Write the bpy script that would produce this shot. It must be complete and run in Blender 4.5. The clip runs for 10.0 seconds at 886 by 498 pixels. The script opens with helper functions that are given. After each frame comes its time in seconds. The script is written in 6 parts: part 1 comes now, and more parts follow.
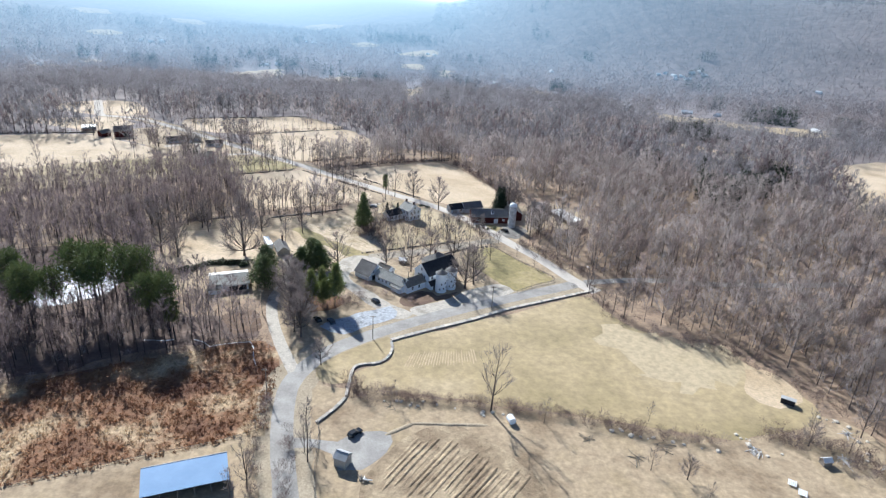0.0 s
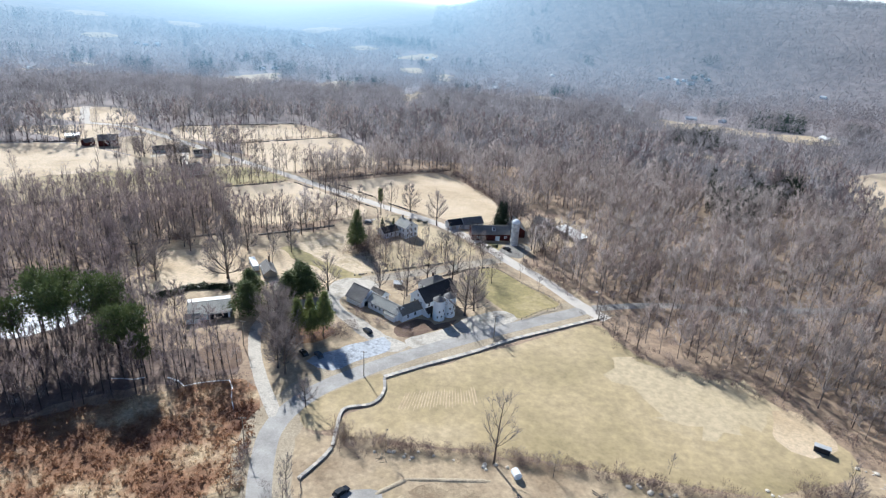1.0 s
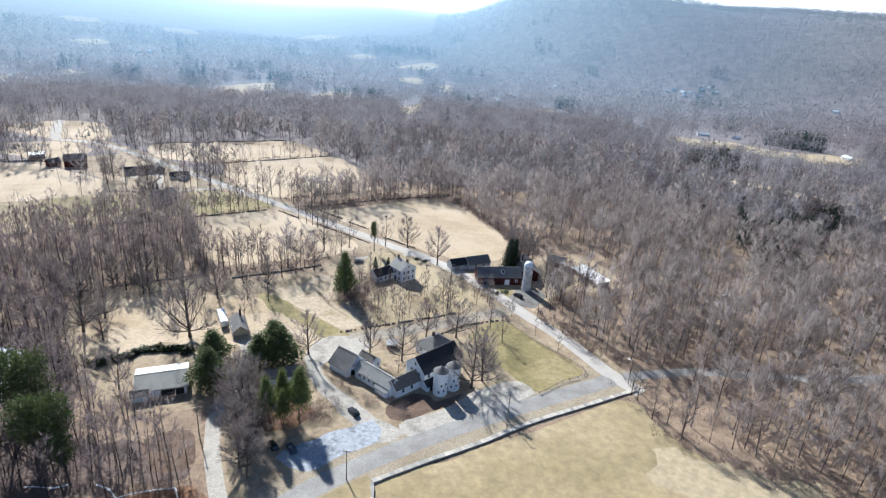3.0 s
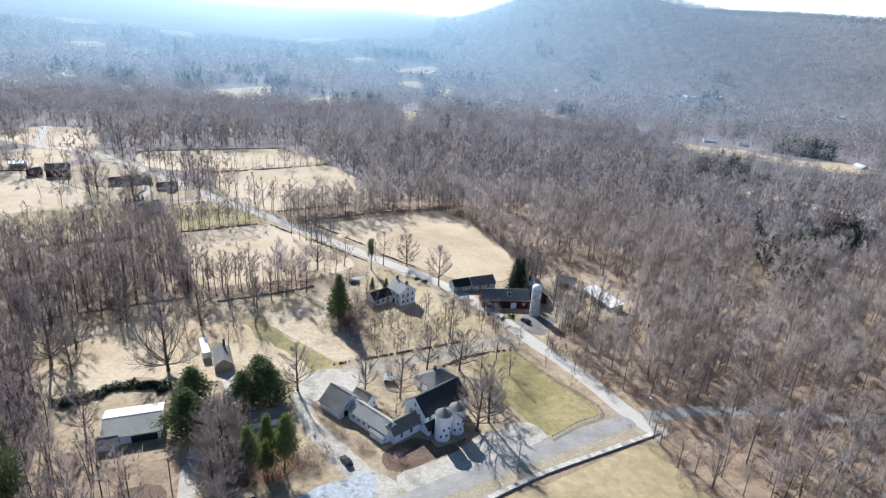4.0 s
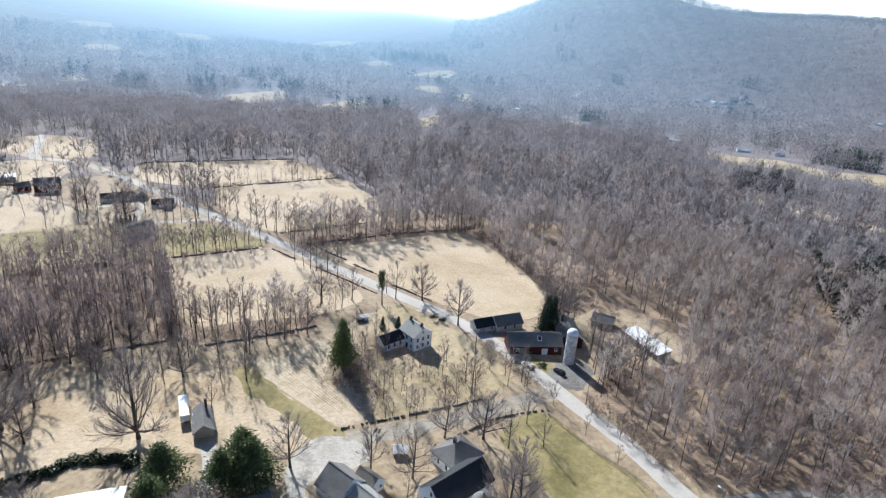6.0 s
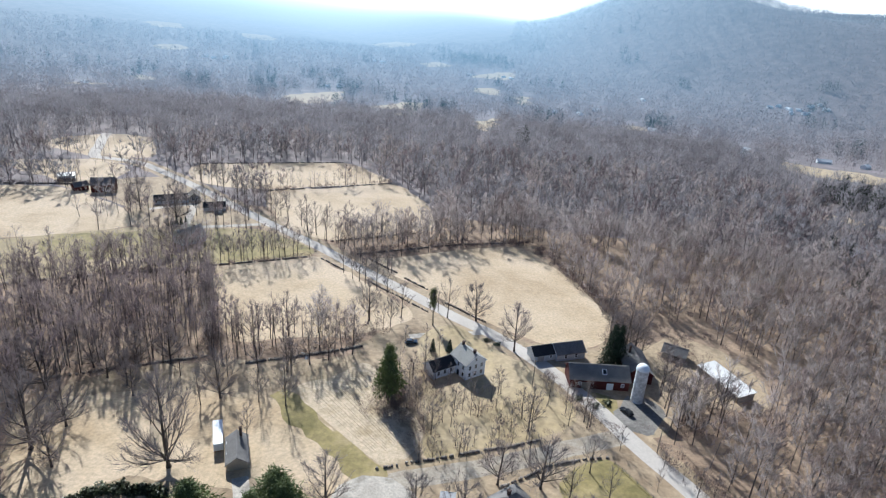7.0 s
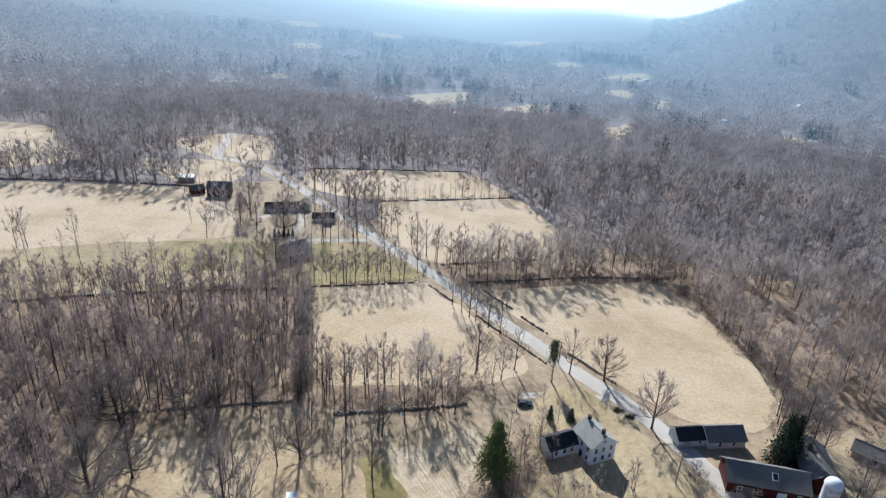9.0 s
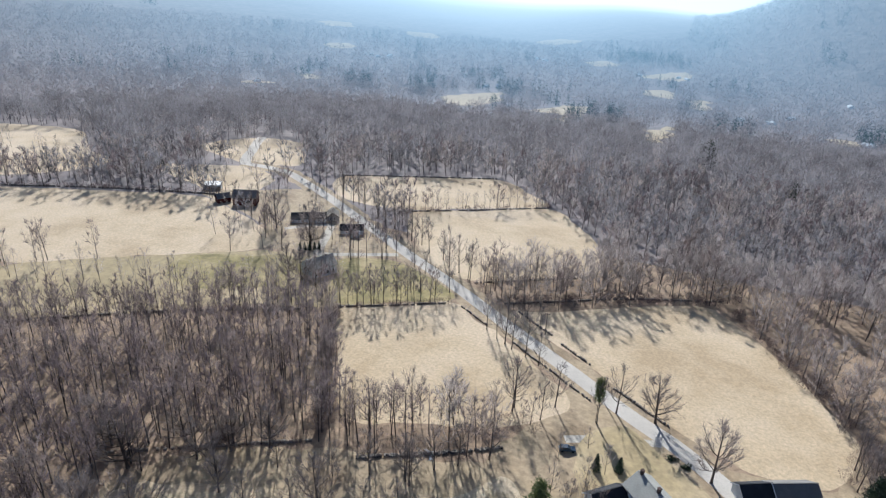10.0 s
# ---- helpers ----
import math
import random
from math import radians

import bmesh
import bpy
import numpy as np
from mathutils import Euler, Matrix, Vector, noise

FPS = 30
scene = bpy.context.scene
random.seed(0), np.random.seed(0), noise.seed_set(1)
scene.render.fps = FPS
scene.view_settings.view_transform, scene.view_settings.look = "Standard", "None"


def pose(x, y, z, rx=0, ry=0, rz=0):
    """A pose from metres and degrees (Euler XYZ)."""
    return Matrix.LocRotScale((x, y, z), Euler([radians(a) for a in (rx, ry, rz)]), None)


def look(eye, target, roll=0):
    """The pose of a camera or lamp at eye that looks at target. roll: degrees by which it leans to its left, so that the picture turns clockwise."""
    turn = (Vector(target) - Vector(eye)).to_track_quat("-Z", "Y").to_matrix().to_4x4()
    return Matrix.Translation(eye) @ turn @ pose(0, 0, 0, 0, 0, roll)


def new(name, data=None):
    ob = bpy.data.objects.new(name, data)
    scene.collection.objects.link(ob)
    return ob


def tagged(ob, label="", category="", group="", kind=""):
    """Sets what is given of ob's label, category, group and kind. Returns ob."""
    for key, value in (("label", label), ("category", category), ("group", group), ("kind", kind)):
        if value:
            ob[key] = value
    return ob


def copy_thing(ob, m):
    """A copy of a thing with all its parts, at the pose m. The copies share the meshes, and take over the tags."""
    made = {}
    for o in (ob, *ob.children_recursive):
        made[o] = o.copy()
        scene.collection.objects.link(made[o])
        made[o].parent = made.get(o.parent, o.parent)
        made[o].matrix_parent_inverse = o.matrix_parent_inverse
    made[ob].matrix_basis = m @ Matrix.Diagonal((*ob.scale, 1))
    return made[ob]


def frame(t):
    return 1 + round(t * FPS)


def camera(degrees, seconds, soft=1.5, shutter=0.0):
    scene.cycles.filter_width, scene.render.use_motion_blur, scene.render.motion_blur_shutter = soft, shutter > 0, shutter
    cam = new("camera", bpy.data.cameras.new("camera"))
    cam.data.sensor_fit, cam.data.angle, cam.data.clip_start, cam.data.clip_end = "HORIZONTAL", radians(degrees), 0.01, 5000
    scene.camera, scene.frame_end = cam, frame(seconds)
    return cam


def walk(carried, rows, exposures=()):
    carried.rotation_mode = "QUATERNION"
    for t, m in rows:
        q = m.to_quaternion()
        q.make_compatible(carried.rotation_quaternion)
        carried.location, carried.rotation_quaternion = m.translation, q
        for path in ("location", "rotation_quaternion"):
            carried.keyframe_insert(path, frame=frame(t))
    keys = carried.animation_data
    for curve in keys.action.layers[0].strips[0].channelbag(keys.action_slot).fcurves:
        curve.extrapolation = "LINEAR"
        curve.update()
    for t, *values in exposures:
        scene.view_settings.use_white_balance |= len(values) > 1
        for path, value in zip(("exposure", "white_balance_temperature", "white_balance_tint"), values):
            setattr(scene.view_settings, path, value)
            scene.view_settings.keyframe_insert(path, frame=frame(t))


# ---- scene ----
cam = camera(70.9, 10.0, soft=1.25)
PATH = [
    (0, (1.886, -2.635, 117.164), (1.865, -0.8, 116.369), 3.4),
    (0.5, (1.961, 7.933, 117.294), (1.941, 9.769, 116.501), 3.5),
    (1, (1.591, 18.218, 117.392), (1.572, 20.056, 116.604), 3.5),
    (1.5, (1.056, 28.44, 117.588), (1.037, 30.281, 116.806), 3.6),
    (2, (0.165, 39.603, 117.137), (0.149, 41.447, 116.362), 3.7),
    (2.5, (-0.568, 50.835, 116.894), (-0.584, 52.68, 116.124), 3.8),
    (4, (-3.301, 82.177, 116.425), (-3.314, 84.028, 115.666), 4.1),
    (4.5, (-3.926, 91.038, 116.057), (-3.94, 92.89, 115.302), 4.1),
    (5, (-4.548, 99.294, 115.883), (-4.564, 101.146, 115.13), 4.0),
    (6.5, (-7.674, 126.769, 114.461), (-7.805, 128.616, 113.704), 4.0),
    (7, (-9.289, 135.694, 113.969), (-9.521, 137.529, 113.207), 3.9),
    (7.5, (-10.975, 144.837, 113.884), (-11.318, 146.651, 113.115), 3.7),
    (8, (-13.318, 154.057, 113.611), (-13.755, 155.847, 112.835), 3.4),
    (8.5, (-15.758, 163.053, 112.978), (-16.287, 164.817, 112.196), 3.2),
    (9, (-18.645, 171.204, 112.874), (-19.234, 172.946, 112.087), 3.0),
    (9.5, (-21.887, 179.751, 113.083), (-22.521, 181.475, 112.292), 2.7),
    (10, (-26.142, 188.362, 113.391), (-26.823, 190.065, 112.595), 2.4),
]
walk(cam, [(t, look(eye, target, roll)) for t, eye, target, roll in PATH], exposures=[(0.0, 0.66, 5820, 8), (2.5, 0.65, 5800, 8), (5.0, 0.61, 5780, 8), (8.0, 0.40, 5780, 8), (10.0, 0.31, 5850, 8)])

# ---------------------------------------------------------------- light
SUN_AZ, SUN_EL = -29.5, 34.0
world = bpy.data.worlds.new("sky")
scene.world = world
world.use_nodes = True
wn = world.node_tree
sky = wn.nodes.new("ShaderNodeTexSky")
sky.sky_type = "NISHITA"
sky.sun_disc = False
sky.sun_elevation, sky.sun_rotation = radians(SUN_EL), radians(SUN_AZ)
sky.altitude, sky.air_density, sky.dust_density, sky.ozone_density = 1000, 0.75, 0.3, 1.5
back = wn.nodes["Background"]
back.inputs["Strength"].default_value = 0.074
wn.links.new(sky.outputs["Color"], back.inputs["Color"])
sun_way = Vector((math.sin(radians(SUN_AZ)) * math.cos(radians(SUN_EL)),
                  math.cos(radians(SUN_AZ)) * math.cos(radians(SUN_EL)), math.sin(radians(SUN_EL))))
sun = new("sun", bpy.data.lights.new("sun", "SUN"))
sun.data.energy, sun.data.angle, sun.data.color = 4.9, radians(0.55), (1.0, 0.96, 0.89)
sun.matrix_world = look(sun_way * 400, (0, 0, 0))


# ---------------------------------------------------------------- materials
def ramp_node(nt, stops):
    r = nt.nodes.new("ShaderNodeValToRGB")
    el = r.color_ramp.elements
    el[0].position, el[0].color = stops[0][0], (*stops[0][1], 1)
    el[1].position, el[1].color = stops[-1][0], (*stops[-1][1], 1)
    for p, c in stops[1:-1]:
        e = el.new(p)
        e.color = (*c, 1)
    return r


def noise_node(nt, vec, scale, detail=4.0, rough=0.6):
    n = nt.nodes.new("ShaderNodeTexNoise")
    n.inputs["Scale"].default_value = scale
    n.inputs["Detail"].default_value = detail
    n.inputs["Roughness"].default_value = rough
    nt.links.new(vec, n.inputs["Vector"])
    return n.outputs["Fac"]


def mixed(nt, fac, a, b, blend="MIX"):
    m = nt.nodes.new("ShaderNodeMix")
    m.data_type, m.blend_type = "RGBA", blend
    for value, socket in ((fac, m.inputs[0]), (a, m.inputs[6]), (b, m.inputs[7])):
        if isinstance(value, (int, float)):
            socket.default_value = value
        elif isinstance(value, tuple):
            socket.default_value = (*value, 1)
        else:
            nt.links.new(value, socket)
    return m.outputs[2]


def maths(nt, op, a, b=0.5):
    m = nt.nodes.new("ShaderNodeMath")
    m.operation = op
    for value, socket in ((a, m.inputs[0]), (b, m.inputs[1])):
        if isinstance(value, (int, float)):
            socket.default_value = value
        else:
            nt.links.new(value, socket)
    return m.outputs[0]


def surface(name, dark, light, large=0.05, small=1.5, rough=0.9, bump=0.0, third=None, vary="", bands="", band_scale=3.0,
            band_mix=0.12, metal=0.0, sheen=0.0, spec=0.3, haze_glow=False, contrast=0.5, fleck=0.35, thin=0.0):
    """A procedural surface: two-scale noise in world metres, optional bands, per-object or per-island shift."""
    m = bpy.data.materials.new(name)
    m.use_nodes = True
    nt = m.node_tree
    b = nt.nodes["Principled BSDF"]
    pos = nt.nodes.new("ShaderNodeNewGeometry")
    p = pos.outputs["Position"]
    n1 = noise_node(nt, p, large, 6.0, 0.62)
    lo, hi = 0.5 - 0.25 * (1.3 - contrast), 0.5 + 0.25 * (1.3 - contrast)
    stops = [(lo, dark), (hi, light)] if third is None else [(lo, dark), (0.5, light), (hi, third)]
    r = ramp_node(nt, stops)
    nt.links.new(n1, r.inputs[0])
    colour = r.outputs[0]
    n2 = noise_node(nt, p, small, 5.0, 0.7)
    f = ramp_node(nt, [(0.3, (1 - fleck,) * 3), (0.7, (1 + fleck * 0.6,) * 3)])
    nt.links.new(n2, f.inputs[0])
    colour = mixed(nt, 1.0, colour, f.outputs[0], "MULTIPLY")
    if vary:
        if vary == "object":
            src = nt.nodes.new("ShaderNodeObjectInfo").outputs["Random"]
        else:
            src = pos.outputs["Random Per Island"]
        v = ramp_node(nt, [(0.0, (0.68, 0.68, 0.7)), (1.0, (1.28, 1.25, 1.2))])
        nt.links.new(src, v.inputs[0])
        colour = mixed(nt, 1.0, colour, v.outputs[0], "MULTIPLY")
    height = n2
    if bands:
        w = nt.nodes.new("ShaderNodeTexWave")
        w.wave_type, w.bands_direction = "BANDS", bands
        w.inputs["Scale"].default_value = band_scale
        w.inputs["Distortion"].default_value = 0.6
        w.inputs["Detail"].default_value = 1.0
        nt.links.new(p, w.inputs["Vector"])
        wr = ramp_node(nt, [(0.0, (1 - band_mix * 2,) * 3), (0.6, (1.0, 1.0, 1.0))])
        nt.links.new(w.outputs["Fac"], wr.inputs[0])
        colour = mixed(nt, 1.0, colour, wr.outputs[0], "MULTIPLY")
        height = maths(nt, "ADD", n2, w.outputs["Fac"])
    nt.links.new(colour, b.inputs["Base Color"])
    b.inputs["Roughness"].default_value = rough
    b.inputs["Metallic"].default_value = metal
    b.inputs["Specular IOR Level"].default_value = spec
    if sheen:
        b.inputs["Sheen Weight"].default_value = sheen
        b.inputs["Sheen Roughness"].default_value = 0.6
    if bump:
        bp = nt.nodes.new("ShaderNodeBump")
        bp.inputs["Strength"].default_value = bump
        bp.inputs["Distance"].default_value = 0.3
        nt.links.new(height, bp.inputs["Height"])
        nt.links.new(bp.outputs[0], b.inputs["Normal"])
    if thin:
        # slim stems scatter the light round to their far side
        tr = nt.nodes.new("ShaderNodeBsdfTranslucent")
        nt.links.new(colour, tr.inputs["Color"])
        tm = nt.nodes.new("ShaderNodeMixShader")
        tm.inputs[0].default_value = thin
        nt.links.new(b.outputs[0], tm.inputs[1])
        nt.links.new(tr.outputs[0], tm.inputs[2])
        nt.links.new(tm.outputs[0], nt.nodes["Material Output"].inputs["Surface"])
        b = tm
    if haze_glow:
        # distance haze painted as emission, mixed in by distance from a fixed point
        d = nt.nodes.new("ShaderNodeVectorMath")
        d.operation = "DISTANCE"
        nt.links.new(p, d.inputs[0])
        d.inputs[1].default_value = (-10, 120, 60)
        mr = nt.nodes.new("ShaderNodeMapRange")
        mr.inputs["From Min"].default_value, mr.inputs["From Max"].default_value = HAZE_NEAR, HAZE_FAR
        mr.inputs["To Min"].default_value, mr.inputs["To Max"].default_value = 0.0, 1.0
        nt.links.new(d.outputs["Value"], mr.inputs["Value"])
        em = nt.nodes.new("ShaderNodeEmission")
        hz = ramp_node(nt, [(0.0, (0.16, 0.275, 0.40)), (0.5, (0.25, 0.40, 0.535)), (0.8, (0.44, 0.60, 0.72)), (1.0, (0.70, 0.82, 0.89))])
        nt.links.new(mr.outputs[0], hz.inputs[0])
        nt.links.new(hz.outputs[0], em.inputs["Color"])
        # the painted haze is made brightest round azimuth -18 degrees
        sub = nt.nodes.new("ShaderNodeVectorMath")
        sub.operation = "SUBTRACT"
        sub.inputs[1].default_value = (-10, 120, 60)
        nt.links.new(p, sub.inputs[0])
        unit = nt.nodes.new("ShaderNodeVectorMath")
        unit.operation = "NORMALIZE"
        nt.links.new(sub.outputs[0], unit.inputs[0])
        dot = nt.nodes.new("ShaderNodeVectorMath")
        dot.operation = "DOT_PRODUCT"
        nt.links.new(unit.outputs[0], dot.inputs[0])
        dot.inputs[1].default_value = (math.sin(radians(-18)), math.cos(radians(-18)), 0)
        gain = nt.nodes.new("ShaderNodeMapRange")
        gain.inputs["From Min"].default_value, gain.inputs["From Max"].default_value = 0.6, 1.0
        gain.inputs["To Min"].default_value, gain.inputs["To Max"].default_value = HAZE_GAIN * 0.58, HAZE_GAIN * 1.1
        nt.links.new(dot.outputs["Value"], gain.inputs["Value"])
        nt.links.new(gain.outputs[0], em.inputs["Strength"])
        # and the painted haze thins out to both sides of azimuth -14
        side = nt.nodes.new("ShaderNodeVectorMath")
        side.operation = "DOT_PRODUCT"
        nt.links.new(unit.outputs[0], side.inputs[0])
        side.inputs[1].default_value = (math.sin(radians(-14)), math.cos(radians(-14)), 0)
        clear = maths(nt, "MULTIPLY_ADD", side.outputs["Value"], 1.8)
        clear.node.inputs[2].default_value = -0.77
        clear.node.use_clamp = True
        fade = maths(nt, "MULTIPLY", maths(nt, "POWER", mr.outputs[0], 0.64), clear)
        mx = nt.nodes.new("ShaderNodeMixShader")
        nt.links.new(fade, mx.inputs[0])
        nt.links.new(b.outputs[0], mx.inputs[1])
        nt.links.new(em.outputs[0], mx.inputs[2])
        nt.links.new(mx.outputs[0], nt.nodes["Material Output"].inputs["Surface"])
    return m


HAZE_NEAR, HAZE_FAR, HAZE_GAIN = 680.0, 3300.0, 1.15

litter = surface("leaf_litter", (0.13, 0.083, 0.055), (0.39, 0.275, 0.18), 0.06, 0.7, bump=0.7, third=(0.23, 0.16, 0.11), sheen=0.1)
hill_wood = surface("distant_wooded_hills", (0.19, 0.162, 0.162), (0.29, 0.25, 0.245), 0.004, 0.05, bump=0.4, third=(0.24, 0.205, 0.202), haze_glow=True, fleck=0.3, contrast=0.3)
straw = surface("dormant_hay_grass", (0.31, 0.238, 0.106), (0.435, 0.33, 0.172), 0.012, 0.4, bump=0.15, third=(0.54, 0.422, 0.262), sheen=0.2, fleck=0.3, contrast=0.75)
pale_straw = surface("pale_winter_hay", (0.47, 0.34, 0.195), (0.58, 0.442, 0.278), 0.03, 1.1, bump=0.2, third=(0.63, 0.49, 0.33), sheen=0.2, fleck=0.3, contrast=0.8)
rough_grass = surface("rough_dead_grass", (0.27, 0.19, 0.11), (0.45, 0.34, 0.215), 0.05, 0.6, bump=0.4, third=(0.38, 0.285, 0.165), sheen=0.15, contrast=0.7)
lawn = surface("yellow_green_lawn", (0.19, 0.155, 0.045), (0.33, 0.262, 0.10), 0.06, 0.5, bump=0.2, third=(0.42, 0.325, 0.165), sheen=0.15, fleck=0.35, contrast=0.7)
bog = surface("wet_meadow_litter", (0.15, 0.072, 0.044), (0.31, 0.17, 0.095), 0.05, 0.9, bump=0.6, third=(0.58, 0.44, 0.28), fleck=0.5, contrast=0.8)
plough = surface("stubble_rows", (0.26, 0.19, 0.12), (0.50, 0.39, 0.255), 0.12, 1.0, bump=1.0, contrast=0.8)
mown = surface("mown_stubble", (0.47, 0.365, 0.23), (0.63, 0.51, 0.36), 0.12, 0.9, bump=0.5, third=(0.56, 0.445, 0.30), fleck=0.3, contrast=0.7)
# paler than worn asphalt is: backlit glare put into the base colour
asphalt = surface("worn_glare_asphalt", (0.29, 0.272, 0.248), (0.42, 0.395, 0.365), 0.16, 2.5, rough=0.75, bump=0.2, fleck=0.2, contrast=0.7)
dirt_road = surface("dusty_road", (0.50, 0.455, 0.40), (0.62, 0.57, 0.51), 0.1, 2.0, bump=0.25, fleck=0.14)
dark_gravel = surface("grey_gravel", (0.17, 0.16, 0.145), (0.29, 0.27, 0.245), 0.15, 1.2, bump=0.3, fleck=0.3, contrast=0.7)
lane_dust = surface("dusty_lane", (0.34, 0.28, 0.21), (0.46, 0.40, 0.32), 0.15, 1.4, bump=0.4, third=(0.40, 0.34, 0.26), fleck=0.3, contrast=0.75)
gravel = surface("pale_gravel", (0.37, 0.33, 0.275), (0.58, 0.53, 0.455), 0.16, 1.6, bump=0.5, third=(0.48, 0.43, 0.365), fleck=0.3, contrast=0.75)
shoulder = surface("sandy_verge", (0.36, 0.29, 0.20), (0.48, 0.40, 0.29), 0.1, 1.5, bump=0.5)
ice = surface("grey_pond_ice", (0.30, 0.33, 0.38), (0.56, 0.60, 0.65), 0.12, 1.0, rough=0.5, bump=0.1, fleck=0.25)
dry_hay = surface("dry_hay", (0.425, 0.33, 0.182), (0.50, 0.395, 0.24), 0.03, 0.5, bump=0.15, third=(0.46, 0.36, 0.21), sheen=0.2, fleck=0.3)
stone = surface("lichened_fieldstone", (0.42, 0.385, 0.34), (0.60, 0.56, 0.50), 0.4, 3.0, bump=0.5, vary="island")
dark_stone = surface("dark_fieldstone", (0.15, 0.13, 0.12), (0.36, 0.325, 0.29), 0.4, 3.0, bump=0.5, vary="island")
cap_stone = surface("pale_cap_stone", (0.46, 0.43, 0.385), (0.60, 0.565, 0.51), 0.4, 3.0, bump=0.3, vary="object", fleck=0.2)
bark = surface("grey_brown_bark", (0.08, 0.064, 0.056), (0.15, 0.125, 0.11), 0.3, 3.0, bump=0.5, vary="object")
twig = surface("bare_twigs", (0.22, 0.185, 0.175), (0.35, 0.30, 0.285), 0.03, 1.0, sheen=0.2, vary="object", fleck=0.2, thin=0.3)
wood_twig = surface("bare_wood_twigs", (0.33, 0.28, 0.268), (0.52, 0.45, 0.43), 0.018, 0.11, third=(0.43, 0.36, 0.34), fleck=0.25, contrast=0.7, thin=0.5)
pale_twig = surface("pale_grey_wood_twigs", (0.41, 0.36, 0.345), (0.58, 0.515, 0.495), 0.018, 0.11, fleck=0.22, contrast=0.7, thin=0.5)
ruddy_twig = surface("ruddy_wood_twigs", (0.27, 0.213, 0.203), (0.40, 0.33, 0.315), 0.018, 0.11, fleck=0.22, contrast=0.7, thin=0.5)
pole_bark = surface("dark_pole_trunks", (0.03, 0.025, 0.025), (0.075, 0.063, 0.06), 0.05, 2.0)
dark_twig = surface("dusky_wood_twigs", (0.18, 0.14, 0.146), (0.31, 0.253, 0.26), 0.018, 0.11, fleck=0.22, contrast=0.7, thin=0.5)
wood_bark = surface("wood_trunks", (0.065, 0.053, 0.049), (0.14, 0.118, 0.11), 0.05, 2.0, vary="island")
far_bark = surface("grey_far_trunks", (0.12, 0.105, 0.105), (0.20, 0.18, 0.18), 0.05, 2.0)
far_twig = surface("distant_bare_crowns", (0.20, 0.165, 0.166), (0.32, 0.272, 0.266), 0.004, 0.03, third=(0.26, 0.216, 0.212), fleck=0.22, haze_glow=True, contrast=0.6, thin=0.5)
# distance haze painted into these crowns' base colour as a blue-grey tint
hazy_twig = surface("haze_tinted_crowns", (0.265, 0.25, 0.268), (0.385, 0.37, 0.395), 0.010, 0.09, third=(0.325, 0.31, 0.33), fleck=0.22, contrast=0.6, thin=0.5)
hazy_dark = surface("dark_haze_tinted_crowns", (0.195, 0.182, 0.193), (0.28, 0.265, 0.28), 0.010, 0.09, fleck=0.22, contrast=0.6, thin=0.5)
brush_twig = surface("bramble_stems", (0.12, 0.078, 0.072), (0.25, 0.175, 0.155), 0.06, 0.5, sheen=0.2, thin=0.25)
sedge = surface("russet_sedge", (0.19, 0.09, 0.054), (0.36, 0.20, 0.11), 0.05, 0.9, third=(0.64, 0.50, 0.33), contrast=0.8, fleck=0.3, thin=0.3)
needle = surface("pine_needles", (0.085, 0.12, 0.042), (0.19, 0.22, 0.085), 0.2, 2.0, rough=0.7, thin=0.2)
# lighter copy of the needles: a sunlit tone put into the base colour
light_needle = surface("painted_sunlit_needles", (0.13, 0.17, 0.055), (0.27, 0.29, 0.11), 0.2, 2.0, rough=0.7, thin=0.35)
dark_needle = surface("spruce_needles", (0.016, 0.034, 0.018), (0.038, 0.062, 0.032), 0.2, 2.0, rough=0.7, vary="island")
far_needle = surface("distant_conifers", (0.02, 0.04, 0.02), (0.05, 0.08, 0.035), 0.05, 1.0, vary="island", haze_glow=True)
far_field = surface("distant_hay_field", (0.46, 0.36, 0.23), (0.60, 0.49, 0.33), 0.02, 0.4, haze_glow=True)
far_paint = surface("distant_pale_houses", (0.70, 0.72, 0.74), (0.82, 0.83, 0.84), 0.3, 4.0, fleck=0.06, haze_glow=True)
far_roof = surface("distant_pale_roofs", (0.55, 0.58, 0.61), (0.78, 0.80, 0.81), 0.1, 2.0, fleck=0.1, haze_glow=True)
white_clap = surface("white_clapboard", (0.85, 0.88, 0.92), (0.88, 0.91, 0.94), 0.3, 4.0, rough=0.6, bands="Z", band_scale=8.0, band_mix=0.02, bump=0.05, fleck=0.03)
grey_board = surface("weathered_boards", (0.36, 0.34, 0.31), (0.48, 0.46, 0.42), 0.4, 4.0, rough=0.8, bands="X", band_scale=5.0, band_mix=0.1, bump=0.1, fleck=0.12)
blue_board = surface("pale_grey_siding", (0.54, 0.58, 0.61), (0.64, 0.68, 0.70), 0.4, 4.0, rough=0.7, bands="Z", band_scale=8.0, bump=0.05, fleck=0.08)
red_board = surface("barn_red_boards", (0.055, 0.011, 0.0105), (0.095, 0.018, 0.0155), 0.4, 3.0, rough=0.8, bands="X", band_scale=5.0, band_mix=0.1, fleck=0.15)
grey_shingle = surface("grey_shingle_roof", (0.18, 0.172, 0.165), (0.27, 0.26, 0.248), 0.25, 4.0, bands="Z", band_scale=9.0, bump=0.2, fleck=0.15)
brown_shingle = surface("mossy_shingle_roof", (0.20, 0.18, 0.155), (0.30, 0.27, 0.235), 0.25, 3.0, bands="Z", band_scale=9.0, bump=0.3, fleck=0.3)
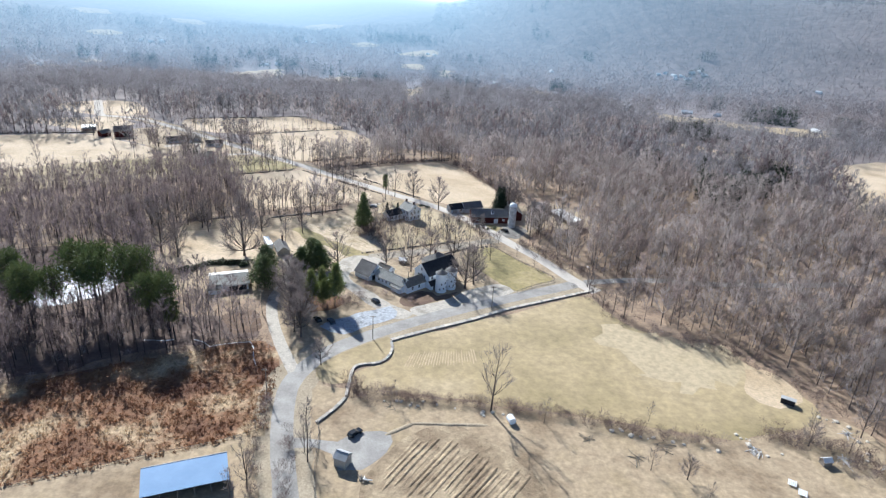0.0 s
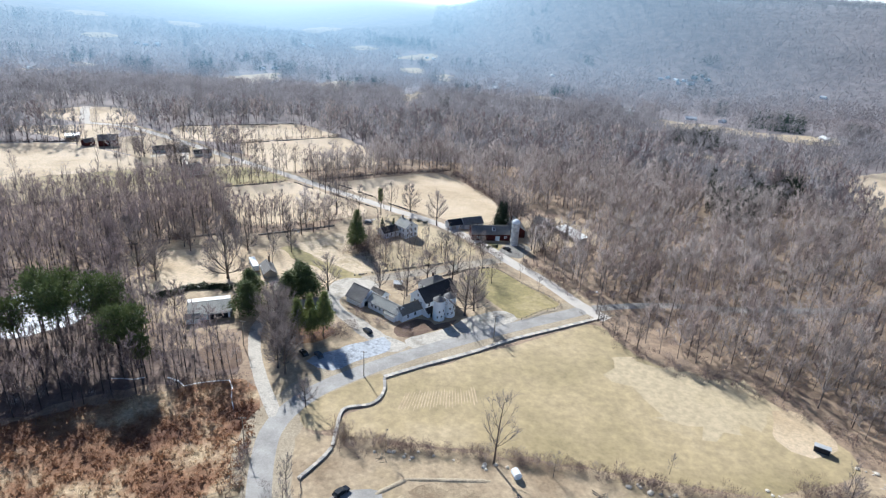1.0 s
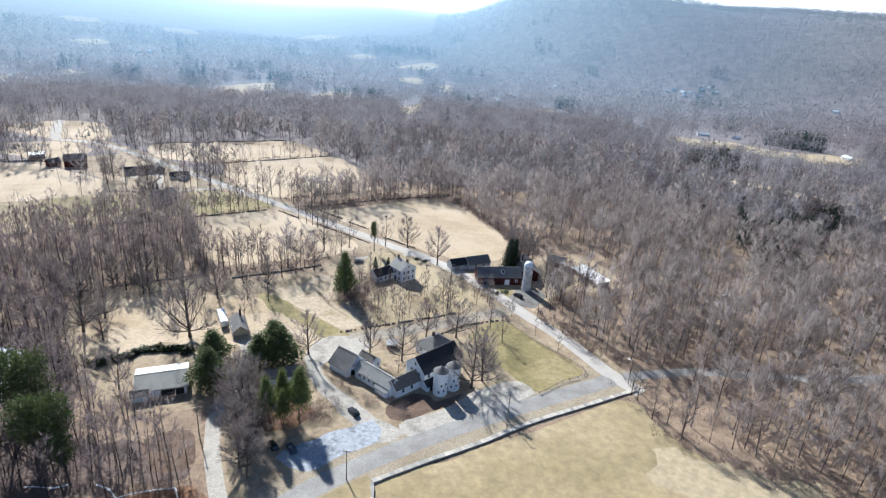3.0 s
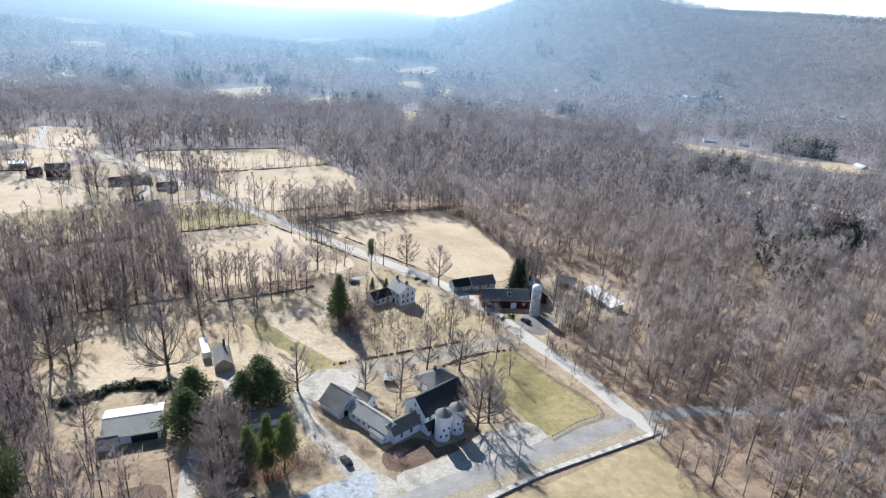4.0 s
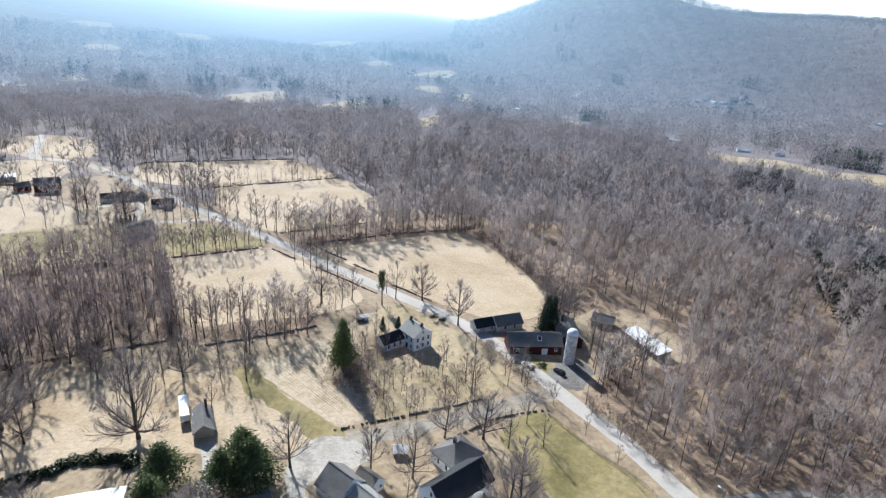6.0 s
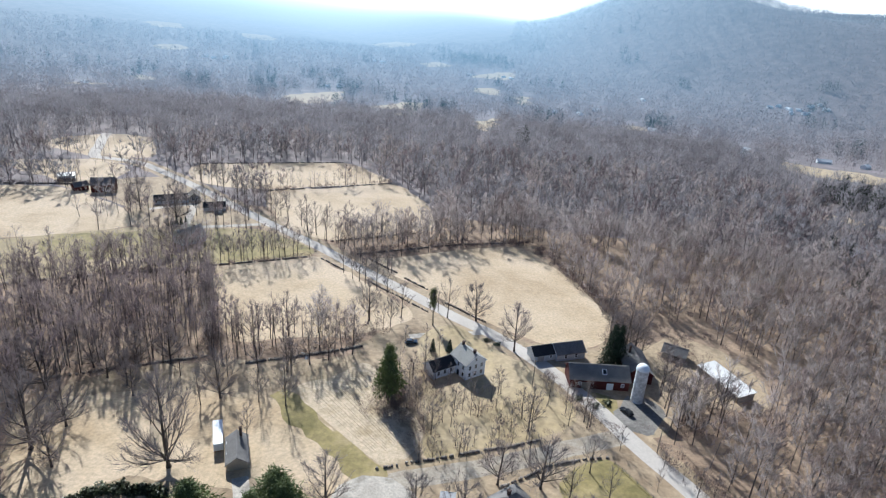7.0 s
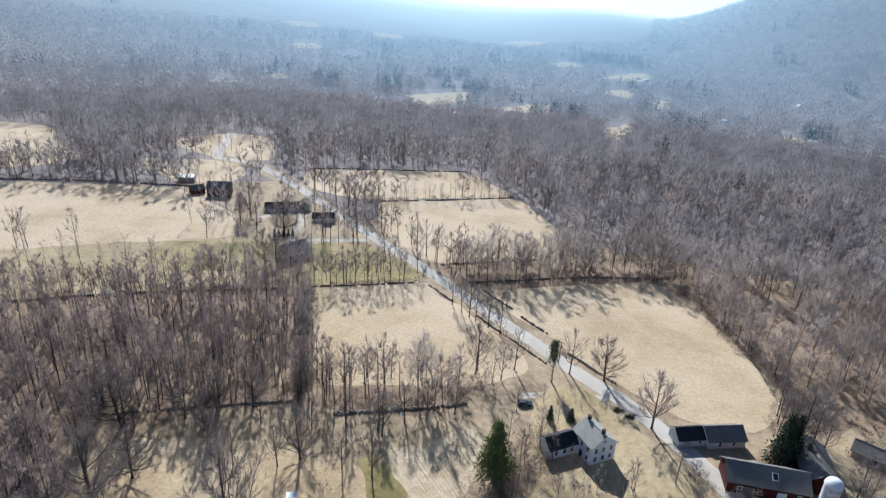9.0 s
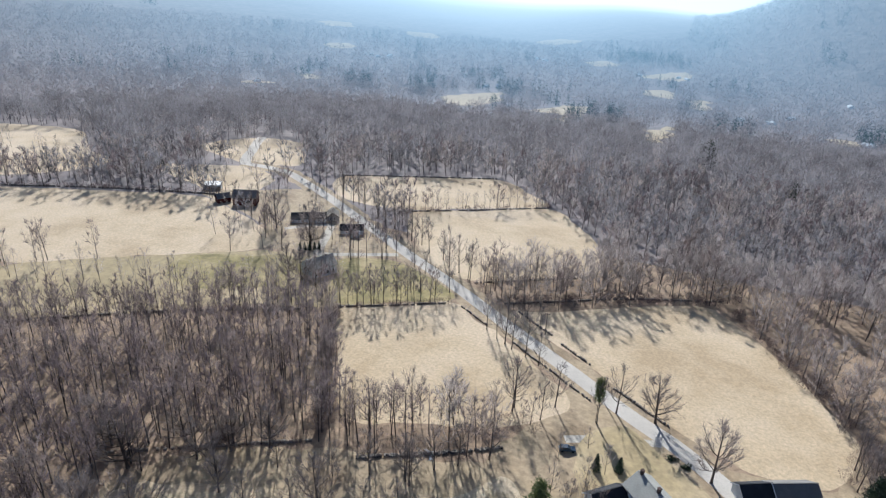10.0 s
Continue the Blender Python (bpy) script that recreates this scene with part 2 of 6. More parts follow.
black_shingle = surface("black_shingle_roof", (0.022, 0.024, 0.03), (0.042, 0.044, 0.052), 0.25, 3.0, rough=0.7, bands="Z", band_scale=9.0, bump=0.2, fleck=0.15)
tan_shingle = surface("pale_shingle_roof", (0.37, 0.365, 0.33), (0.48, 0.47, 0.43), 0.25, 3.0, bands="Z", band_scale=9.0, bump=0.2, fleck=0.15)
white_metal = surface("white_metal_roof", (0.72, 0.71, 0.69), (0.84, 0.83, 0.81), 0.2, 2.0, rough=0.5, bands="X", band_scale=2.0, band_mix=0.04, fleck=0.08)
# sky reflection painted in as a blue base colour
blue_metal = surface("sky_reflection_metal_roof", (0.15, 0.26, 0.43), (0.19, 0.31, 0.49), 0.2, 3.0, rough=0.4, metal=0.2, bands="X", band_scale=2.0, band_mix=0.06, fleck=0.06)
galvanised = surface("galvanised_metal", (0.36, 0.37, 0.38), (0.50, 0.51, 0.52), 0.4, 3.0, rough=0.6, metal=0.0, fleck=0.1)
white_paint = surface("white_paint", (0.83, 0.86, 0.90), (0.87, 0.90, 0.93), 0.5, 4.0, rough=0.5, fleck=0.05)
silo_stave = surface("concrete_staves", (0.52, 0.53, 0.54), (0.84, 0.85, 0.86), 0.5, 1.2, rough=0.85, bands="Z", band_scale=4.0, band_mix=0.06, fleck=0.3, contrast=0.8)
glass = surface("dark_window_glass", (0.02, 0.025, 0.03), (0.04, 0.045, 0.05), 1.0, 5.0, rough=0.12, spec=0.6, fleck=0.05)
brick = surface("sooty_chimney_brick", (0.075, 0.05, 0.044), (0.13, 0.085, 0.07), 1.0, 6.0, fleck=0.2)
wood_plank = surface("weathered_wood", (0.20, 0.17, 0.14), (0.32, 0.28, 0.23), 0.8, 5.0, fleck=0.2)
black_car = surface("black_car_paint", (0.012, 0.013, 0.016), (0.02, 0.022, 0.026), 1.0, 5.0, rough=0.2, spec=0.6, fleck=0.03)
blue_car = surface("blue_grey_car_paint", (0.05, 0.08, 0.12), (0.08, 0.11, 0.15), 1.0, 5.0, rough=0.2, spec=0.6, fleck=0.03)
rubber = surface("black_rubber", (0.015, 0.015, 0.015), (0.025, 0.025, 0.025), 1.0, 5.0, fleck=0.05)
ivory = surface("rhododendron_leaves", (0.05, 0.07, 0.03), (0.12, 0.14, 0.07), 0.3, 2.0, rough=0.45, vary="island")
# brown soil, darkened further to paint in the shading round the silos
soil = surface("bare_garden_soil", (0.13, 0.082, 0.058), (0.25, 0.17, 0.12), 0.15, 1.5, bump=0.6)
bluish = surface("bluish_gravel", (0.30, 0.31, 0.33), (0.48, 0.505, 0.54), 0.25, 1.0, bump=0.4, third=(0.39, 0.405, 0.425), fleck=0.35, contrast=0.6)
snow = surface("old_snow", (0.76, 0.78, 0.81), (0.86, 0.87, 0.89), 0.4, 2.0, rough=0.6, bump=0.4, fleck=0.1)
# litter darkened: shade under the trees is put into its colour
dark_litter = surface("shade_toned_leaf_litter", (0.085, 0.058, 0.05), (0.17, 0.12, 0.10), 0.08, 0.7, bump=0.7, third=(0.24, 0.17, 0.13))
pine_litter = surface("pine_needle_litter", (0.20, 0.105, 0.055), (0.36, 0.21, 0.115), 0.15, 1.2, bump=0.4)


from mathutils.geometry import delaunay_2d_cdt


# ---------------------------------------------------------------- shape helpers
def part(name, bm, material, parent=None, label=""):
    me = bpy.data.meshes.new(name)
    bm.to_mesh(me)
    bm.free()
    for m in (material if isinstance(material, (list, tuple)) else [material]):
        me.materials.append(m)
    ob = new(name, me)
    if parent is not None:
        ob.parent = parent
    if label:
        ob["label"] = label
    return ob


def arrays_mesh(name, verts, tris, materials, index=None):
    me = bpy.data.meshes.new(name)
    verts, tris = np.asarray(verts, np.float32), np.asarray(tris, np.int32)
    me.vertices.add(len(verts))
    me.vertices.foreach_set("co", verts.ravel())
    me.loops.add(tris.size)
    me.loops.foreach_set("vertex_index", tris.ravel())
    me.polygons.add(len(tris))
    me.polygons.foreach_set("loop_start", np.arange(0, tris.size, 3, dtype=np.int32))
    if index is not None:
        me.polygons.foreach_set("material_index", np.asarray(index, np.int32))
    for m in materials:
        me.materials.append(m)
    me.update(calc_edges=True)
    me.validate()
    return me


def soft(v, k=40.0):
    return k * np.logaddexp(0.0, np.asarray(v, float) / k)


def step01(v):
    v = np.clip(v, 0.0, 1.0)
    return v * v * (3 - 2 * v)


def ground(x, y):
    """Height of the land: a gentle shelf that falls into a valley, a long ridge to one side, a rise to the other."""
    x, y = np.asarray(x, float), np.asarray(y, float)
    z = -1.5 - 0.03 * soft(y - 270) - 0.045 * (soft(y - 600) - soft(y - 1150, 60)) + 0.03 * soft(y - 1150, 60)
    z = z + 8 * np.exp(-((x + 330) ** 2 + (y - 560) ** 2) / (2 * 180 ** 2))
    d = (x - 250) * 0.6 + (y - 1400) * 0.8
    side = 0.45 * step01((x + 1100) / 900) + 0.55 * step01((x + 80) / 380)
    z = z + (162 + 44 * np.exp(-((x - 455) / 190) ** 2) + 7 * np.sin(x / 120 - 1.0)) * step01(d / 680) * side
    e = (-x - 820) * 0.86 + (y - 900) * 0.30
    z = z + 135 * step01(e / 1500)
    r = np.hypot(x, y)
    z = z + (28 + 20 * np.sin(x / 620 + 1.0) + 8 * np.sin(x / 230)) * step01((r - 3300) / 1300)
    z = z + 2.2 * np.sin(x / 95 + 1.3) * np.sin(y / 120) * step01((np.hypot(x, y - 200) - 420) / 300)
    return z


def gz(x, y):
    return float(ground(x, y))


def inside(poly, x, y):
    x, y = np.asarray(x, float), np.asarray(y, float)
    hit = np.zeros(x.shape, bool)
    n = len(poly)
    for i in range(n):
        x0, y0 = poly[i]
        x1, y1 = poly[(i + 1) % n]
        if y0 == y1:
            continue
        cross = ((y0 > y) != (y1 > y)) & (x < (x1 - x0) * (y - y0) / (y1 - y0) + x0)
        hit ^= cross
    return hit


def near_line(line, x, y):
    """Distance from points to a polyline."""
    x, y = np.asarray(x, float), np.asarray(y, float)
    best = np.full(x.shape, 1e9)
    for (x0, y0), (x1, y1) in zip(line[:-1], line[1:]):
        dx, dy = x1 - x0, y1 - y0
        t = np.clip(((x - x0) * dx + (y - y0) * dy) / (dx * dx + dy * dy), 0, 1)
        best = np.minimum(best, np.hypot(x - x0 - t * dx, y - y0 - t * dy))
    return best


def spline(points, step=4.0, closed=False):
    """A smooth line through the points."""
    p = [np.array(q, float) for q in points]
    n = len(p)
    out = []
    for i in range(n if closed else n - 1):
        a = p[(i - 1) % n] if closed or i > 0 else 2 * p[0] - p[1]
        b, c = p[i], p[(i + 1) % n]
        d = p[(i + 2) % n] if closed or i + 2 < n else 2 * p[-1] - p[-2]
        m = max(1, int(np.linalg.norm(c - b) / step))
        for k in range(m):
            t = k / m
            out.append(tuple(0.5 * (2 * b + (c - a) * t + (2 * a - 5 * b + 4 * c - d) * t * t + (3 * b - a - 3 * c + d) * t ** 3)))
    if not closed:
        out.append(tuple(p[-1]))
    return out


def ragged(outline, amount, step=3.0, seed=1):
    """A closed outline with an uneven natural edge."""
    pts = spline(outline, step, True)
    return [(x + amount * (noise.noise(Vector((x * 0.13, y * 0.13, seed))) + 0.6 * noise.noise(Vector((x * 0.5, y * 0.5, seed + 9)))),
             y + amount * (noise.noise(Vector((x * 0.13, y * 0.13, seed + 40))) + 0.6 * noise.noise(Vector((x * 0.5, y * 0.5, seed + 60))))) for x, y in pts]


def drape(name, outline, material, lift, edge=0.8, grid=9.0, label="", category="", kind="structure", seed=1):
    """A sheet with this outline that follows the land."""
    rim = ragged(outline, edge, 3.0 if grid < 20 else 12.0, seed) if edge else [tuple(p) for p in outline]
    xs, ys = [p[0] for p in rim], [p[1] for p in rim]
    gx, gy = np.meshgrid(np.arange(min(xs), max(xs), grid), np.arange(min(ys), max(ys), grid))
    gx, gy = gx.ravel(), gy.ravel()
    ok = inside(rim, gx, gy) & (near_line(rim + rim[:1], gx, gy) > grid * 0.35)
    pts = [Vector(p) for p in rim] + [Vector(p) for p in zip(gx[ok], gy[ok])]
    n = len(rim)
    v, _, f, *_ = delaunay_2d_cdt(pts, [], [list(range(n))], 1, 1e-4)
    x, y = np.array([p[0] for p in v]), np.array([p[1] for p in v])
    z = ground(x, y) + (lift if grid > 10 else lift * 0.4)
    tris = [t for t in f if len(t) == 3]
    me = arrays_mesh(name, np.column_stack([x, y, z]), tris, [material])
    ob = new(name, me)
    tagged(ob, label, category, kind=kind)
    me.polygons.foreach_set("use_smooth", [True] * len(me.polygons))
    return ob


def ribbon(name, centre, width, material, lift, label="", category="", crown=0.0, wobble=0.0, kind="structure"):
    """A road or path with a slightly raised body that follows the land."""
    line = spline(centre, 3.0)
    bm = bmesh.new()
    rows = []
    for i, (x, y) in enumerate(line):
        a, b = line[max(0, i - 1)], line[min(len(line) - 1, i + 1)]
        dx, dy = b[0] - a[0], b[1] - a[1]
        q = math.hypot(dx, dy)
        nx, ny = -dy / q, dx / q
        row = []
        for k, s in enumerate((-1, -0.97, -0.5, 0, 0.5, 0.97, 1)):
            w = width / 2 * (1 + wobble * noise.noise(Vector((x * 0.15, y * 0.15, k))))
            px_, py_ = x + nx * w * s, y + ny * w * s
            row.append(bm.verts.new((px_, py_, gz(px_, py_) + (lift * 0.4 + crown * (1 - s * s) if abs(s) < 0.99 else 0.008))))
        rows.append(row)
    for r0, r1 in zip(rows[:-1], rows[1:]):
        for k in range(6):
            bm.faces.new((r0[k], r0[k + 1], r1[k + 1], r1[k]))
    bmesh.ops.recalc_face_normals(bm, faces=bm.faces)
    ob = part(name, bm, material)
    return tagged(ob, label, category, kind=kind)


def box(bm, c, s, m=None):
    """Adds a box with centre c and full sizes s to bm."""
    r = bmesh.ops.create_cube(bm, size=1.0)
    mat4 = Matrix.Translation(c) @ Matrix.Diagonal((*s, 1))
    bmesh.ops.transform(bm, matrix=(m @ mat4) if m else mat4, verts=r["verts"])
    return r["verts"]


def prism(bm, section, a, b, axis="x"):
    """Extrudes a closed (across, up) section between a and b along an axis."""
    put = (lambda s, u, v: (s, u, v)) if axis == "x" else (lambda s, u, v: (u, s, v))
    v0 = [bm.verts.new(put(a, u, v)) for u, v in section]
    v1 = [bm.verts.new(put(b, u, v)) for u, v in section]
    n = len(section)
    for i in range(n):
        bm.faces.new((v0[i], v0[(i + 1) % n], v1[(i + 1) % n], v1[i]))
    bm.faces.new(v0[::-1])
    bm.faces.new(v1)
    bmesh.ops.recalc_face_normals(bm, faces=bm.faces)


def cylinder(bm, x, y, z0, z1, r0, r1, n=24, cap=True):
    a = [bm.verts.new((x + r0 * math.cos(6.28319 * i / n), y + r0 * math.sin(6.28319 * i / n), z0)) for i in range(n)]
    b = [bm.verts.new((x + r1 * math.cos(6.28319 * i / n), y + r1 * math.sin(6.28319 * i / n), z1)) for i in range(n)]
    for i in range(n):
        bm.faces.new((a[i], a[(i + 1) % n], b[(i + 1) % n], b[i]))
    if cap:
        bm.faces.new(a[::-1])
        bm.faces.new(b)


def empty(name, x, y, yaw=0.0, z=None):
    e = new(name)
    e.empty_display_size = 0.5
    e.matrix_world = pose(x, y, gz(x, y) if z is None else z, 0, 0, yaw)
    return e


# ---------------------------------------------------------------- the land
def axis_steps(inner, outer, fine, grow):
    v = list(np.arange(0, inner, fine))
    s = fine
    while v[-1] < outer:
        s *= grow
        v.append(v[-1] + s)
    return v


right_steps = axis_steps(640, 4300, 8.0, 1.09)
gx_ = np.array([-v for v in right_steps[:0:-1]] + right_steps)
ahead = axis_steps(900, 4300, 8.0, 1.07)
gy_ = np.array([-900, -600, -400, -260, -180, -130, -100] + [-80 + 0.0] + [v for v in ahead if v > 0])
X_, Y_ = np.meshgrid(gx_, gy_)
sheet = np.column_stack([X_.ravel(), Y_.ravel(), ground(X_, Y_).ravel()])
W_ = len(gx_)
I_, J_ = np.meshgrid(np.arange(W_ - 1), np.arange(len(gy_) - 1))
q0 = (J_ * W_ + I_).ravel()
land_tris = np.concatenate([np.column_stack([q0, q0 + 1, q0 + W_ + 1]), np.column_stack([q0, q0 + W_ + 1, q0 + W_])])
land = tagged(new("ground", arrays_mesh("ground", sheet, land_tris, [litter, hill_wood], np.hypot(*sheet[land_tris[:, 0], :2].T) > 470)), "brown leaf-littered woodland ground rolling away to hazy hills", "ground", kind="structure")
land.data.polygons.foreach_set("use_smooth", [True] * len(land.data.polygons))

# pale hazy sky low over the horizon, far behind everything
bm = bmesh.new()
rim = [[bm.verts.new((4750 * math.sin(radians(a)), 4750 * math.cos(radians(a)), z)) for z in (-160, 60, 460)] for a in range(-100, 101, 4)]
for r0, r1 in zip(rim[:-1], rim[1:]):
    for k in range(2):
        bm.faces.new((r0[k], r1[k], r1[k + 1], r0[k + 1]))
haze = bpy.data.materials.new("horizon_haze")
haze.use_nodes = True
hn = haze.node_tree
hn.nodes.remove(hn.nodes["Principled BSDF"])
he = hn.nodes.new("ShaderNodeEmission")
hp = hn.nodes.new("ShaderNodeNewGeometry")
hs = hn.nodes.new("ShaderNodeSeparateXYZ")
hm = hn.nodes.new("ShaderNodeMapRange")
hm.inputs["From Min"].default_value, hm.inputs["From Max"].default_value = -100, 220
hr = ramp_node(hn, [(0.0, (0.72, 0.83, 0.90)), (0.5, (0.86, 0.93, 0.96)), (1.0, (0.95, 0.97, 0.98))])
hn.links.new(hp.outputs["Position"], hs.inputs[0])
hn.links.new(hs.outputs["Z"], hm.inputs["Value"])
hn.links.new(hm.outputs[0], hr.inputs[0])
hn.links.new(hr.outputs[0], he.inputs["Color"])
hn.links.new(he.outputs[0], hn.nodes["Material Output"].inputs["Surface"])
tagged(part("backdrop", bm, haze), "pale hazy sky low over the distant hills", "sky", kind="structure")

# roads
MAIN_ROAD = [(66, 236), (57, 247), (45, 268), (32, 285.5), (19, 305), (4, 323.5), (-13, 339), (-30, 350), (-52, 366), (-78, 384), (-106, 404), (-139, 425), (-172, 447), (-205, 469), (-238, 489), (-262, 501), (-292, 502)]
SIDE_ROAD = [(190, 262), (150, 255), (120, 252), (90, 251.5), (62, 245)]
CROSS_ROAD = [(60, 244), (45, 235), (32, 227.5), (5, 211), (-16, 196), (-28, 186), (-36, 178), (-42, 168.5), (-45, 157.5), (-44, 146), (-40.5, 131), (-34, 111), (-27, 88), (-20, 60), (-14, 20), (-6, -40), (0, -120), (4, -240)]
LANE = [(-45, 163), (-49, 170), (-56, 183), (-62.5, 198), (-66, 212), (-65, 226), (-66, 240), (-71, 250)]
ribbon("verge", MAIN_ROAD, 13.0, rough_grass, 0.045, "dry grass verge of the straight road", "verge", 0.0, 0.35)
ribbon("verge", CROSS_ROAD, 16.0, shoulder, 0.05, "sandy dry verge of the curving road", "verge", 0.0, 0.3)
ribbon("road", MAIN_ROAD, 6.2, dirt_road, 0.10, "pale worn country road running straight between fields", "road", 0.05, 0.05)
ribbon("road", CROSS_ROAD, 6.4, asphalt, 0.09, "worn grey asphalt country road curving past the farm", "road", 0.03, 0.07)
ribbon("road", SIDE_ROAD, 4.8, asphalt, 0.14, "narrow grey road entering the wood", "road", 0.05, 0.05)
ribbon("lane", LANE, 4.2, gravel, 0.06, "pale gravel lane to the cottage", "lane", 0.03, 0.12)
ribbon("lane", [(-44, 249), (-33, 257), (-22, 262.5), (-11, 267.5), (3, 275.5), (14, 282), (28, 290)], 6.4, lane_dust, 0.075, "dusty grey lane between two fieldstone walls", "lane", 0.0, 0.25)
ribbon("driveway", [(-290, 501), (-296, 507), (-304, 520), (-310, 532), (-322, 552), (-331, 570)], 7.0, dirt_road, 0.10, "pale gravel driveway climbing to the wood", "driveway", 0.0, 0.15)
ribbon("driveway", [(-203, 421), (-195, 430), (-186, 437.5)], 3.2, gravel, 0.08, "narrow pale gravel driveway by the far houses", "driveway", 0.0, 0.2)
ribbon("driveway", [(-186, 437), (-181, 425), (-177, 414), (-173, 404)], 4.0, gravel, 0.08, "gravel turning place beside the far cottage", "driveway", 0.0, 0.2)
ribbon("driveway", [(-174, 402.5), (-160, 410), (-141, 421)], 3.6, gravel, 0.10, "pale driveway of the grey house", "driveway", 0.0, 0.12)
ribbon("driveway", [(-44, 330), (-36, 334), (-27, 337), (-19, 340)], 3.0, gravel, 0.05, "gravel driveway beside the white farmhouse", "driveway", 0.0, 0.2)

# fields, lawns and yards (each sheet lies a little above the one under it)
BIG_FIELD = [(-26, 158), (-24.5, 167.5), (-15.7, 174), (-15.6, 185), (-1.4, 194.8), (13.4, 203.6), (36.4, 217.4), (59, 231.5), (66, 220), (74, 207.5), (90, 199), (105, 191), (113, 182), (119, 172), (121, 158), (104, 150), (88, 145), (72, 147), (46, 151), (2, 156)]
SOUTH_FIELD = [(-38, 158), (-27, 157), (2, 155), (46, 150.5), (88, 145), (122, 159), (135, 140), (135, 90), (60, 60), (-22, 55), (-31, 90), (-37, 112), (-42, 133)]
MEADOW = [(-210, 122), (-128, 147), (-105, 160), (-83, 171), (-60, 180), (-50, 165), (-49, 150), (-46, 136), (-58, 128), (-74, 121), (-102, 108), (-150, 88), (-205, 75)]
SHED_YARD = [(-47, 138), (-58, 130), (-74, 123), (-102, 110), (-150, 90), (-160, 60), (-40, 40), (-30, 70), (-40, 108), (-46, 126)]
FARM_YARD = [(-45, 166), (-36, 181), (-16, 198), (5, 213), (32, 230), (58, 243), (44, 265), (18, 303), (-14, 336), (-42, 356), (-52, 347), (-62, 312), (-84, 303), (-104, 297), (-128, 284), (-141, 264), (-132, 244), (-118, 229), (-101, 210), (-84, 207), (-66, 209), (-59, 187), (-51, 171)]
LEFT_LAWN = [(-139, 262), (-117, 276), (-93, 282), (-70, 281), (-42, 262), (-53, 246), (-72, 246), (-90, 245), (-102, 240), (-112, 226), (-126, 240)]
HOUSE_LAWN = [(-26, 268), (-14, 274), (4, 284), (15, 297), (2, 318), (-14, 331), (-30, 343), (-40, 330), (-34, 300), (-30, 284)]
GREEN_LAWN = [(9, 266), (22, 278.5), (36, 262), (48.5, 247), (40, 239), (31, 232), (24, 239), (14, 254)]
MOWN_PATCH = [(-71, 289), (-62, 299), (-54, 309), (-40, 292), (-29, 277), (-36, 262.5), (-52, 272)]
FIELD_A = [(-79, 393), (-66, 401), (-45, 416), (-25, 430), (-9, 437), (2, 427), (12, 411), (19, 399), (27, 381), (33, 363), (27, 346), (20, 340), (4, 339), (-15, 348), (-36, 363.5), (-60, 380)]
FIELD_B = [(-138, 365), (-120, 378), (-103, 390), (-90, 383), (-75, 373), (-55, 357), (-46, 345), (-58, 330), (-82, 318), (-100, 311), (-110, 318), (-124, 342)]
FIELD_C = [(-160, 474), (-130, 498), (-96, 526), (-75, 505), (-59, 479), (-54, 455), (-58, 440), (-80, 424), (-101, 412), (-128, 424)]
FIELD_D = [(-225, 512), (-190, 537), (-141, 566), (-115, 549), (-98, 531), (-130, 504), (-163, 479), (-191, 474), (-212, 482)]
FIELD_E = [(-376, 392), (-320, 418), (-270, 437), (-240, 428), (-212, 417), (-197, 398), (-215, 380), (-243, 360), (-278, 335), (-330, 330), (-400, 345)]
LAWN_F = [(-163, 400), (-141, 414), (-109, 401), (-104, 391), (-121, 380), (-139, 368), (-152, 382)]
FAR_LAWN = [(-245, 358), (-206, 387), (-190, 397), (-165, 400), (-140, 368), (-172, 350), (-205, 325), (-250, 300), (-275, 330)]
FAR_YARD = [(-275, 444), (-250, 462), (-225, 478), (-200, 462), (-170, 440), (-142, 421), (-165, 403), (-196, 399), (-212, 418), (-240, 430)]
TOP_CLEAR = [(-345, 520), (-338, 560), (-300, 572), (-262, 522), (-275, 507), (-310, 485), (-335, 470), (-300, 455), (-262, 447), (-250, 470), (-270, 495)]
LEFT_FAR = [(-560, 500), (-470, 520), (-405, 480), (-362, 458), (-393, 411), (-480, 400), (-560, 420)]
BARN_YARD = [(24, 294), (38, 292), (48, 306), (60, 312), (74, 313), (80, 328), (72, 350), (56, 358), (46, 350), (36, 344), (33, 362), (22, 340), (2, 338), (-4, 333), (8, 318), (16, 305)]
RIGHT_CLEAR = [(192, 566), (208, 560), (235, 536), (262, 512), (285, 498), (292, 508), (262, 532), (225, 566), (205, 580)]
RIGHT_FIELD = [(262, 360), (300, 365), (330, 420), (360, 500), (378, 541), (345, 528), (309, 503), (285, 450), (272, 412)]

SNOW_A = [(-100.3, 176.3), (-97.0, 176.6), (-93.5, 176.6), (-90.6, 178.0)]
SNOW_B = [(-83.8, 178.7), (-80.2, 177.6), (-77.1, 175.0), (-74.6, 176.5), (-69.8, 178.3), (-64.7, 179.7)]
SNOW_C = [(-64.7, 179.7), (-62.6, 176.3), (-61.2, 171.4), (-58.6, 165.9)]
drape("south_field", SOUTH_FIELD, rough_grass, 0.03, 1.5, 9, "rough tan winter grass field with weeds", "field", seed=2)
drape("hay_field", BIG_FIELD, straw, 0.07, 1.2, 9, "broad tan dormant hay field beside the road", "field", seed=3)
drape("wet_meadow", MEADOW, bog, 0.03, 2.0, 9, "russet wet meadow of dead sedge and tussocks", "meadow", seed=4)
drape("shed_yard", SHED_YARD, rough_grass, 0.05, 1.0, 9, "tan grass strip beside the metal shed", "yard", seed=5)
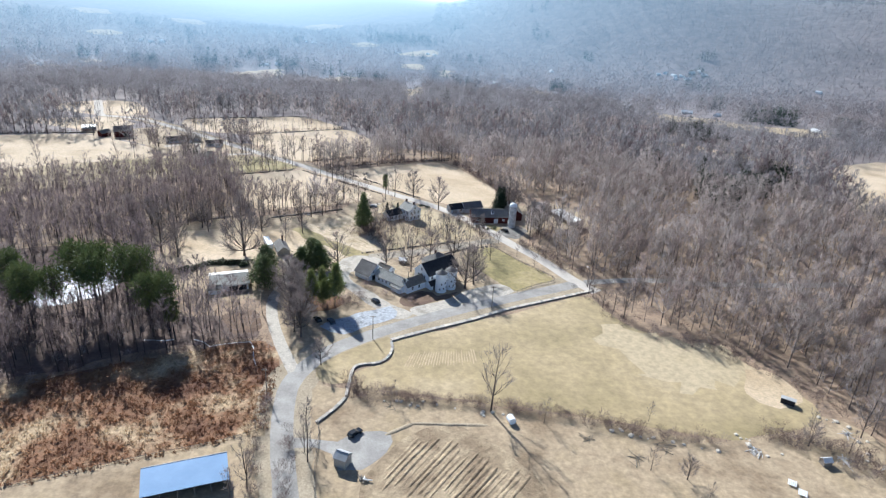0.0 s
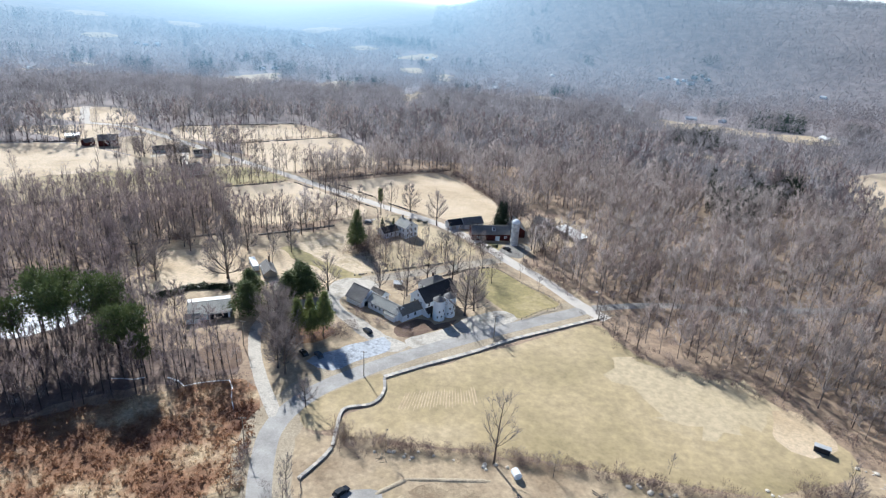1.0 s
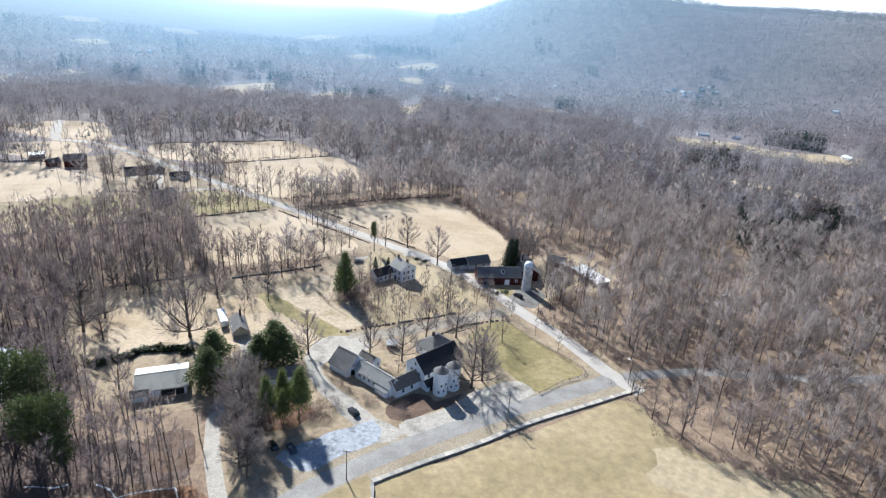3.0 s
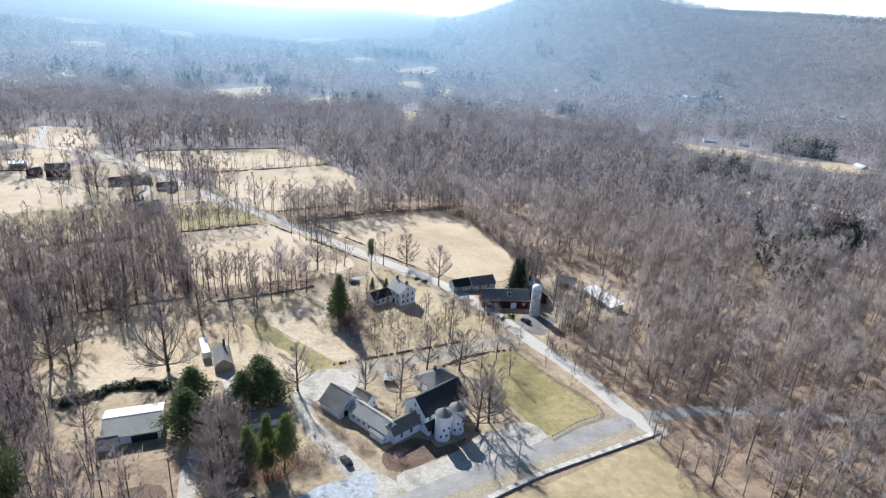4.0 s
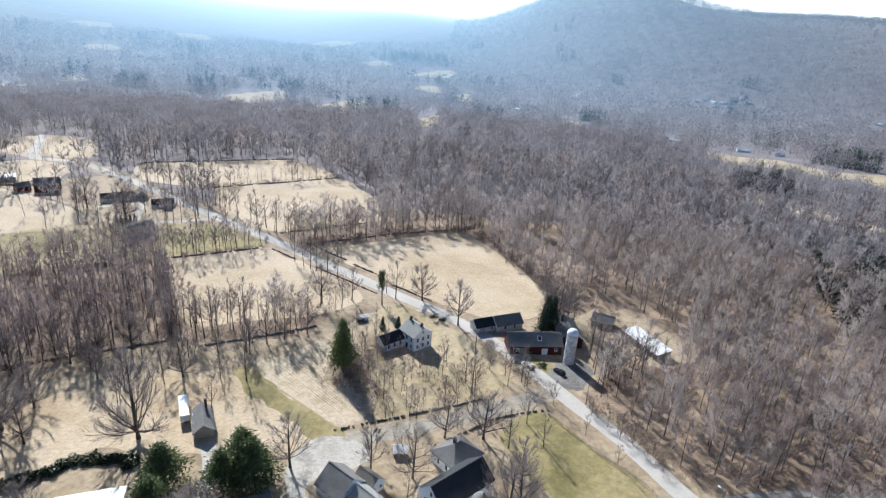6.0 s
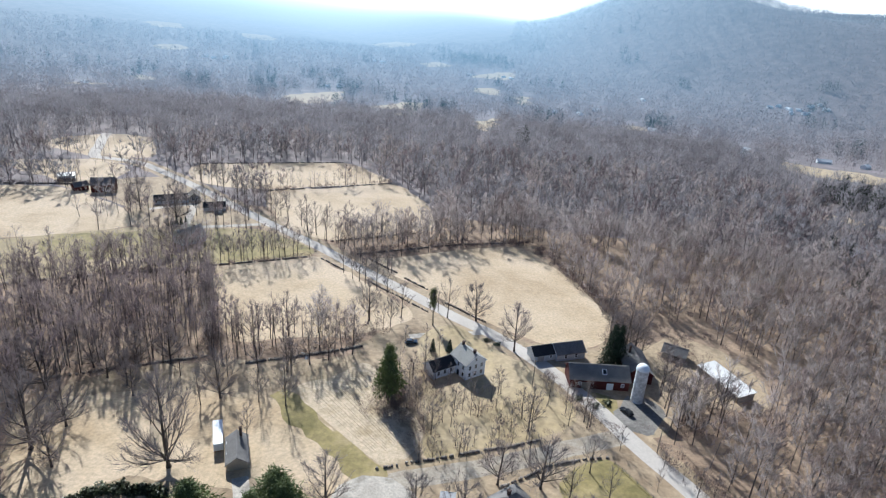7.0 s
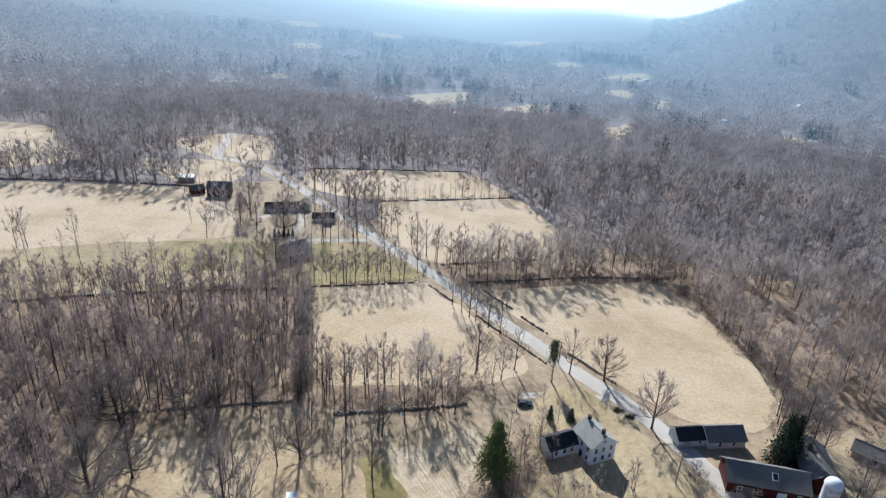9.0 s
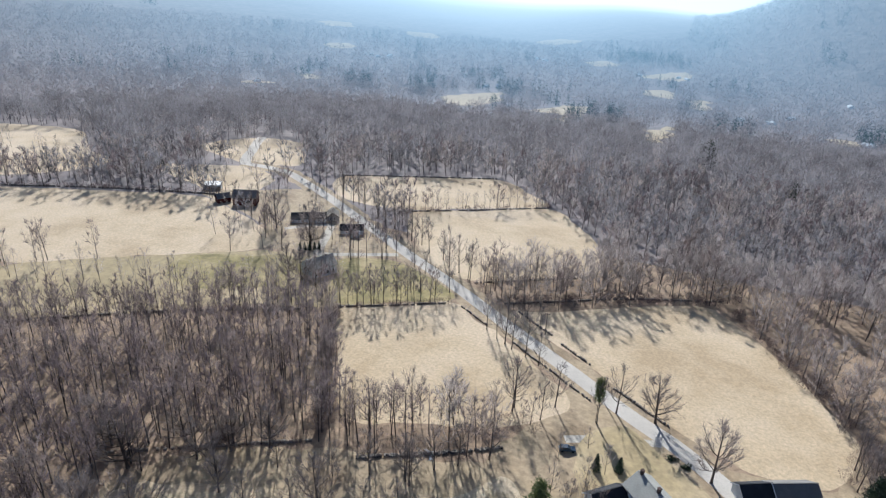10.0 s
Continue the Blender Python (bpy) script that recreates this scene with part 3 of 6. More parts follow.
drape("farm_yard", FARM_YARD, rough_grass, 0.03, 2.0, 9, "dry tan grass around the farm buildings", "yard", seed=6)
drape("left_lawn", LEFT_LAWN, pale_straw, 0.06, 2.0, 7, "dry yellowish lawn behind the ranch house", "lawn", seed=7)
drape("house_lawn", HOUSE_LAWN, straw, 0.06, 1.5, 7, "dry tan lawn around the white farmhouse", "lawn", seed=8)
drape("green_lawn", GREEN_LAWN, lawn, 0.09, 0.4, 6, "yellow-green fenced lawn by the road fork", "lawn", seed=9)
drape("mown_patch", MOWN_PATCH, mown, 0.10, 0.8, 6, "pale mown stubble patch with fine rows", "field", seed=10)
drape("pasture", FIELD_A, pale_straw, 0.06, 1.0, 9, "pale tan pasture beside the straight road", "field", seed=11)
drape("pasture", FIELD_B, pale_straw, 0.06, 1.5, 9, "pale pasture under bare roadside trees", "field", seed=12)
drape("pasture", FIELD_C, pale_straw, 0.06, 1.5, 9, "pale pasture behind a line of slim trees", "field", seed=13)
drape("pasture", FIELD_D, pale_straw, 0.06, 1.5, 9, "narrow pale pasture against the far wood", "field", seed=14)
drape("pasture", FIELD_E, pale_straw, 0.07, 2.0, 9, "wide pale hay field below the red barn", "field", seed=15)
drape("slim_tree_lawn", LAWN_F, lawn, 0.09, 0.8, 7, "yellow-green lawn with slim planted trees", "lawn", seed=16)
drape("far_lawn", FAR_LAWN, straw, 0.03, 1.5, 9, "dull yellowish lawn behind the treeline", "lawn", seed=17)
drape("green_lawn", [(-222, 372), (-200, 386), (-186, 394), (-172, 398), (-163, 392), (-158, 378), (-172, 366), (-196, 352), (-212, 356)], lawn, 0.07, 3.0, 7, "yellow-green lawn round the grey house", "lawn", seed=77)
drape("far_yard", FAR_YARD, rough_grass, 0.05, 1.5, 9, "bare tan yard around the far houses", "yard", seed=18)
drape("hilltop_clearing", TOP_CLEAR, pale_straw, 0.04, 2.0, 9, "pale grass clearing at the end of the road", "field", seed=19)
drape("pasture", LEFT_FAR, pale_straw, 0.05, 2.0, 12, "pale sloping pasture behind the stone wall", "field", seed=20)
drape("barn_yard", BARN_YARD, rough_grass, 0.04, 1.2, 7, "dry patchy grass around the red barn", "yard", seed=21)
drape("clearing", RIGHT_CLEAR, pale_straw, 0.05, 2.0, 12, "narrow pale clearing in the wood", "field", seed=22)
drape("pasture", RIGHT_FIELD, pale_straw, 0.05, 2.0, 12, "pale sloping field at the wood's edge", "field", seed=23)
drape("gravel_drive", [(-47, 249), (-44, 255), (-34, 258), (-26, 252), (-30, 246), (-38, 242), (-41, 236), (-36, 229), (-27, 221), (-19, 213), (-11, 207), (-17, 202), (-24, 207), (-32, 215), (-40, 226), (-46, 238)], gravel, 0.09, 1.2, 5, "pale gravel drive past the garage", "driveway", seed=24)
drape("barn_drive", [(8, 227), (16, 234), (26, 237.5), (30, 231), (20, 224), (10, 216), (0, 210), (-8, 205), (-12, 210), (-3, 217), (4, 222)], gravel, 0.10, 1.0, 5, "pale gravel drive in front of the silos", "driveway", seed=44)
drape("front_garden", [(-15, 221), (-9, 226), (-4, 226), (-2, 223), (4, 226), (6, 228), (4, 222), (-3, 217.5), (-11, 212), (-17, 215)], soil, 0.07, 0.8, 4, "brown mulched garden below the white barn, darkened for shading", "garden bed", seed=45)
drape("parking_lot", [(-44, 193), (-38, 199), (-29, 206), (-20, 211), (-16.5, 203), (-25, 196), (-34, 189.5)], bluish, 0.13, 1.6, 5, "pale bluish gravel parking lot", "parking lot", seed=25)
drape("barn_apron", [(27, 297), (34, 291), (41, 301), (42, 310), (38, 313), (31, 311), (27, 305)], dark_gravel, 0.09, 3.0, 5, "grey gravel apron beside the barn silo", "yard", seed=26)
drape("paved_pad", [(-40, 133), (-31, 133), (-25.5, 133), (-21.8, 137), (-11.6, 138), (-11.5, 130), (-17.4, 122.8), (-23.2, 122), (-26, 128), (-31, 130), (-39, 129)], asphalt, 0.10, 0.3, 5, "pale grey gravel pad beside the small shed", "pad", seed=27)
drape("pond_ice", [(-163, 209), (-160, 226), (-150, 232), (-140, 234), (-131, 222), (-128, 210), (-136, 200), (-148, 193)], ice, 0.05, 1.5, 6, "frozen pale grey pond among the pines", "pond", seed=28)
# dark sheet that paints the wood's shade onto the ground
drape("wood_floor", [(-215, 128), (-128, 152), (-105, 165), (-84, 175.5), (-64, 184), (-68, 190), (-82, 195), (-98, 194), (-106, 208), (-120, 228), (-134, 244), (-168, 246), (-230, 215)], dark_litter, 0.025, 2.0, 9, "leaf litter under the pines, painted dark as in shade", "wood floor", seed=71)
drape("needle_bed", [(-58, 202), (-50, 202), (-41, 207), (-37, 213), (-46, 219), (-58, 216)], pine_litter, 0.10, 1.4, 4, "orange-brown pine needle litter", "needle bed", seed=72)
for streak, w in ((SNOW_A, 0.45), (SNOW_B, 0.4), (SNOW_C, 0.3)):
    ribbon("snow_streak", streak, w, snow, 0.12, "thin streak of old snow along the ditch", "snow", 0.06, 1.4)
drape("garden_bed", [(-80, 196), (-70, 201), (-64, 189), (-72, 184)], soil, 0.08, 0.6, 4, "reddish bare garden soil", "garden bed", seed=29)
drape("garden_plot", [(-10, 133), (4, 143), (13, 140), (29, 124), (26, 112), (-15, 110)], plough, 0.06, 1.0, 5, "dry tan garden plot with old rows", "garden", seed=61)
drape("pale_patch", [(105.1, 178.2), (109.4, 183.1), (115.8, 180.8), (120.1, 172.8), (118.2, 166.0), (109.6, 162.1), (103.8, 163.3), (101.5, 167.7)], pale_straw, 0.11, 2.2, 5, "pale trampled ground by the run-in shelter", "field patch", seed=73)
drape("green_strip", [(-66, 273), (-57, 267), (-45, 257), (-36, 256), (-35, 261), (-52, 271), (-71, 288), (-77, 284)], lawn, 0.08, 3.0, 5, "yellow-green grass strip beside the stubble", "lawn", seed=74)
drape("dry_area", [(58.9, 207.2), (86.4, 204.8), (106.3, 195.4), (108.7, 181.3), (88.9, 169.4), (72.5, 177.1), (61.7, 189.9)], dry_hay, 0.09, 9.0, 7, "drier pale stretch of the hay field", "field patch", seed=75)
drape("garden_lawn", [(14, 311), (22, 311), (28, 308), (27, 300), (22, 299)], lawn, 0.08, 0.5, 4, "small green garden by the red barn", "garden", seed=30)
drape("road_verge", [(-36, 172), (-28, 181), (-18, 189), (-16, 186), (-15.5, 178), (-19, 173), (-26, 169.5), (-28, 160), (-36, 160), (-39, 166)], straw, 0.10, 0.5, 5, "dry grass verge inside the curved wall", "verge", seed=31)
FAR_FIELDS = [[(-377, 1044), (-322, 1156), (-293, 1052), (-308, 985), (-339, 960)], [(-232, 994), (-216, 1072), (-173, 1102), (-169, 942), (-174, 916), (-198, 995)], [(-81, 866), (-75, 925), (-50, 963), (-53, 858), (-61, 827)],
              [(-125, 1354), (-78, 1367), (-77, 1285), (-109, 1295)], [(-38, 1294), (-14, 1299), (-19, 1193), (-36, 1191)], [(-146, 1551), (-70, 1662), (-68, 1518), (-131, 1515)], [(-690, 1133), (-640, 1128), (-606, 1059), (-634, 1061)],
              [(258, 829), (283, 798), (323, 788), (344, 744), (396, 732), (427, 720), (389, 661), (350, 672), (318, 702), (294, 723), (252, 732), (242, 779)]]
FAR_FIELDS += [[(x - w, y), (x, y + d), (x + w, y), (x, y - d)] for x, y, w, d in [(-628, 940, 22, 25), (-860, 1550, 40, 50), (-810, 1920, 60, 50), (-260, 1720, 40, 60), (-1050, 1850, 50, 60), (130, 1010, 22, 30), (-450, 2100, 70, 60)]]
for k, outline in enumerate(FAR_FIELDS):
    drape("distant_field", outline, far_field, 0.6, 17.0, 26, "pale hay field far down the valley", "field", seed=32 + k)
VALLEY = [(419, 1367), (436, 1374), (448, 1355), (463, 1349), (488, 1366), (505, 1371), (508, 1348), (468, 1328), (445, 1332), (64, 1130), (26, 1125), (94, 1197), (195, 1375), (152, 1001), (-347, 1219), (-366, 1202), (-407, 1689), (-382, 1669), (-288, 891), (-255, 897), (-628, 940), (-709, 1463), (-700, 1499),
          (-340, 917), (-156, 1543), (-80, 1554), (-63, 1539), (310, 854), (346, 840), (405, 706), (240, 893), (225, 849), (161, 1020), (676, 1213), (-690, 1480), (-735, 1475)]


# ---------------------------------------------------------------- bare trees
def tube(p0, p1, r0, r1, n):
    """A tapered n-sided tube as vertices and triangles."""
    p0, p1 = np.array(p0, float), np.array(p1, float)
    d = (p1 - p0) / (np.linalg.norm(p1 - p0) + 1e-9)
    u = np.cross(d, (0.31, 0.95, 0.12))
    u /= np.linalg.norm(u) + 1e-9
    w = np.cross(d, u)
    a = np.arange(n) * 2 * math.pi / n
    ring = np.cos(a)[:, None] * u + np.sin(a)[:, None] * w
    v = np.concatenate([p0 + ring * r0, p1 + ring * r1])
    i = np.arange(n)
    j = (i + 1) % n
    return v, np.concatenate([np.column_stack([i, j, j + n]), np.column_stack([i, j + n, i + n])])


def joined(pieces):
    vs, ts, k = [], [], 0
    for v, t in pieces:
        vs.append(v)
        ts.append(t + k)
        k += len(v)
    return np.concatenate(vs), np.concatenate(ts)


def bare_tree(seed, h, spread, limbs, branches, twigs, twig_len, twig_w, trunk_r, low=0.3, sides=5, rise=1.1, segs=3, dark=True):
    """Arrays of a leafless tree: (trunk and limbs), (twigs). Limbs leave the stem and bow upwards to a rounded
    crown, each bears branches, and each branch a fan of slim twigs that follow it."""
    r = np.random.RandomState(seed)
    lean, sway = r.normal(0, 0.02, 2), r.uniform(0, 6.28)

    def axis(f):
        return np.array([lean[0] * h * f * f + 0.006 * h * math.sin(5 * f + sway), lean[1] * h * f * f + 0.006 * h * math.cos(4 * f + sway), f * h])

    solid, limb = [], []
    cuts = (0.0, 0.28, 0.55, 0.76, 0.95) if segs > 2 else (0.0, 0.45, 0.92)
    fat = (1.0, 0.8, 0.56, 0.32, 0.07) if segs > 2 else (1.0, 0.66, 0.1)
    for k in range(len(cuts) - 1):
        p0 = axis(cuts[k]) if k else np.array([*axis(0)[:2], -0.6])
        solid.append(tube(p0, axis(cuts[k + 1]), trunk_r * fat[k], trunk_r * fat[k + 1], sides))
    if segs > 2:
        solid.append(tube(np.array([*axis(0)[:2], -0.3]), axis(0.05), trunk_r * 1.55, trunk_r * 0.95, sides))
    Q, D, W = [], [], []
    turn = r.uniform(0, 6.28)
    first = low + 0.14
    for i in range(limbs):
        t = (i + r.uniform(0.1, 0.9)) / limbs
        zt = h * (first + (0.99 - first) * t)
        reach = spread * math.sin(math.pi * (0.28 + 0.66 * t)) ** 0.8 * r.uniform(0.68, 1.12)
        turn += 2.4 + r.normal(0, 0.4)
        zb = min(max(zt - reach * rise * r.uniform(0.8, 1.25), low * h * 0.92), 0.88 * h)
        base = axis(zb / h)
        out = np.array([math.cos(turn), math.sin(turn), 0.0])
        tip = base + out * reach + (0, 0, zt - zb)
        ctrl = base + out * reach * 0.62 + (0, 0, (zt - zb) * 0.34) + r.normal(0, 0.06, 3) * reach
        at = lambda s: base * (1 - s) ** 2 + ctrl * 2 * s * (1 - s) + tip * s * s
        lr = trunk_r * (0.40 - 0.22 * zb / h) * (0.75 + 0.5 * reach / spread)
        steps = np.linspace(0, 1, segs + 1)
        for k in range(segs):
            limb.append(tube(at(steps[k]), at(steps[k + 1]), lr * (1 - 0.88 * steps[k]), lr * (1 - 0.88 * steps[k + 1]), 3))
        size = np.linalg.norm(tip - base)
        for _ in range(branches):
            s = r.uniform(0.22, 1.0)
            tan = (ctrl - base) * (1 - s) + (tip - ctrl) * s
            d = tan / (np.linalg.norm(tan) + 1e-6) + r.normal(0, 0.42, 3) + (0, 0, 0.25)
            Q.append(at(s))
            D.append(d / np.linalg.norm(d) * size * r.uniform(0.28, 0.52) * (1.15 - 0.45 * s))
            W.append(max(lr * 0.55 * (1.1 - 0.7 * s), twig_w * 0.8))
    for _ in range(branches):
        Q.append(axis(r.uniform(0.7, 0.94)))
        d = r.normal(0, 0.4, 3) + (0, 0, 0.9)
        D.append(d / np.linalg.norm(d) * spread * r.uniform(0.3, 0.5))
        W.append(trunk_r * 0.16)
    Q, D, W = np.array(Q), np.array(D), np.array(W)[:, None]

    def spikes(q, d, w):
        s = np.cross(d, r.normal(0, 1, d.shape))
        s /= np.linalg.norm(s, axis=1, keepdims=True) + 1e-6
        return np.stack([q - s * w / 2, q + s * w / 2, q + d], 1).reshape(-1, 3)

    bv = spikes(Q, D, W)
    n = len(Q) * twigs
    k = np.repeat(np.arange(len(Q)), twigs)
    g = Q[k] + D[k] * r.uniform(0.15, 1.0, (n, 1))
    d = D[k] / (np.linalg.norm(D[k], axis=1, keepdims=True) + 1e-6) + r.normal(0, 0.42, (n, 3)) + (0, 0, 0.22)
    d /= np.linalg.norm(d, axis=1, keepdims=True)
    tv = spikes(g, d * twig_len * r.uniform(0.5, 1.25, (n, 1)), twig_w)
    loose = lambda v: (v, np.arange(len(v)).reshape(-1, 3))
    if dark:
        return joined(solid + limb + [loose(bv)]), loose(tv)
    return joined(solid), joined(limb + [loose(np.concatenate([bv, tv]))])


def bare_thing(*sizes, **kw):
    a, b = bare_tree(*sizes, **kw)
    e = new("bare_tree")
    t = new("trunk", arrays_mesh("trunk", *a, [bark]))
    c = new("crown", arrays_mesh("crown", *b, [twig]))
    t.parent = c.parent = e
    return e


LABELS = {"maple": "wide leafless old maple with spreading grey limbs", "slim": "slim leafless young tree with upright grey branches",
          "oak": "broad leafless oak with dark twisting limbs", "roadside": "tall leafless roadside tree with a narrow grey crown"}
# models: (kind, height, spread, limbs, branches a limb, twigs a branch, twig length, twig width, trunk radius, lowest limb, rise)
MODELS = {}
for k, (kind, *a, low, up) in enumerate([("maple", 15, 5.8, 17, 11, 13, 1.6, 0.055, 0.34, 0.2, 1.15), ("maple", 15, 5.0, 15, 11, 13, 1.6, 0.055, 0.30, 0.24, 1.3), ("maple", 15, 6.4, 17, 11, 12, 1.7, 0.055, 0.36, 0.16, 1.0),
                                         ("oak", 15, 6.4, 20, 12, 12, 1.7, 0.055, 0.34, 0.1, 1.5), ("oak", 15, 6.0, 18, 12, 12, 1.7, 0.055, 0.32, 0.12, 1.3),
                                         ("slim", 11, 2.1, 9, 6, 6, 1.3, 0.05, 0.11, 0.25, 1.8), ("slim", 11, 1.7, 8, 6, 6, 1.3, 0.05, 0.10, 0.3, 2.1), ("slim", 11, 2.5, 9, 6, 6, 1.3, 0.05, 0.12, 0.2, 1.6),
                                         ("roadside", 15, 3.4, 12, 7, 7, 1.6, 0.05, 0.2, 0.28, 1.6), ("roadside", 15, 2.8, 11, 7, 7, 1.6, 0.05, 0.17, 0.36, 1.9), ("roadside", 15, 3.9, 12, 7, 7, 1.6, 0.05, 0.22, 0.24, 1.4)]):
    MODELS.setdefault(kind, []).append(tagged(bare_thing(50 + k, *a, low=low, rise=up), LABELS[kind], "tree"))
used_models = set()


def plant(kind, x, y, h, group="", turn=None, label=""):
    """Sets a bare tree of this kind and height on the land."""
    pick = MODELS[kind][random.randrange(len(MODELS[kind]))]
    pick = next((m for m in MODELS[kind] if m.name not in used_models), pick)
    base = 11.0 if kind == "slim" else 13.4
    m = pose(x, y, gz(x, y), random.uniform(-2.5, 2.5), random.uniform(-2.5, 2.5), random.uniform(0, 360) if turn is None else turn) @ Matrix.Diagonal((*(h / base * random.uniform(0.9, 1.1) for _ in range(2)), h / base, 1))
    if pick.name not in used_models:
        used_models.add(pick.name)
        pick.matrix_basis = m
        ob = pick
    else:
        ob = copy_thing(pick, m)
        ob.matrix_basis = m
    return tagged(ob, label, group=group)


FAR_ROWS = {}


def plant_row(kind, a, b, n, h, spread, group):
    far = group.startswith("far")
    for i in range(n):
        f = (i + random.uniform(0.1, 0.9)) / n
        x = a[0] + (b[0] - a[0]) * f + random.uniform(-spread, spread)
        y = a[1] + (b[1] - a[1]) * f + random.uniform(-spread, spread)
        if far:
            FAR_ROWS.setdefault(group, []).append((x, y))
        else:
            plant(kind, x, y, h * random.uniform(0.75, 1.2), group)


FARM_TREES = [("roadside", 17.3, 150.4, 21), ("oak", -89.6, 249.5, 23), ("oak", -126.4, 247.4, 20), ("maple", -46.6, 244.3, 14), ("maple", -25.8, 246.4, 12), ("maple", -14.4, 244.5, 13), ("slim", -15, 237, 10), ("maple", 9.5, 231.5, 16), ("maple", 13, 236, 15), ("maple", -7, 262, 12), ("maple", 4, 263, 14), ("slim", 34, 268.8, 8), ("slim", 41, 257.1, 7.5), ("maple", -60, 215, 15), ("maple", -57, 206, 15), ("maple", -54.5, 196, 14), ("maple", -51.5, 188, 12), ("maple", -117, 243, 13), ("maple", -98, 217, 12), ("maple", -6, 330, 17), ("roadside", -37, 341, 14), ("roadside", -32.6, 348.3, 15), ("maple", -21.6, 349, 14)]
YARD_TREES = [("roadside", 0.1, 285.4, 14), ("slim", -8, 278.5, 10), ("oak", -91, 279, 14), ("roadside", -93.5, 308.5, 16), ("maple", -128.4, 237.2, 12), ("maple", 34, 339, 17), ("maple", 38, 342, 14), ("maple", -38, 169, 9), ("slim", 6, 300, 11), ("slim", 12, 291, 11), ("roadside", 48, 305, 12), ("roadside", 52, 312, 13), ("roadside", 60, 309, 14), ("slim", 44, 296, 12), ("roadside", -33.6, 128, 10), ("roadside", -32, 124.5, 11), ("roadside", -35, 136, 10), ("roadside", -44.5, 114, 10), ("roadside", -46.5, 119, 10), ("roadside", -47, 109, 10), ("roadside", 11, 260, 12), ("roadside", 17, 272, 11), ("maple", 14, 247, 12)]
EDGE_TREES = [("roadside", 6, 270, 11), ("slim", 26, 283, 9), ("roadside", 21, 262, 10), ("roadside", -228, 428, 15), ("roadside", -215, 424, 16), ("oak", -206.6, 419.6, 16), ("roadside", -188, 424, 15), ("oak", -181.5, 411.5, 16), ("roadside", -176, 421, 14), ("roadside", -162, 417, 14), ("maple", -168, 376, 14), ("roadside", -156, 377, 13), ("maple", -161, 374, 14), ("roadside", -238, 428, 15), ("slim", 33, 147, 9), ("slim", 60, 130, 8), ("slim", 69, 112, 8), ("slim", 72, 120, 7), ("slim", 113, 150, 10), ("maple", 109.6, 144.4, 8), ("maple", 69, 127.4, 7), ("roadside", 128, 150, 11), ("roadside", 133, 145, 12), ("slim", 120, 142, 9), ("roadside", 126, 133, 11), ("slim", -12, 152, 8), ("slim", 65, 151, 7)]
for kind, x, y, h in FARM_TREES + YARD_TREES + EDGE_TREES:
    plant(kind, x, y, h, "farm trees")
plant_row("slim", (-137, 368), (-108, 387), 11, 13, 1.0, "slim trees along the wall")
plant_row("slim", (-134, 374), (-112, 398), 8, 12, 3.5, "slim trees along the wall")
plant_row("roadside", (-100, 411), (-56, 443), 15, 14, 1.5, "far trees along the field wall")
plant_row("roadside", (-96, 404), (-10, 446), 20, 11, 3.5, "far hedgerow trees")
plant_row("slim", (-166, 473), (-97, 528), 24, 9, 1.2, "far trees on the dividing wall")
plant_row("roadside", (-101, 412), (-211, 484), 17, 15, 1.5, "trees along the straight road")
plant_row("roadside", (-104, 396), (-163, 435), 5, 14, 1.0, "trees along the straight road")
plant_row("slim", (-62, 383), (-84, 398), 4, 12, 1.0, "trees along the straight road")
plant_row("roadside", (-58, 360), (-84, 377), 6, 13, 1.5, "trees along the straight road")
plant_row("roadside", (-102, 309), (-48, 342), 13, 14, 3.0, "trees on the pasture edge")
plant_row("slim", (-102, 306), (-48, 338), 7, 11, 4.0, "trees on the pasture edge")
plant_row("maple", (-245, 425), (-190, 405), 6, 14, 6.0, "far trees by the houses")
plant_row("maple", (-205, 428), (-175, 445), 4, 14, 5.0, "far trees by the houses")
plant_row("roadside", (-285, 315), (-150, 372), 40, 15, 5.0, "far trees of the lawn")
plant_row("roadside", (-380, 402), (-262, 450), 30, 10, 2.5, "far hedgerow trees of the wall")
plant_row("slim", (-30, 265), (2, 281), 9, 9, 2.0, "trees by the garden wall")
plant_row("slim", (-30, 280), (-8, 300), 12, 9, 6.0, "thicket by the white farmhouse")
plant_row("slim", (-42, 300), (-30, 285), 8, 9, 3.0, "thicket by the white farmhouse")
plant_row("maple", (-155, 268), (-105, 298), 6, 13, 5.0, "trees along the old wall")
plant_row("roadside", (-85, 292), (-60, 312), 6, 12, 3.0, "trees along the old wall")
plant_row("maple", (-61, 226), (-49, 183), 5, 13, 1.6, "trees along the lane")
plant_row("roadside", (-62, 232), (-50, 186), 4, 12, 2.0, "trees along the lane")
plant_row("slim", (36, 279), (52, 262), 5, 8, 1.5, "trees beside the road fork")
for x0, y0, x1, y1, n, h, kind in [(-152, 252, -108, 290, 6, 12, "maple"), (-108, 262, -66, 300, 12, 12, "roadside"), (-40, 278, -24, 306, 12, 9, "slim"), (-46, 300, -30, 330, 8, 9, "slim"), (42, 296, 62, 322, 17, 13, "roadside"), (-2, 286, 20, 306, 8, 10, "roadside"),
                                (26, 336, 42, 356, 7, 14, "roadside"), (-28, 266, 8, 290, 8, 10, "slim"), (-58, 184, -50, 212, 8, 13, "roadside"),
                                (-62, 214, -56, 226, 3, 12, "maple")]:
    for i in range(n):
        plant(kind, random.uniform(x0, x1), random.uniform(y0, y1), h * random.uniform(0.7, 1.2), "yard trees")
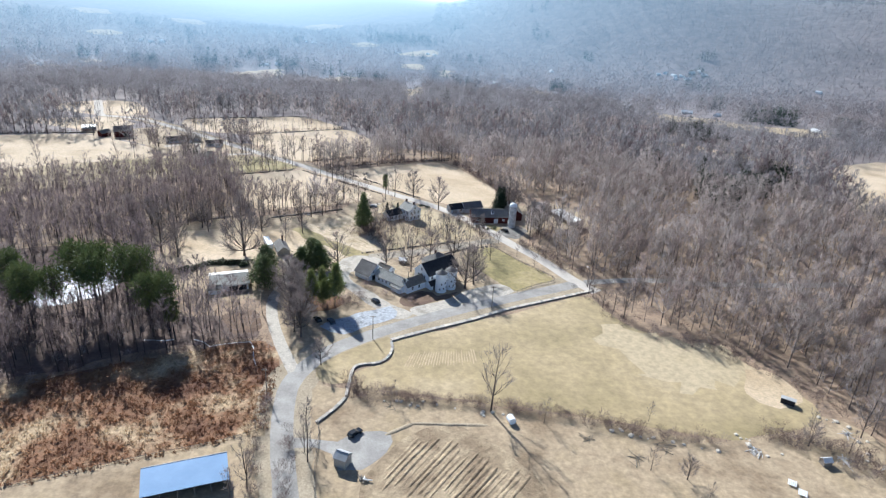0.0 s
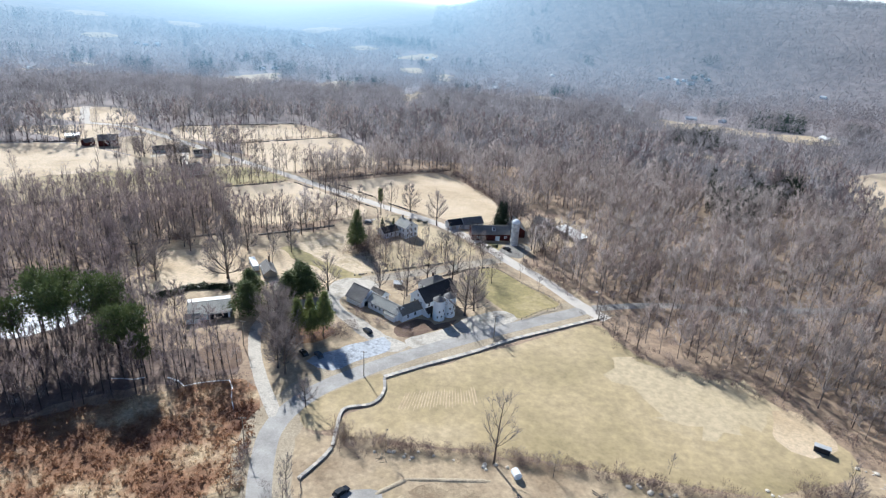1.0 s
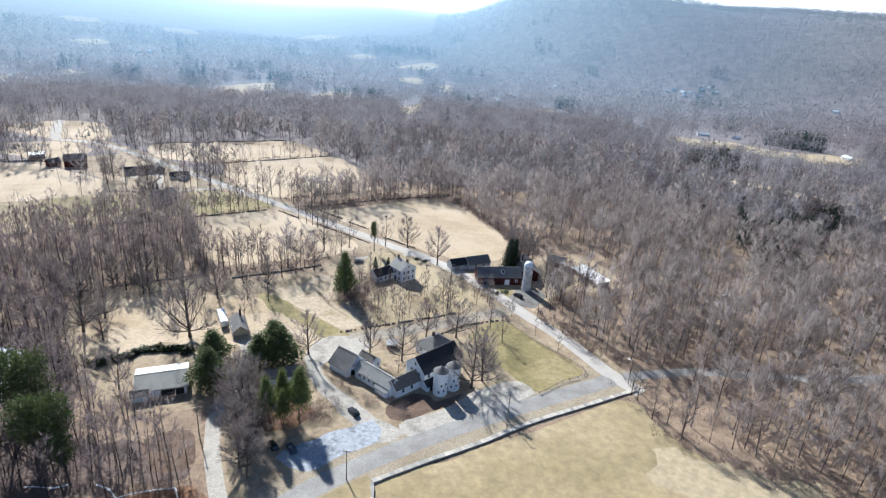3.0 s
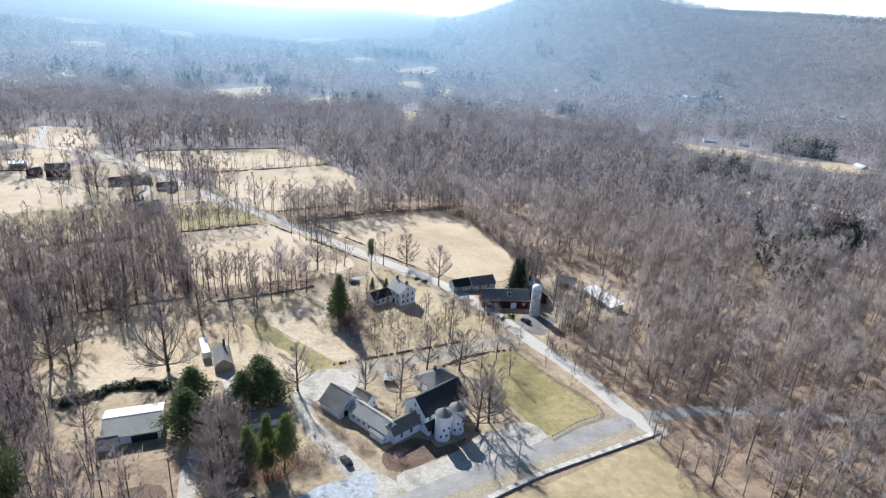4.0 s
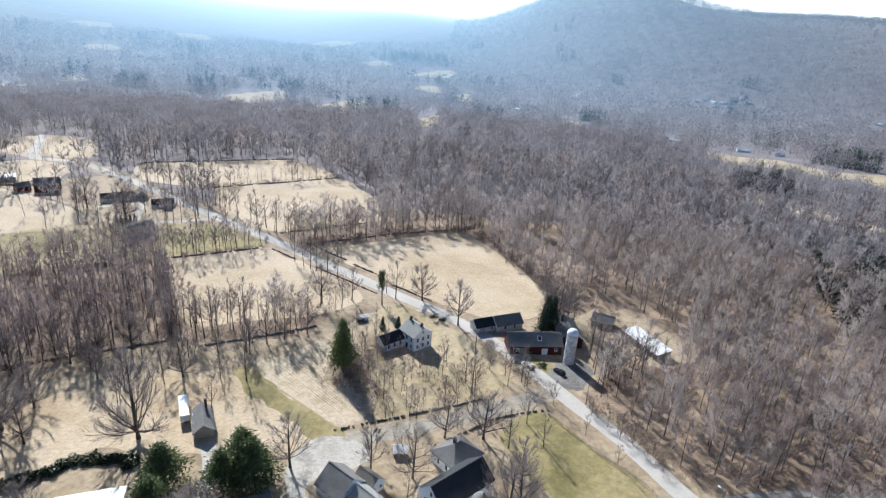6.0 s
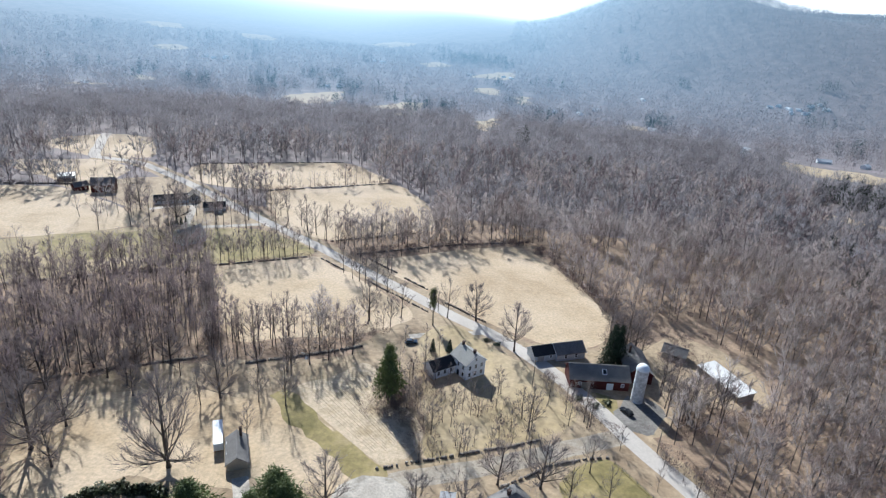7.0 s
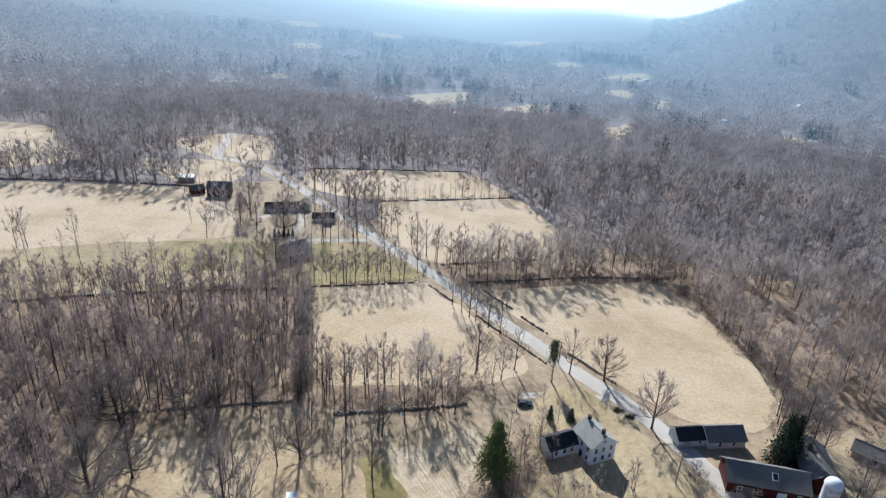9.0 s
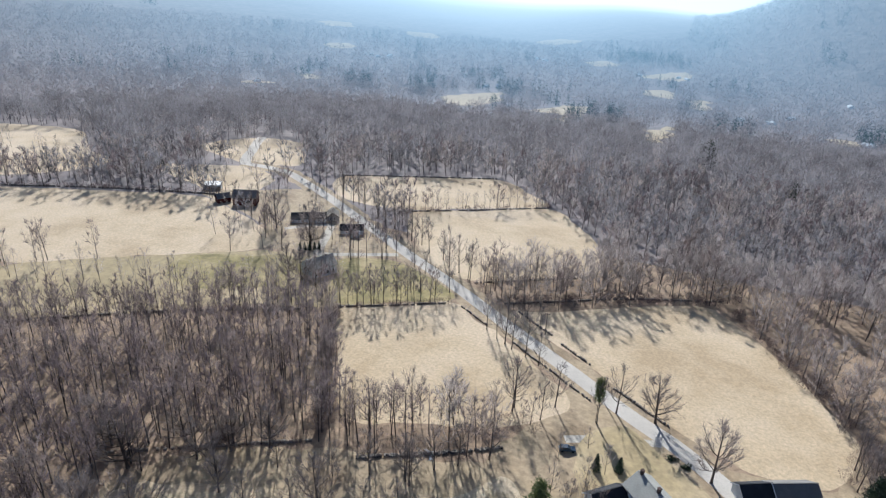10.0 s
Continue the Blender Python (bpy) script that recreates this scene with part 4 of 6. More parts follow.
plant_row("roadside", (-330, 560), (-275, 480), 16, 13, 14.0, "far trees of the clearing")
plant_row("roadside", (-250, 455), (-200, 465), 12, 13, 10.0, "far trees of the houses")
plant_row("roadside", (-222, 410), (-150, 428), 26, 13, 12.0, "far trees of the houses")
plant_row("roadside", (-180, 372), (-150, 392), 16, 13, 7.0, "far trees of the houses")
plant_row("roadside", (-138, 362), (-106, 301), 30, 14, 1.6, "far edge trees of the wood")
plant_row("roadside", (-520, 440), (-385, 468), 16, 13, 14.0, "far trees of the sloping pasture")
plant_row("roadside", (192, 562), (285, 500), 26, 13, 7.0, "far trees of the narrow clearing")
plant_row("roadside", (62, 236), (75, 208), 6, 11, 3.0, "trees of the wood's edge")


# ---------------------------------------------------------------- evergreens
def evergreen(seed, h, spread, clumps, per, size, kind):
    """Arrays of (trunk and limbs), (needle sprays): pines carry flat plates high up, spruces a full cone."""
    r = np.random.RandomState(seed)
    solid = [tube((0, 0, -0.6), (r.normal(0, 0.2), r.normal(0, 0.2), h * 0.95), 0.016 * h + 0.04, 0.03, 6)]
    low = {"pine": 0.52, "full": 0.27, "open": 0.42}.get(kind, 0.06)
    cs, turn = [], 0.0
    for i in range(clumps):
        f = low + (0.97 - low) * (i + r.rand()) / clumps
        turn += 2.4
        if kind == "pine":
            reach = spread * math.sin(math.pi * min(1, 0.1 + 0.75 * (1 - (f - low) / (1 - low)))) ** 0.9 * r.uniform(0.35, 1.1)
        else:
            reach = spread * (1 - f) ** 0.85 * r.uniform(0.55, 1.08)
        c = np.array([math.cos(turn) * reach, math.sin(turn) * reach, f * h + (0.12 * reach if kind == "pine" else -0.22 * reach)])
        if reach > 0.8:
            solid.append(tube((0, 0, f * h), c, 0.05, 0.02, 3))
        cs.append((c, size * r.uniform(0.7, 1.25) * (1.0 if kind == "pine" else 0.55 + 0.6 * (1 - f))))
    out = []
    for c, s in cs:
        q = r.normal(0, 1, (per, 3)) * np.array([0.5, 0.5, 0.36 if kind == "pine" else 0.4]) * s + c
        d = (q - c) * 0.6 + r.normal(0, 0.45, (per, 3)) * s * 0.5 + np.array([0, 0, 0.25 * s if kind == "pine" else -0.15 * s])
        d /= np.linalg.norm(d, axis=1, keepdims=True) + 1e-6
        sd = np.cross(d, r.normal(0, 1, (per, 3)))
        sd /= np.linalg.norm(sd, axis=1, keepdims=True) + 1e-6
        w = 0.11 * s * r.uniform(0.6, 1.4, (per, 1))
        out.append(np.stack([q - sd * w, q + sd * w, q + d * s * 0.62], 1).reshape(-1, 3))
    v = np.concatenate(out)
    return joined(solid), (v, np.arange(len(v)).reshape(-1, 3))


def evergreen_thing(seed, h, spread, clumps, per, size, kind, material):
    a, b = evergreen(seed, h, spread, clumps, per, size, kind)
    e = new("spruce_tree" if kind == "spruce" else "pine_tree")
    t = new("trunk", arrays_mesh("trunk", *a, [bark]))
    c = new("crown", arrays_mesh("crown", *b, [material]))
    t.parent = c.parent = e
    return e


PINES = [tagged(evergreen_thing(7 + k, 15, 3.3, 46, 44, 1.25, "pine", needle), "tall white pine with layered green needle plates", "tree", "pines") for k in range(3)]
FIRS = [tagged(evergreen_thing(17 + k, 12, 3.4, 130, 28, 1.25, "spruce", dark_needle), "dark green conical spruce", "tree", "spruces") for k in range(2)]
LIGHT = [tagged(evergreen_thing(37 + k, 12, 5.2, 120, 36, 1.35, "open", light_needle), "green pine with bare lower trunk, painted in sunlit tone", "tree", "pines") for k in range(2)]
FULL = [tagged(evergreen_thing(27 + k, 12, 5.2, 120, 36, 1.4, "full", needle), "dense full green pine beside the lane", "tree", "pines") for k in range(2)]


def grow(models, base, x, y, h, wide=1.0, label=""):
    pick = models[random.randrange(len(models))]
    pick = next((m for m in models if m.name not in used_models), pick)
    s = h / base
    m = pose(x, y, gz(x, y), random.uniform(-2, 2), random.uniform(-2, 2), random.uniform(0, 360)) @ Matrix.Diagonal((s * wide, s * wide, s, 1))
    if pick.name not in used_models:
        used_models.add(pick.name)
        pick.matrix_basis = m
        ob = pick
    else:
        ob = copy_thing(pick, m)
        ob.matrix_basis = m
    return tagged(ob, label)


for x, y, h in [(-136, 174, 20), (-128, 189, 22), (-120, 186, 21), (-112, 191, 21), (-108, 195, 19), (-98, 179, 18), (-94, 183, 17), (-142, 180, 18), (-150, 188, 19), (-124, 196, 20), (-90, 178, 12), (-132, 182, 17)]:
    grow(PINES, 15, x, y, h * 1.3, 0.8)
for x, y, h, w in [(-72, 221, 14, 1.1), (-75, 234, 13, 1.1), (-57, 239, 15, 1.05), (-53, 236, 15, 1.0), (-60, 233, 13, 1.0)]:
    grow(FULL, 12, x, y, h, w * 1.15)
grow(FULL, 12, -42.5, 290, 20, 0.62, "tall irregular green spruce beside the stubble patch")
grow(PINES, 15, -37.4, 341, 15, 0.42, "thin tufted pine beside the straight road")
for x, y, h, w in [(-48.8, 205.6, 17, 0.62), (-41.0, 208.2, 18.5, 0.66), (-46.4, 212.0, 15, 0.6), (-44.6, 205.4, 13, 0.55)]:
    grow(LIGHT, 12, x, y, h, w)
for x, y, h, w in [(27.3, 328.5, 17, 0.75), (29.4, 330.5, 16, 0.7), (-44, 296, 10, 0.8), (-34, 321.4, 5.5, 0.7), (-28.4, 323.3, 5, 0.8), (-181.3, 402.7, 4.2, 0.7), (-179.6, 404, 4, 0.7), (-177.9, 405.3, 4.4, 0.7), (-176.2, 406.5, 4, 0.7), (-174.5, 407.8, 4.2, 0.7), (-329, 470, 5, 0.8)]:
    grow(FIRS, 12, x, y, h, w)


# ---------------------------------------------------------------- woods
def scatter(x0, x1, y0, y1, cell, rng):
    gx, gy = np.meshgrid(np.arange(x0, x1, cell), np.arange(y0, y1, cell))
    return gx.ravel() + rng.uniform(-0.48, 0.48, gx.size) * cell, gy.ravel() + rng.uniform(-0.48, 0.48, gx.size) * cell


CLEARED = [[(196, 548), (262, 500), (285, 484), (286, 500), (235, 538), (192, 568)], [(-45, 135), (-10, 135), (-12, 192), (-40, 184)], [(-16, 186), (62, 238), (68, 224), (-12, 178)], BIG_FIELD, SOUTH_FIELD, MEADOW, SHED_YARD, FARM_YARD, FIELD_A, FIELD_B, FIELD_C, FIELD_D, FIELD_E, LAWN_F, FAR_LAWN, FAR_YARD, TOP_CLEAR, LEFT_FAR, BARN_YARD, RIGHT_CLEAR, RIGHT_FIELD,
           [(-163, 209), (-160, 226), (-150, 232), (-140, 234), (-131, 222), (-128, 210), (-136, 200), (-148, 193)]]


def wooded(x, y):
    ok = np.ones(x.shape, bool)
    for poly in CLEARED:
        ok &= ~inside(poly, x, y)
    for line, w in ((MAIN_ROAD, 7.0), (SIDE_ROAD, 4.2), (CROSS_ROAD, 13.0), (LANE, 3.5), ([(-290, 501), (-310, 532), (-331, 570)], 6)):
        ok &= near_line(line, x, y) > w
    return ok


def open_valley(x, y):
    """False in the fields and round the houses of the valley, and in strips towards the camera that keep trees from
    hiding them.
    """
    ok = np.ones(x.shape, bool)
    d = np.hypot(x + 10, y - 100)
    ux, uy = (x + 10) / d, (y - 100) / d
    for k in (0, 20, 40, 60, 80):
        px_, py_ = x + ux * k, y + uy * k
        for poly in FAR_FIELDS:
            ok &= ~inside(poly, px_, py_) | (rng.rand(*x.shape) < 0.03 + 0.0012 * k)
        for hx, hy in VALLEY:
            ok &= np.hypot(px_ - hx, py_ - hy) > 9
    return ok


def stand(name, x, y, models, low, high, rng, materials, label, squash=0.15, category="woods", dome=True):
    """One mesh of many trees: each place gets a turned and scaled model."""
    vs, ts, ms, ns, k = [], [], [], [], 0
    which = rng.randint(0, len(models), len(x))
    tone = rng.randint(1, len(materials), len(x)) if len(materials) > 2 else np.ones(len(x), int)
    z = ground(x, y)
    for i, ((sv, st), (tv, tt)) in enumerate(models):
        sel = np.where(which == i)[0]
        if not len(sel):
            continue
        v = np.concatenate([sv, tv])
        t = np.concatenate([st, tt + len(sv)])
        crown = np.concatenate([np.zeros(len(st), np.int32), np.ones(len(tt), np.int32)])
        # rounded crowns: twigs shade like the dome they make up
        reach = np.abs(tv[:, :2]).max() + 1e-6
        n = np.concatenate([sv * (1, 1, 0) + (0, 0, 0.05), tv * (0.85 / reach, 0.85 / reach, 0) + (0, 0, 0.75) + rng.normal(0, 0.22, tv.shape)])
        n /= np.linalg.norm(n, axis=1, keepdims=True) + 1e-9
        a = rng.uniform(0, 6.283, len(sel))
        ca, sa = np.cos(a)[:, None], np.sin(a)[:, None]
        turned = np.empty((len(sel), len(n), 3), np.float32)
        turned[:, :, 0] = n[None, :, 0] * ca - n[None, :, 1] * sa
        turned[:, :, 1] = n[None, :, 0] * sa + n[None, :, 1] * ca
        turned[:, :, 2] = n[None, :, 2]
        ns.append(turned.reshape(-1, 3))
        sc = rng.uniform(low, high, len(sel))
        wide = sc * rng.uniform(1 - squash, 1 + squash, len(sel))
        c, s = np.cos(a) * wide, np.sin(a) * wide
        lean = rng.normal(0, 0.035, (2, len(sel)))
        out = np.empty((len(sel), len(v), 3), np.float32)
        out[:, :, 2] = v[None, :, 2] * sc[:, None] + z[sel][:, None]
        out[:, :, 0] = v[None, :, 0] * c[:, None] - v[None, :, 1] * s[:, None] + x[sel][:, None] + lean[0][:, None] * v[None, :, 2] * sc[:, None]
        out[:, :, 1] = v[None, :, 0] * s[:, None] + v[None, :, 1] * c[:, None] + y[sel][:, None] + lean[1][:, None] * v[None, :, 2] * sc[:, None]
        vs.append(out.reshape(-1, 3))
        ts.append((t[None] + (np.arange(len(sel)) * len(v))[:, None, None]).reshape(-1, 3) + k)
        ms.append((crown[None] * tone[sel][:, None]).ravel())
        k += len(sel) * len(v)
    me = arrays_mesh(name, np.concatenate(vs), np.concatenate(ts), materials, np.concatenate(ms))
    if dome:
        me.normals_split_custom_set_from_vertices(np.concatenate(ns))
    return tagged(new(name, me), label, category, kind="stuff")


rng = np.random.RandomState(11)



def light_tree(seed, h, spread, twigs, twig_len, twig_w, trunk_w, low=0.3):
    """A far tree: one slim trunk and a rounded cloud of bare twigs."""
    r = np.random.RandomState(seed)
    a = r.uniform(0, 6.283, twigs)
    f = low + (0.97 - low) * r.beta(1.7, 1.25, twigs)
    u = (f - low) / (0.97 - low)
    rad = spread * (r.rand(twigs) ** 0.42) * np.sin(np.pi * (0.10 + 0.80 * u)) ** 0.75 * (1 + 0.22 * np.sin(3 * a + seed) + 0.15 * np.sin(5 * a - seed + 6 * u))
    q = np.column_stack([np.cos(a) * rad, np.sin(a) * rad, f * h])
    d = np.column_stack([q[:, 0] / spread * 0.9, q[:, 1] / spread * 0.9, np.full(twigs, 0.95)]) + r.normal(0, 0.34, (twigs, 3))
    d /= np.linalg.norm(d, axis=1, keepdims=True)
    s = np.cross(d, r.normal(0, 1, (twigs, 3)))
    s /= np.linalg.norm(s, axis=1, keepdims=True)
    v = np.stack([q - s * twig_w / 2, q + s * twig_w / 2, q + d * twig_len * r.uniform(0.6, 1.2, (twigs, 1))], 1).reshape(-1, 3)
    return tube((0, 0, -0.6), (r.normal(0, 0.4), r.normal(0, 0.4), h * 0.72), trunk_w, trunk_w * 0.3, 3), (v, np.arange(twigs * 3).reshape(-1, 3))


near_models = [bare_tree(100 + k, 16, (4.3, 3.7, 4.9)[k % 3], 9, 6, 8, 2.0, 0.092, 0.18, low=(0.3, 0.38, 0.22)[k % 3], sides=3, rise=(1.6, 2.0, 1.3)[k % 3], segs=2, dark=False) for k in range(9)]
near_models += [bare_tree(180 + k, 12, 4.4, 9, 6, 9, 1.8, 0.085, 0.12, low=0.1, sides=3, rise=1.0, segs=2, dark=False) for k in range(3)]
pole_models = [bare_tree(240 + k, 16, (2.6, 3.1)[k % 2], 7, 5, 6, 1.9, 0.10, 0.18, low=(0.42, 0.34)[k % 2], sides=3, rise=1.9, segs=2, dark=False) for k in range(6)]
line_models = [bare_tree(260 + k, 16, (2.2, 2.8, 3.2)[k % 3], 8, 5, 5, 1.6, 0.065, 0.15, low=0.24, sides=3, rise=1.9, segs=2, dark=False) for k in range(6)]
mid_models = [bare_tree(120 + k, 15.5, (4.6, 5.4)[k % 2], 7, 5, 6, 2.3, 0.19, 0.2, low=0.26, sides=3, rise=1.4, segs=1, dark=False) for k in range(8)]
edge_models = [light_tree(130 + k, 15.5, 5.6, (140, 120, 105, 130)[k % 4], 2.3, 0.28, 0.2, 0.2) for k in range(8)]

hill_models = [light_tree(145 + k, 15, 8.0, 24, 2.9, 0.95, 0.14, 0.12) for k in range(8)]
far_models = [light_tree(140 + k, 15, 7.2, (60, 46, 34)[k % 3], 2.3, 0.62, 0.14, 0.12) for k in range(9)]


def in_view(x, y, wide):
    """Keeps what lies within the camera's field of view along its path."""
    return ((x > -50 - wide * (y - 170)) & (y > 150) | (x > -30 - 0.78 * y)) & (x < 45 + 0.76 * y)


wx, wy = scatter(-420, 420, 60, 470, 6.4, rng)
gap = np.array([noise.noise(Vector((a * 0.045, b * 0.045, 5.0))) for a, b in zip(wx, wy)])
ok = (gap > -0.28) & wooded(wx, wy) & (np.hypot(wx + 10, wy - 150) < 330)
ok &= ~(inside([(-97, 199), (-100, 213), (-66, 213), (-60, 188), (-70, 186)], wx, wy) & (rng.rand(len(wx)) < 0.7))
ok &= near_line(BIG_FIELD + BIG_FIELD[:1], wx, wy) > 5.5
ok &= (np.hypot(wx - 66, wy - 330) > 17) & (np.hypot(wx - 57, wy - 346) > 15) & (np.hypot(wx - 48, wy - 360) > 9) & in_view(wx, wy, 1.65)
poles = ok & (wx < -62 - 0.12 * (wy - 180)) & (wy > 150)
ok &= ~poles
stand("woods", wx[ok], wy[ok], near_models, 0.82, 1.36, rng, [wood_bark, pale_twig, wood_twig, pale_twig, ruddy_twig], "leafless grey-brown hardwood forest on brown leaf litter")
px_, py_ = scatter(-300, -64, 150, 420, 5.0, rng)
thin_here = inside([(-97, 199), (-100, 213), (-66, 213), (-60, 188), (-70, 186)], px_, py_) & (rng.rand(len(px_)) < 0.75)
pole_ok = wooded(px_, py_) & ~thin_here & (np.hypot(px_ + 10, py_ - 150) < 330) & in_view(px_, py_, 1.65) & (px_ < -62 - 0.12 * (py_ - 180)) & (rng.rand(len(px_)) < 0.92)
stand("woods", px_[pole_ok], py_[pole_ok], pole_models, 0.82, 1.28, rng, [pole_bark, dark_twig, dark_twig, ruddy_twig], "dense dark stand of leafless pole-sized trees")
wx, wy = scatter(-860, 800, 100, 960, 8.3, rng)
r_ = np.hypot(wx + 10, wy - 150)
ok = wooded(wx, wy) & (r_ >= 330) & (r_ < 480) & in_view(wx, wy, 1.65)
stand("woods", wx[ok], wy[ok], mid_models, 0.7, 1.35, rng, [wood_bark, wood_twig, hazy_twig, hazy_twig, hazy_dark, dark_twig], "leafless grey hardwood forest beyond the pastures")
wx, wy = scatter(-860, 800, 100, 960, 9.2, rng)
r_ = np.hypot(wx + 10, wy - 150)
ok = wooded(wx, wy) & open_valley(wx, wy) & (r_ >= 480) & (r_ < 720) & in_view(wx, wy, 1.65)
stand("far_woods", wx[ok], wy[ok], edge_models, 0.75, 1.4, rng, [far_bark, hazy_twig, hazy_twig, hazy_dark], "leafless forest beyond the last pastures, tinted blue-grey for haze")
wx, wy = scatter(-1200, 1000, 300, 1300, 14.5, rng)
r_ = np.hypot(wx + 10, wy - 150)
ok = wooded(wx, wy) & open_valley(wx, wy) & (r_ >= 720) & (r_ < 1050) & in_view(wx, wy, 1.65)
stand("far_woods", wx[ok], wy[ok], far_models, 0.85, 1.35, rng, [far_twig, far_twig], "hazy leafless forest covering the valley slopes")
wx, wy = scatter(-2300, 1800, 600, 2700, 17.5, rng)
r_ = np.hypot(wx + 10, wy - 150)
ok = open_valley(wx, wy) & (r_ >= 1050) & (r_ < np.where(wx > -100, 2500, 1900)) & in_view(wx, wy, 1.5)
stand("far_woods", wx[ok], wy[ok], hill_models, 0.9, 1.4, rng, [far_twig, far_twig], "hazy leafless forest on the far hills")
for group, places in FAR_ROWS.items():
    p = np.array(places)
    stand("tree_line", p[:, 0], p[:, 1], line_models, 0.6, 1.0, rng, [wood_bark, twig, wood_twig], "line of leafless slender " + group[4:], category="trees")
cone_models = [evergreen(200 + k, 15, 3.8, 14, 7, 3.2, "spruce") for k in range(3)]
cx, cy = [], []
for k in range(40):
    y = rng.uniform(900, 2000)
    cx.append(rng.normal(rng.uniform(-1.1, 0.5) * y, 14, 5))
    cy.append(rng.normal(y, 14, 5))
for x, y, n, s in [(393, 790, 30, 18), (432, 690, 6, 5), (162, 1016, 8, 6), (-198, 1845, 50, 40), (-150, 1810, 50, 40), (-510, 1036, 12, 16), (-560, 1090, 14, 16), (-435, 1134, 16, 18), (-413, 1052, 10, 10), (-147, 1010, 12, 12), (-126, 972, 8, 8), (-171, 990, 6, 8), (168, 1068, 8, 10), (-422, 1332, 20, 30), (-300, 1180, 26, 40), (-14, 735, 5, 5)]:
    cx.append(rng.normal(x, s, n))
    cy.append(rng.normal(y, s * 0.8, n))
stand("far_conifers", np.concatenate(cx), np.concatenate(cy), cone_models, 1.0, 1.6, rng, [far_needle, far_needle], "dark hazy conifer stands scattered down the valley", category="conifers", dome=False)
cx, cy = [], []
for x, y, n, s in [(192, 404, 10, 7), (207, 408, 8, 7), (177, 384, 12, 9), (165, 360, 5, 12), (238, 617, 16, 13), (228, 628, 8, 8), (173, 414, 6, 9), (181, 394, 8, 8), (236, 440, 8, 9), (48, 651, 2, 3), (250, 640, 8, 9), (215, 440, 5, 14), (190, 470, 6, 25)]:
    cx.append(rng.normal(x, s, n))
    cy.append(rng.normal(y, s, n))
hemlock_models = [evergreen(220 + k, 11, 3.4, 42, 18, 1.8, "spruce") for k in range(3)]
stand("hemlocks", np.concatenate(cx), np.concatenate(cy), hemlock_models, 0.8, 1.45, rng, [wood_bark, dark_needle], "dark green hemlocks scattered in the bare wood", category="conifers", dome=False)


# ---------------------------------------------------------------- brush and tussocks
def clump_models(seed, count, n, h, spread, w):
    out = []
    for k in range(count):
        r = np.random.RandomState(seed + k)
        q = r.normal(0, spread * 0.4, (n, 3))
        q[:, 2] = -0.1
        d = q * 0.55 + r.normal(0, 0.32, (n, 3))
        d[:, 2] = 1.0
        d *= h * r.uniform(0.5, 1.15, (n, 1))
        s = r.normal(0, 1, (n, 3))
        s[:, 2] = 0
        s /= np.linalg.norm(s, axis=1, keepdims=True)
        v = np.stack([q - s * w / 2, q + s * w / 2, q + d], 1).reshape(-1, 3)
        out.append(((np.zeros((0, 3)), np.zeros((0, 3), int)), (v, np.arange(n * 3).reshape(-1, 3))))
    return out


def leafy_models(seed, count, n, size, leaf):
    """Dense round clumps of small leaves."""
    out = []
    for k in range(count):
        r = np.random.RandomState(seed + k)
        q = r.normal(0, 1, (n, 3))
        q *= (r.uniform(0.55, 1.0, (n, 1)) / np.linalg.norm(q, axis=1, keepdims=True)) * size
        q[:, 2] = np.abs(q[:, 2]) * 1.1
        v = (q[:, None, :] + r.normal(0, leaf, (n, 3, 3))).reshape(-1, 3)
        out.append(((np.zeros((0, 3)), np.zeros((0, 3), int)), (v, np.arange(n * 3).reshape(-1, 3))))
    return out


def along(line, n, spread):
    p = np.array(spline(line, 1.0))
    i = rng.randint(0, len(p), n)
    return p[i, 0] + rng.normal(0, spread, n), p[i, 1] + rng.normal(0, spread, n)


bush_models = []
for k in range(6):
    stalk, twigs_ = light_tree(300 + k, 2.1, 1.3, 70, 1.0, 0.05, 0.04, 0.02)
    bush_models.append((stalk, twigs_))
tuft_models = [a for pair in zip(clump_models(320, 3, 14, 0.8, 1.2, 0.12), leafy_models(330, 3, 18, 0.6, 0.2)) for a in pair]
bx, by = [], []
FIELD_BRUSH = [([(-24, 157), (-10, 154.5), (2, 153.8), (23, 152.4), (46, 149.5), (59, 146), (71, 143.5), (83, 143.5)], 330, 1.2), ([(-26, 160), (-24, 154), (-20, 152)], 60, 1.6), ([(58, 232), (70, 215), (80, 204), (104, 193), (118, 178), (126, 162)], 130, 3.0), ([(98, 147), (112, 146), (126, 140)], 120, 2.5), ([(118, 136), (130, 132)], 50, 2.5), ([(50, 263), (60, 255), (75, 256), (120, 257)], 110, 2.5), ([(37, 286), (50, 268)], 70, 2.2), ([(62, 238), (100, 243), (130, 245)], 160, 4), ([(-102, 308), (-75, 314), (-50, 338)], 90, 2.5)]
ROAD_BRUSH = [([(-42, 300), (-38, 284), (-26, 276)], 120, 4), ([(-84, 399), (-50, 421), (-4, 444)], 200, 2.0), ([(-100, 409), (-58, 440)], 70, 1.2), ([(-166, 472), (-96, 528)], 90, 1.0), ([(-140, 364), (-103, 388)], 60, 0.8), ([(-378, 398), (-262, 446)], 130, 1.2), ([(-138, 362), (-120, 328), (-106, 302)], 170, 1.4), ([(-152, 268), (-105, 299)], 60, 2.0), ([(-240, 298), (-218, 315), (-190, 334), (-150, 358)], 130, 1.3)]
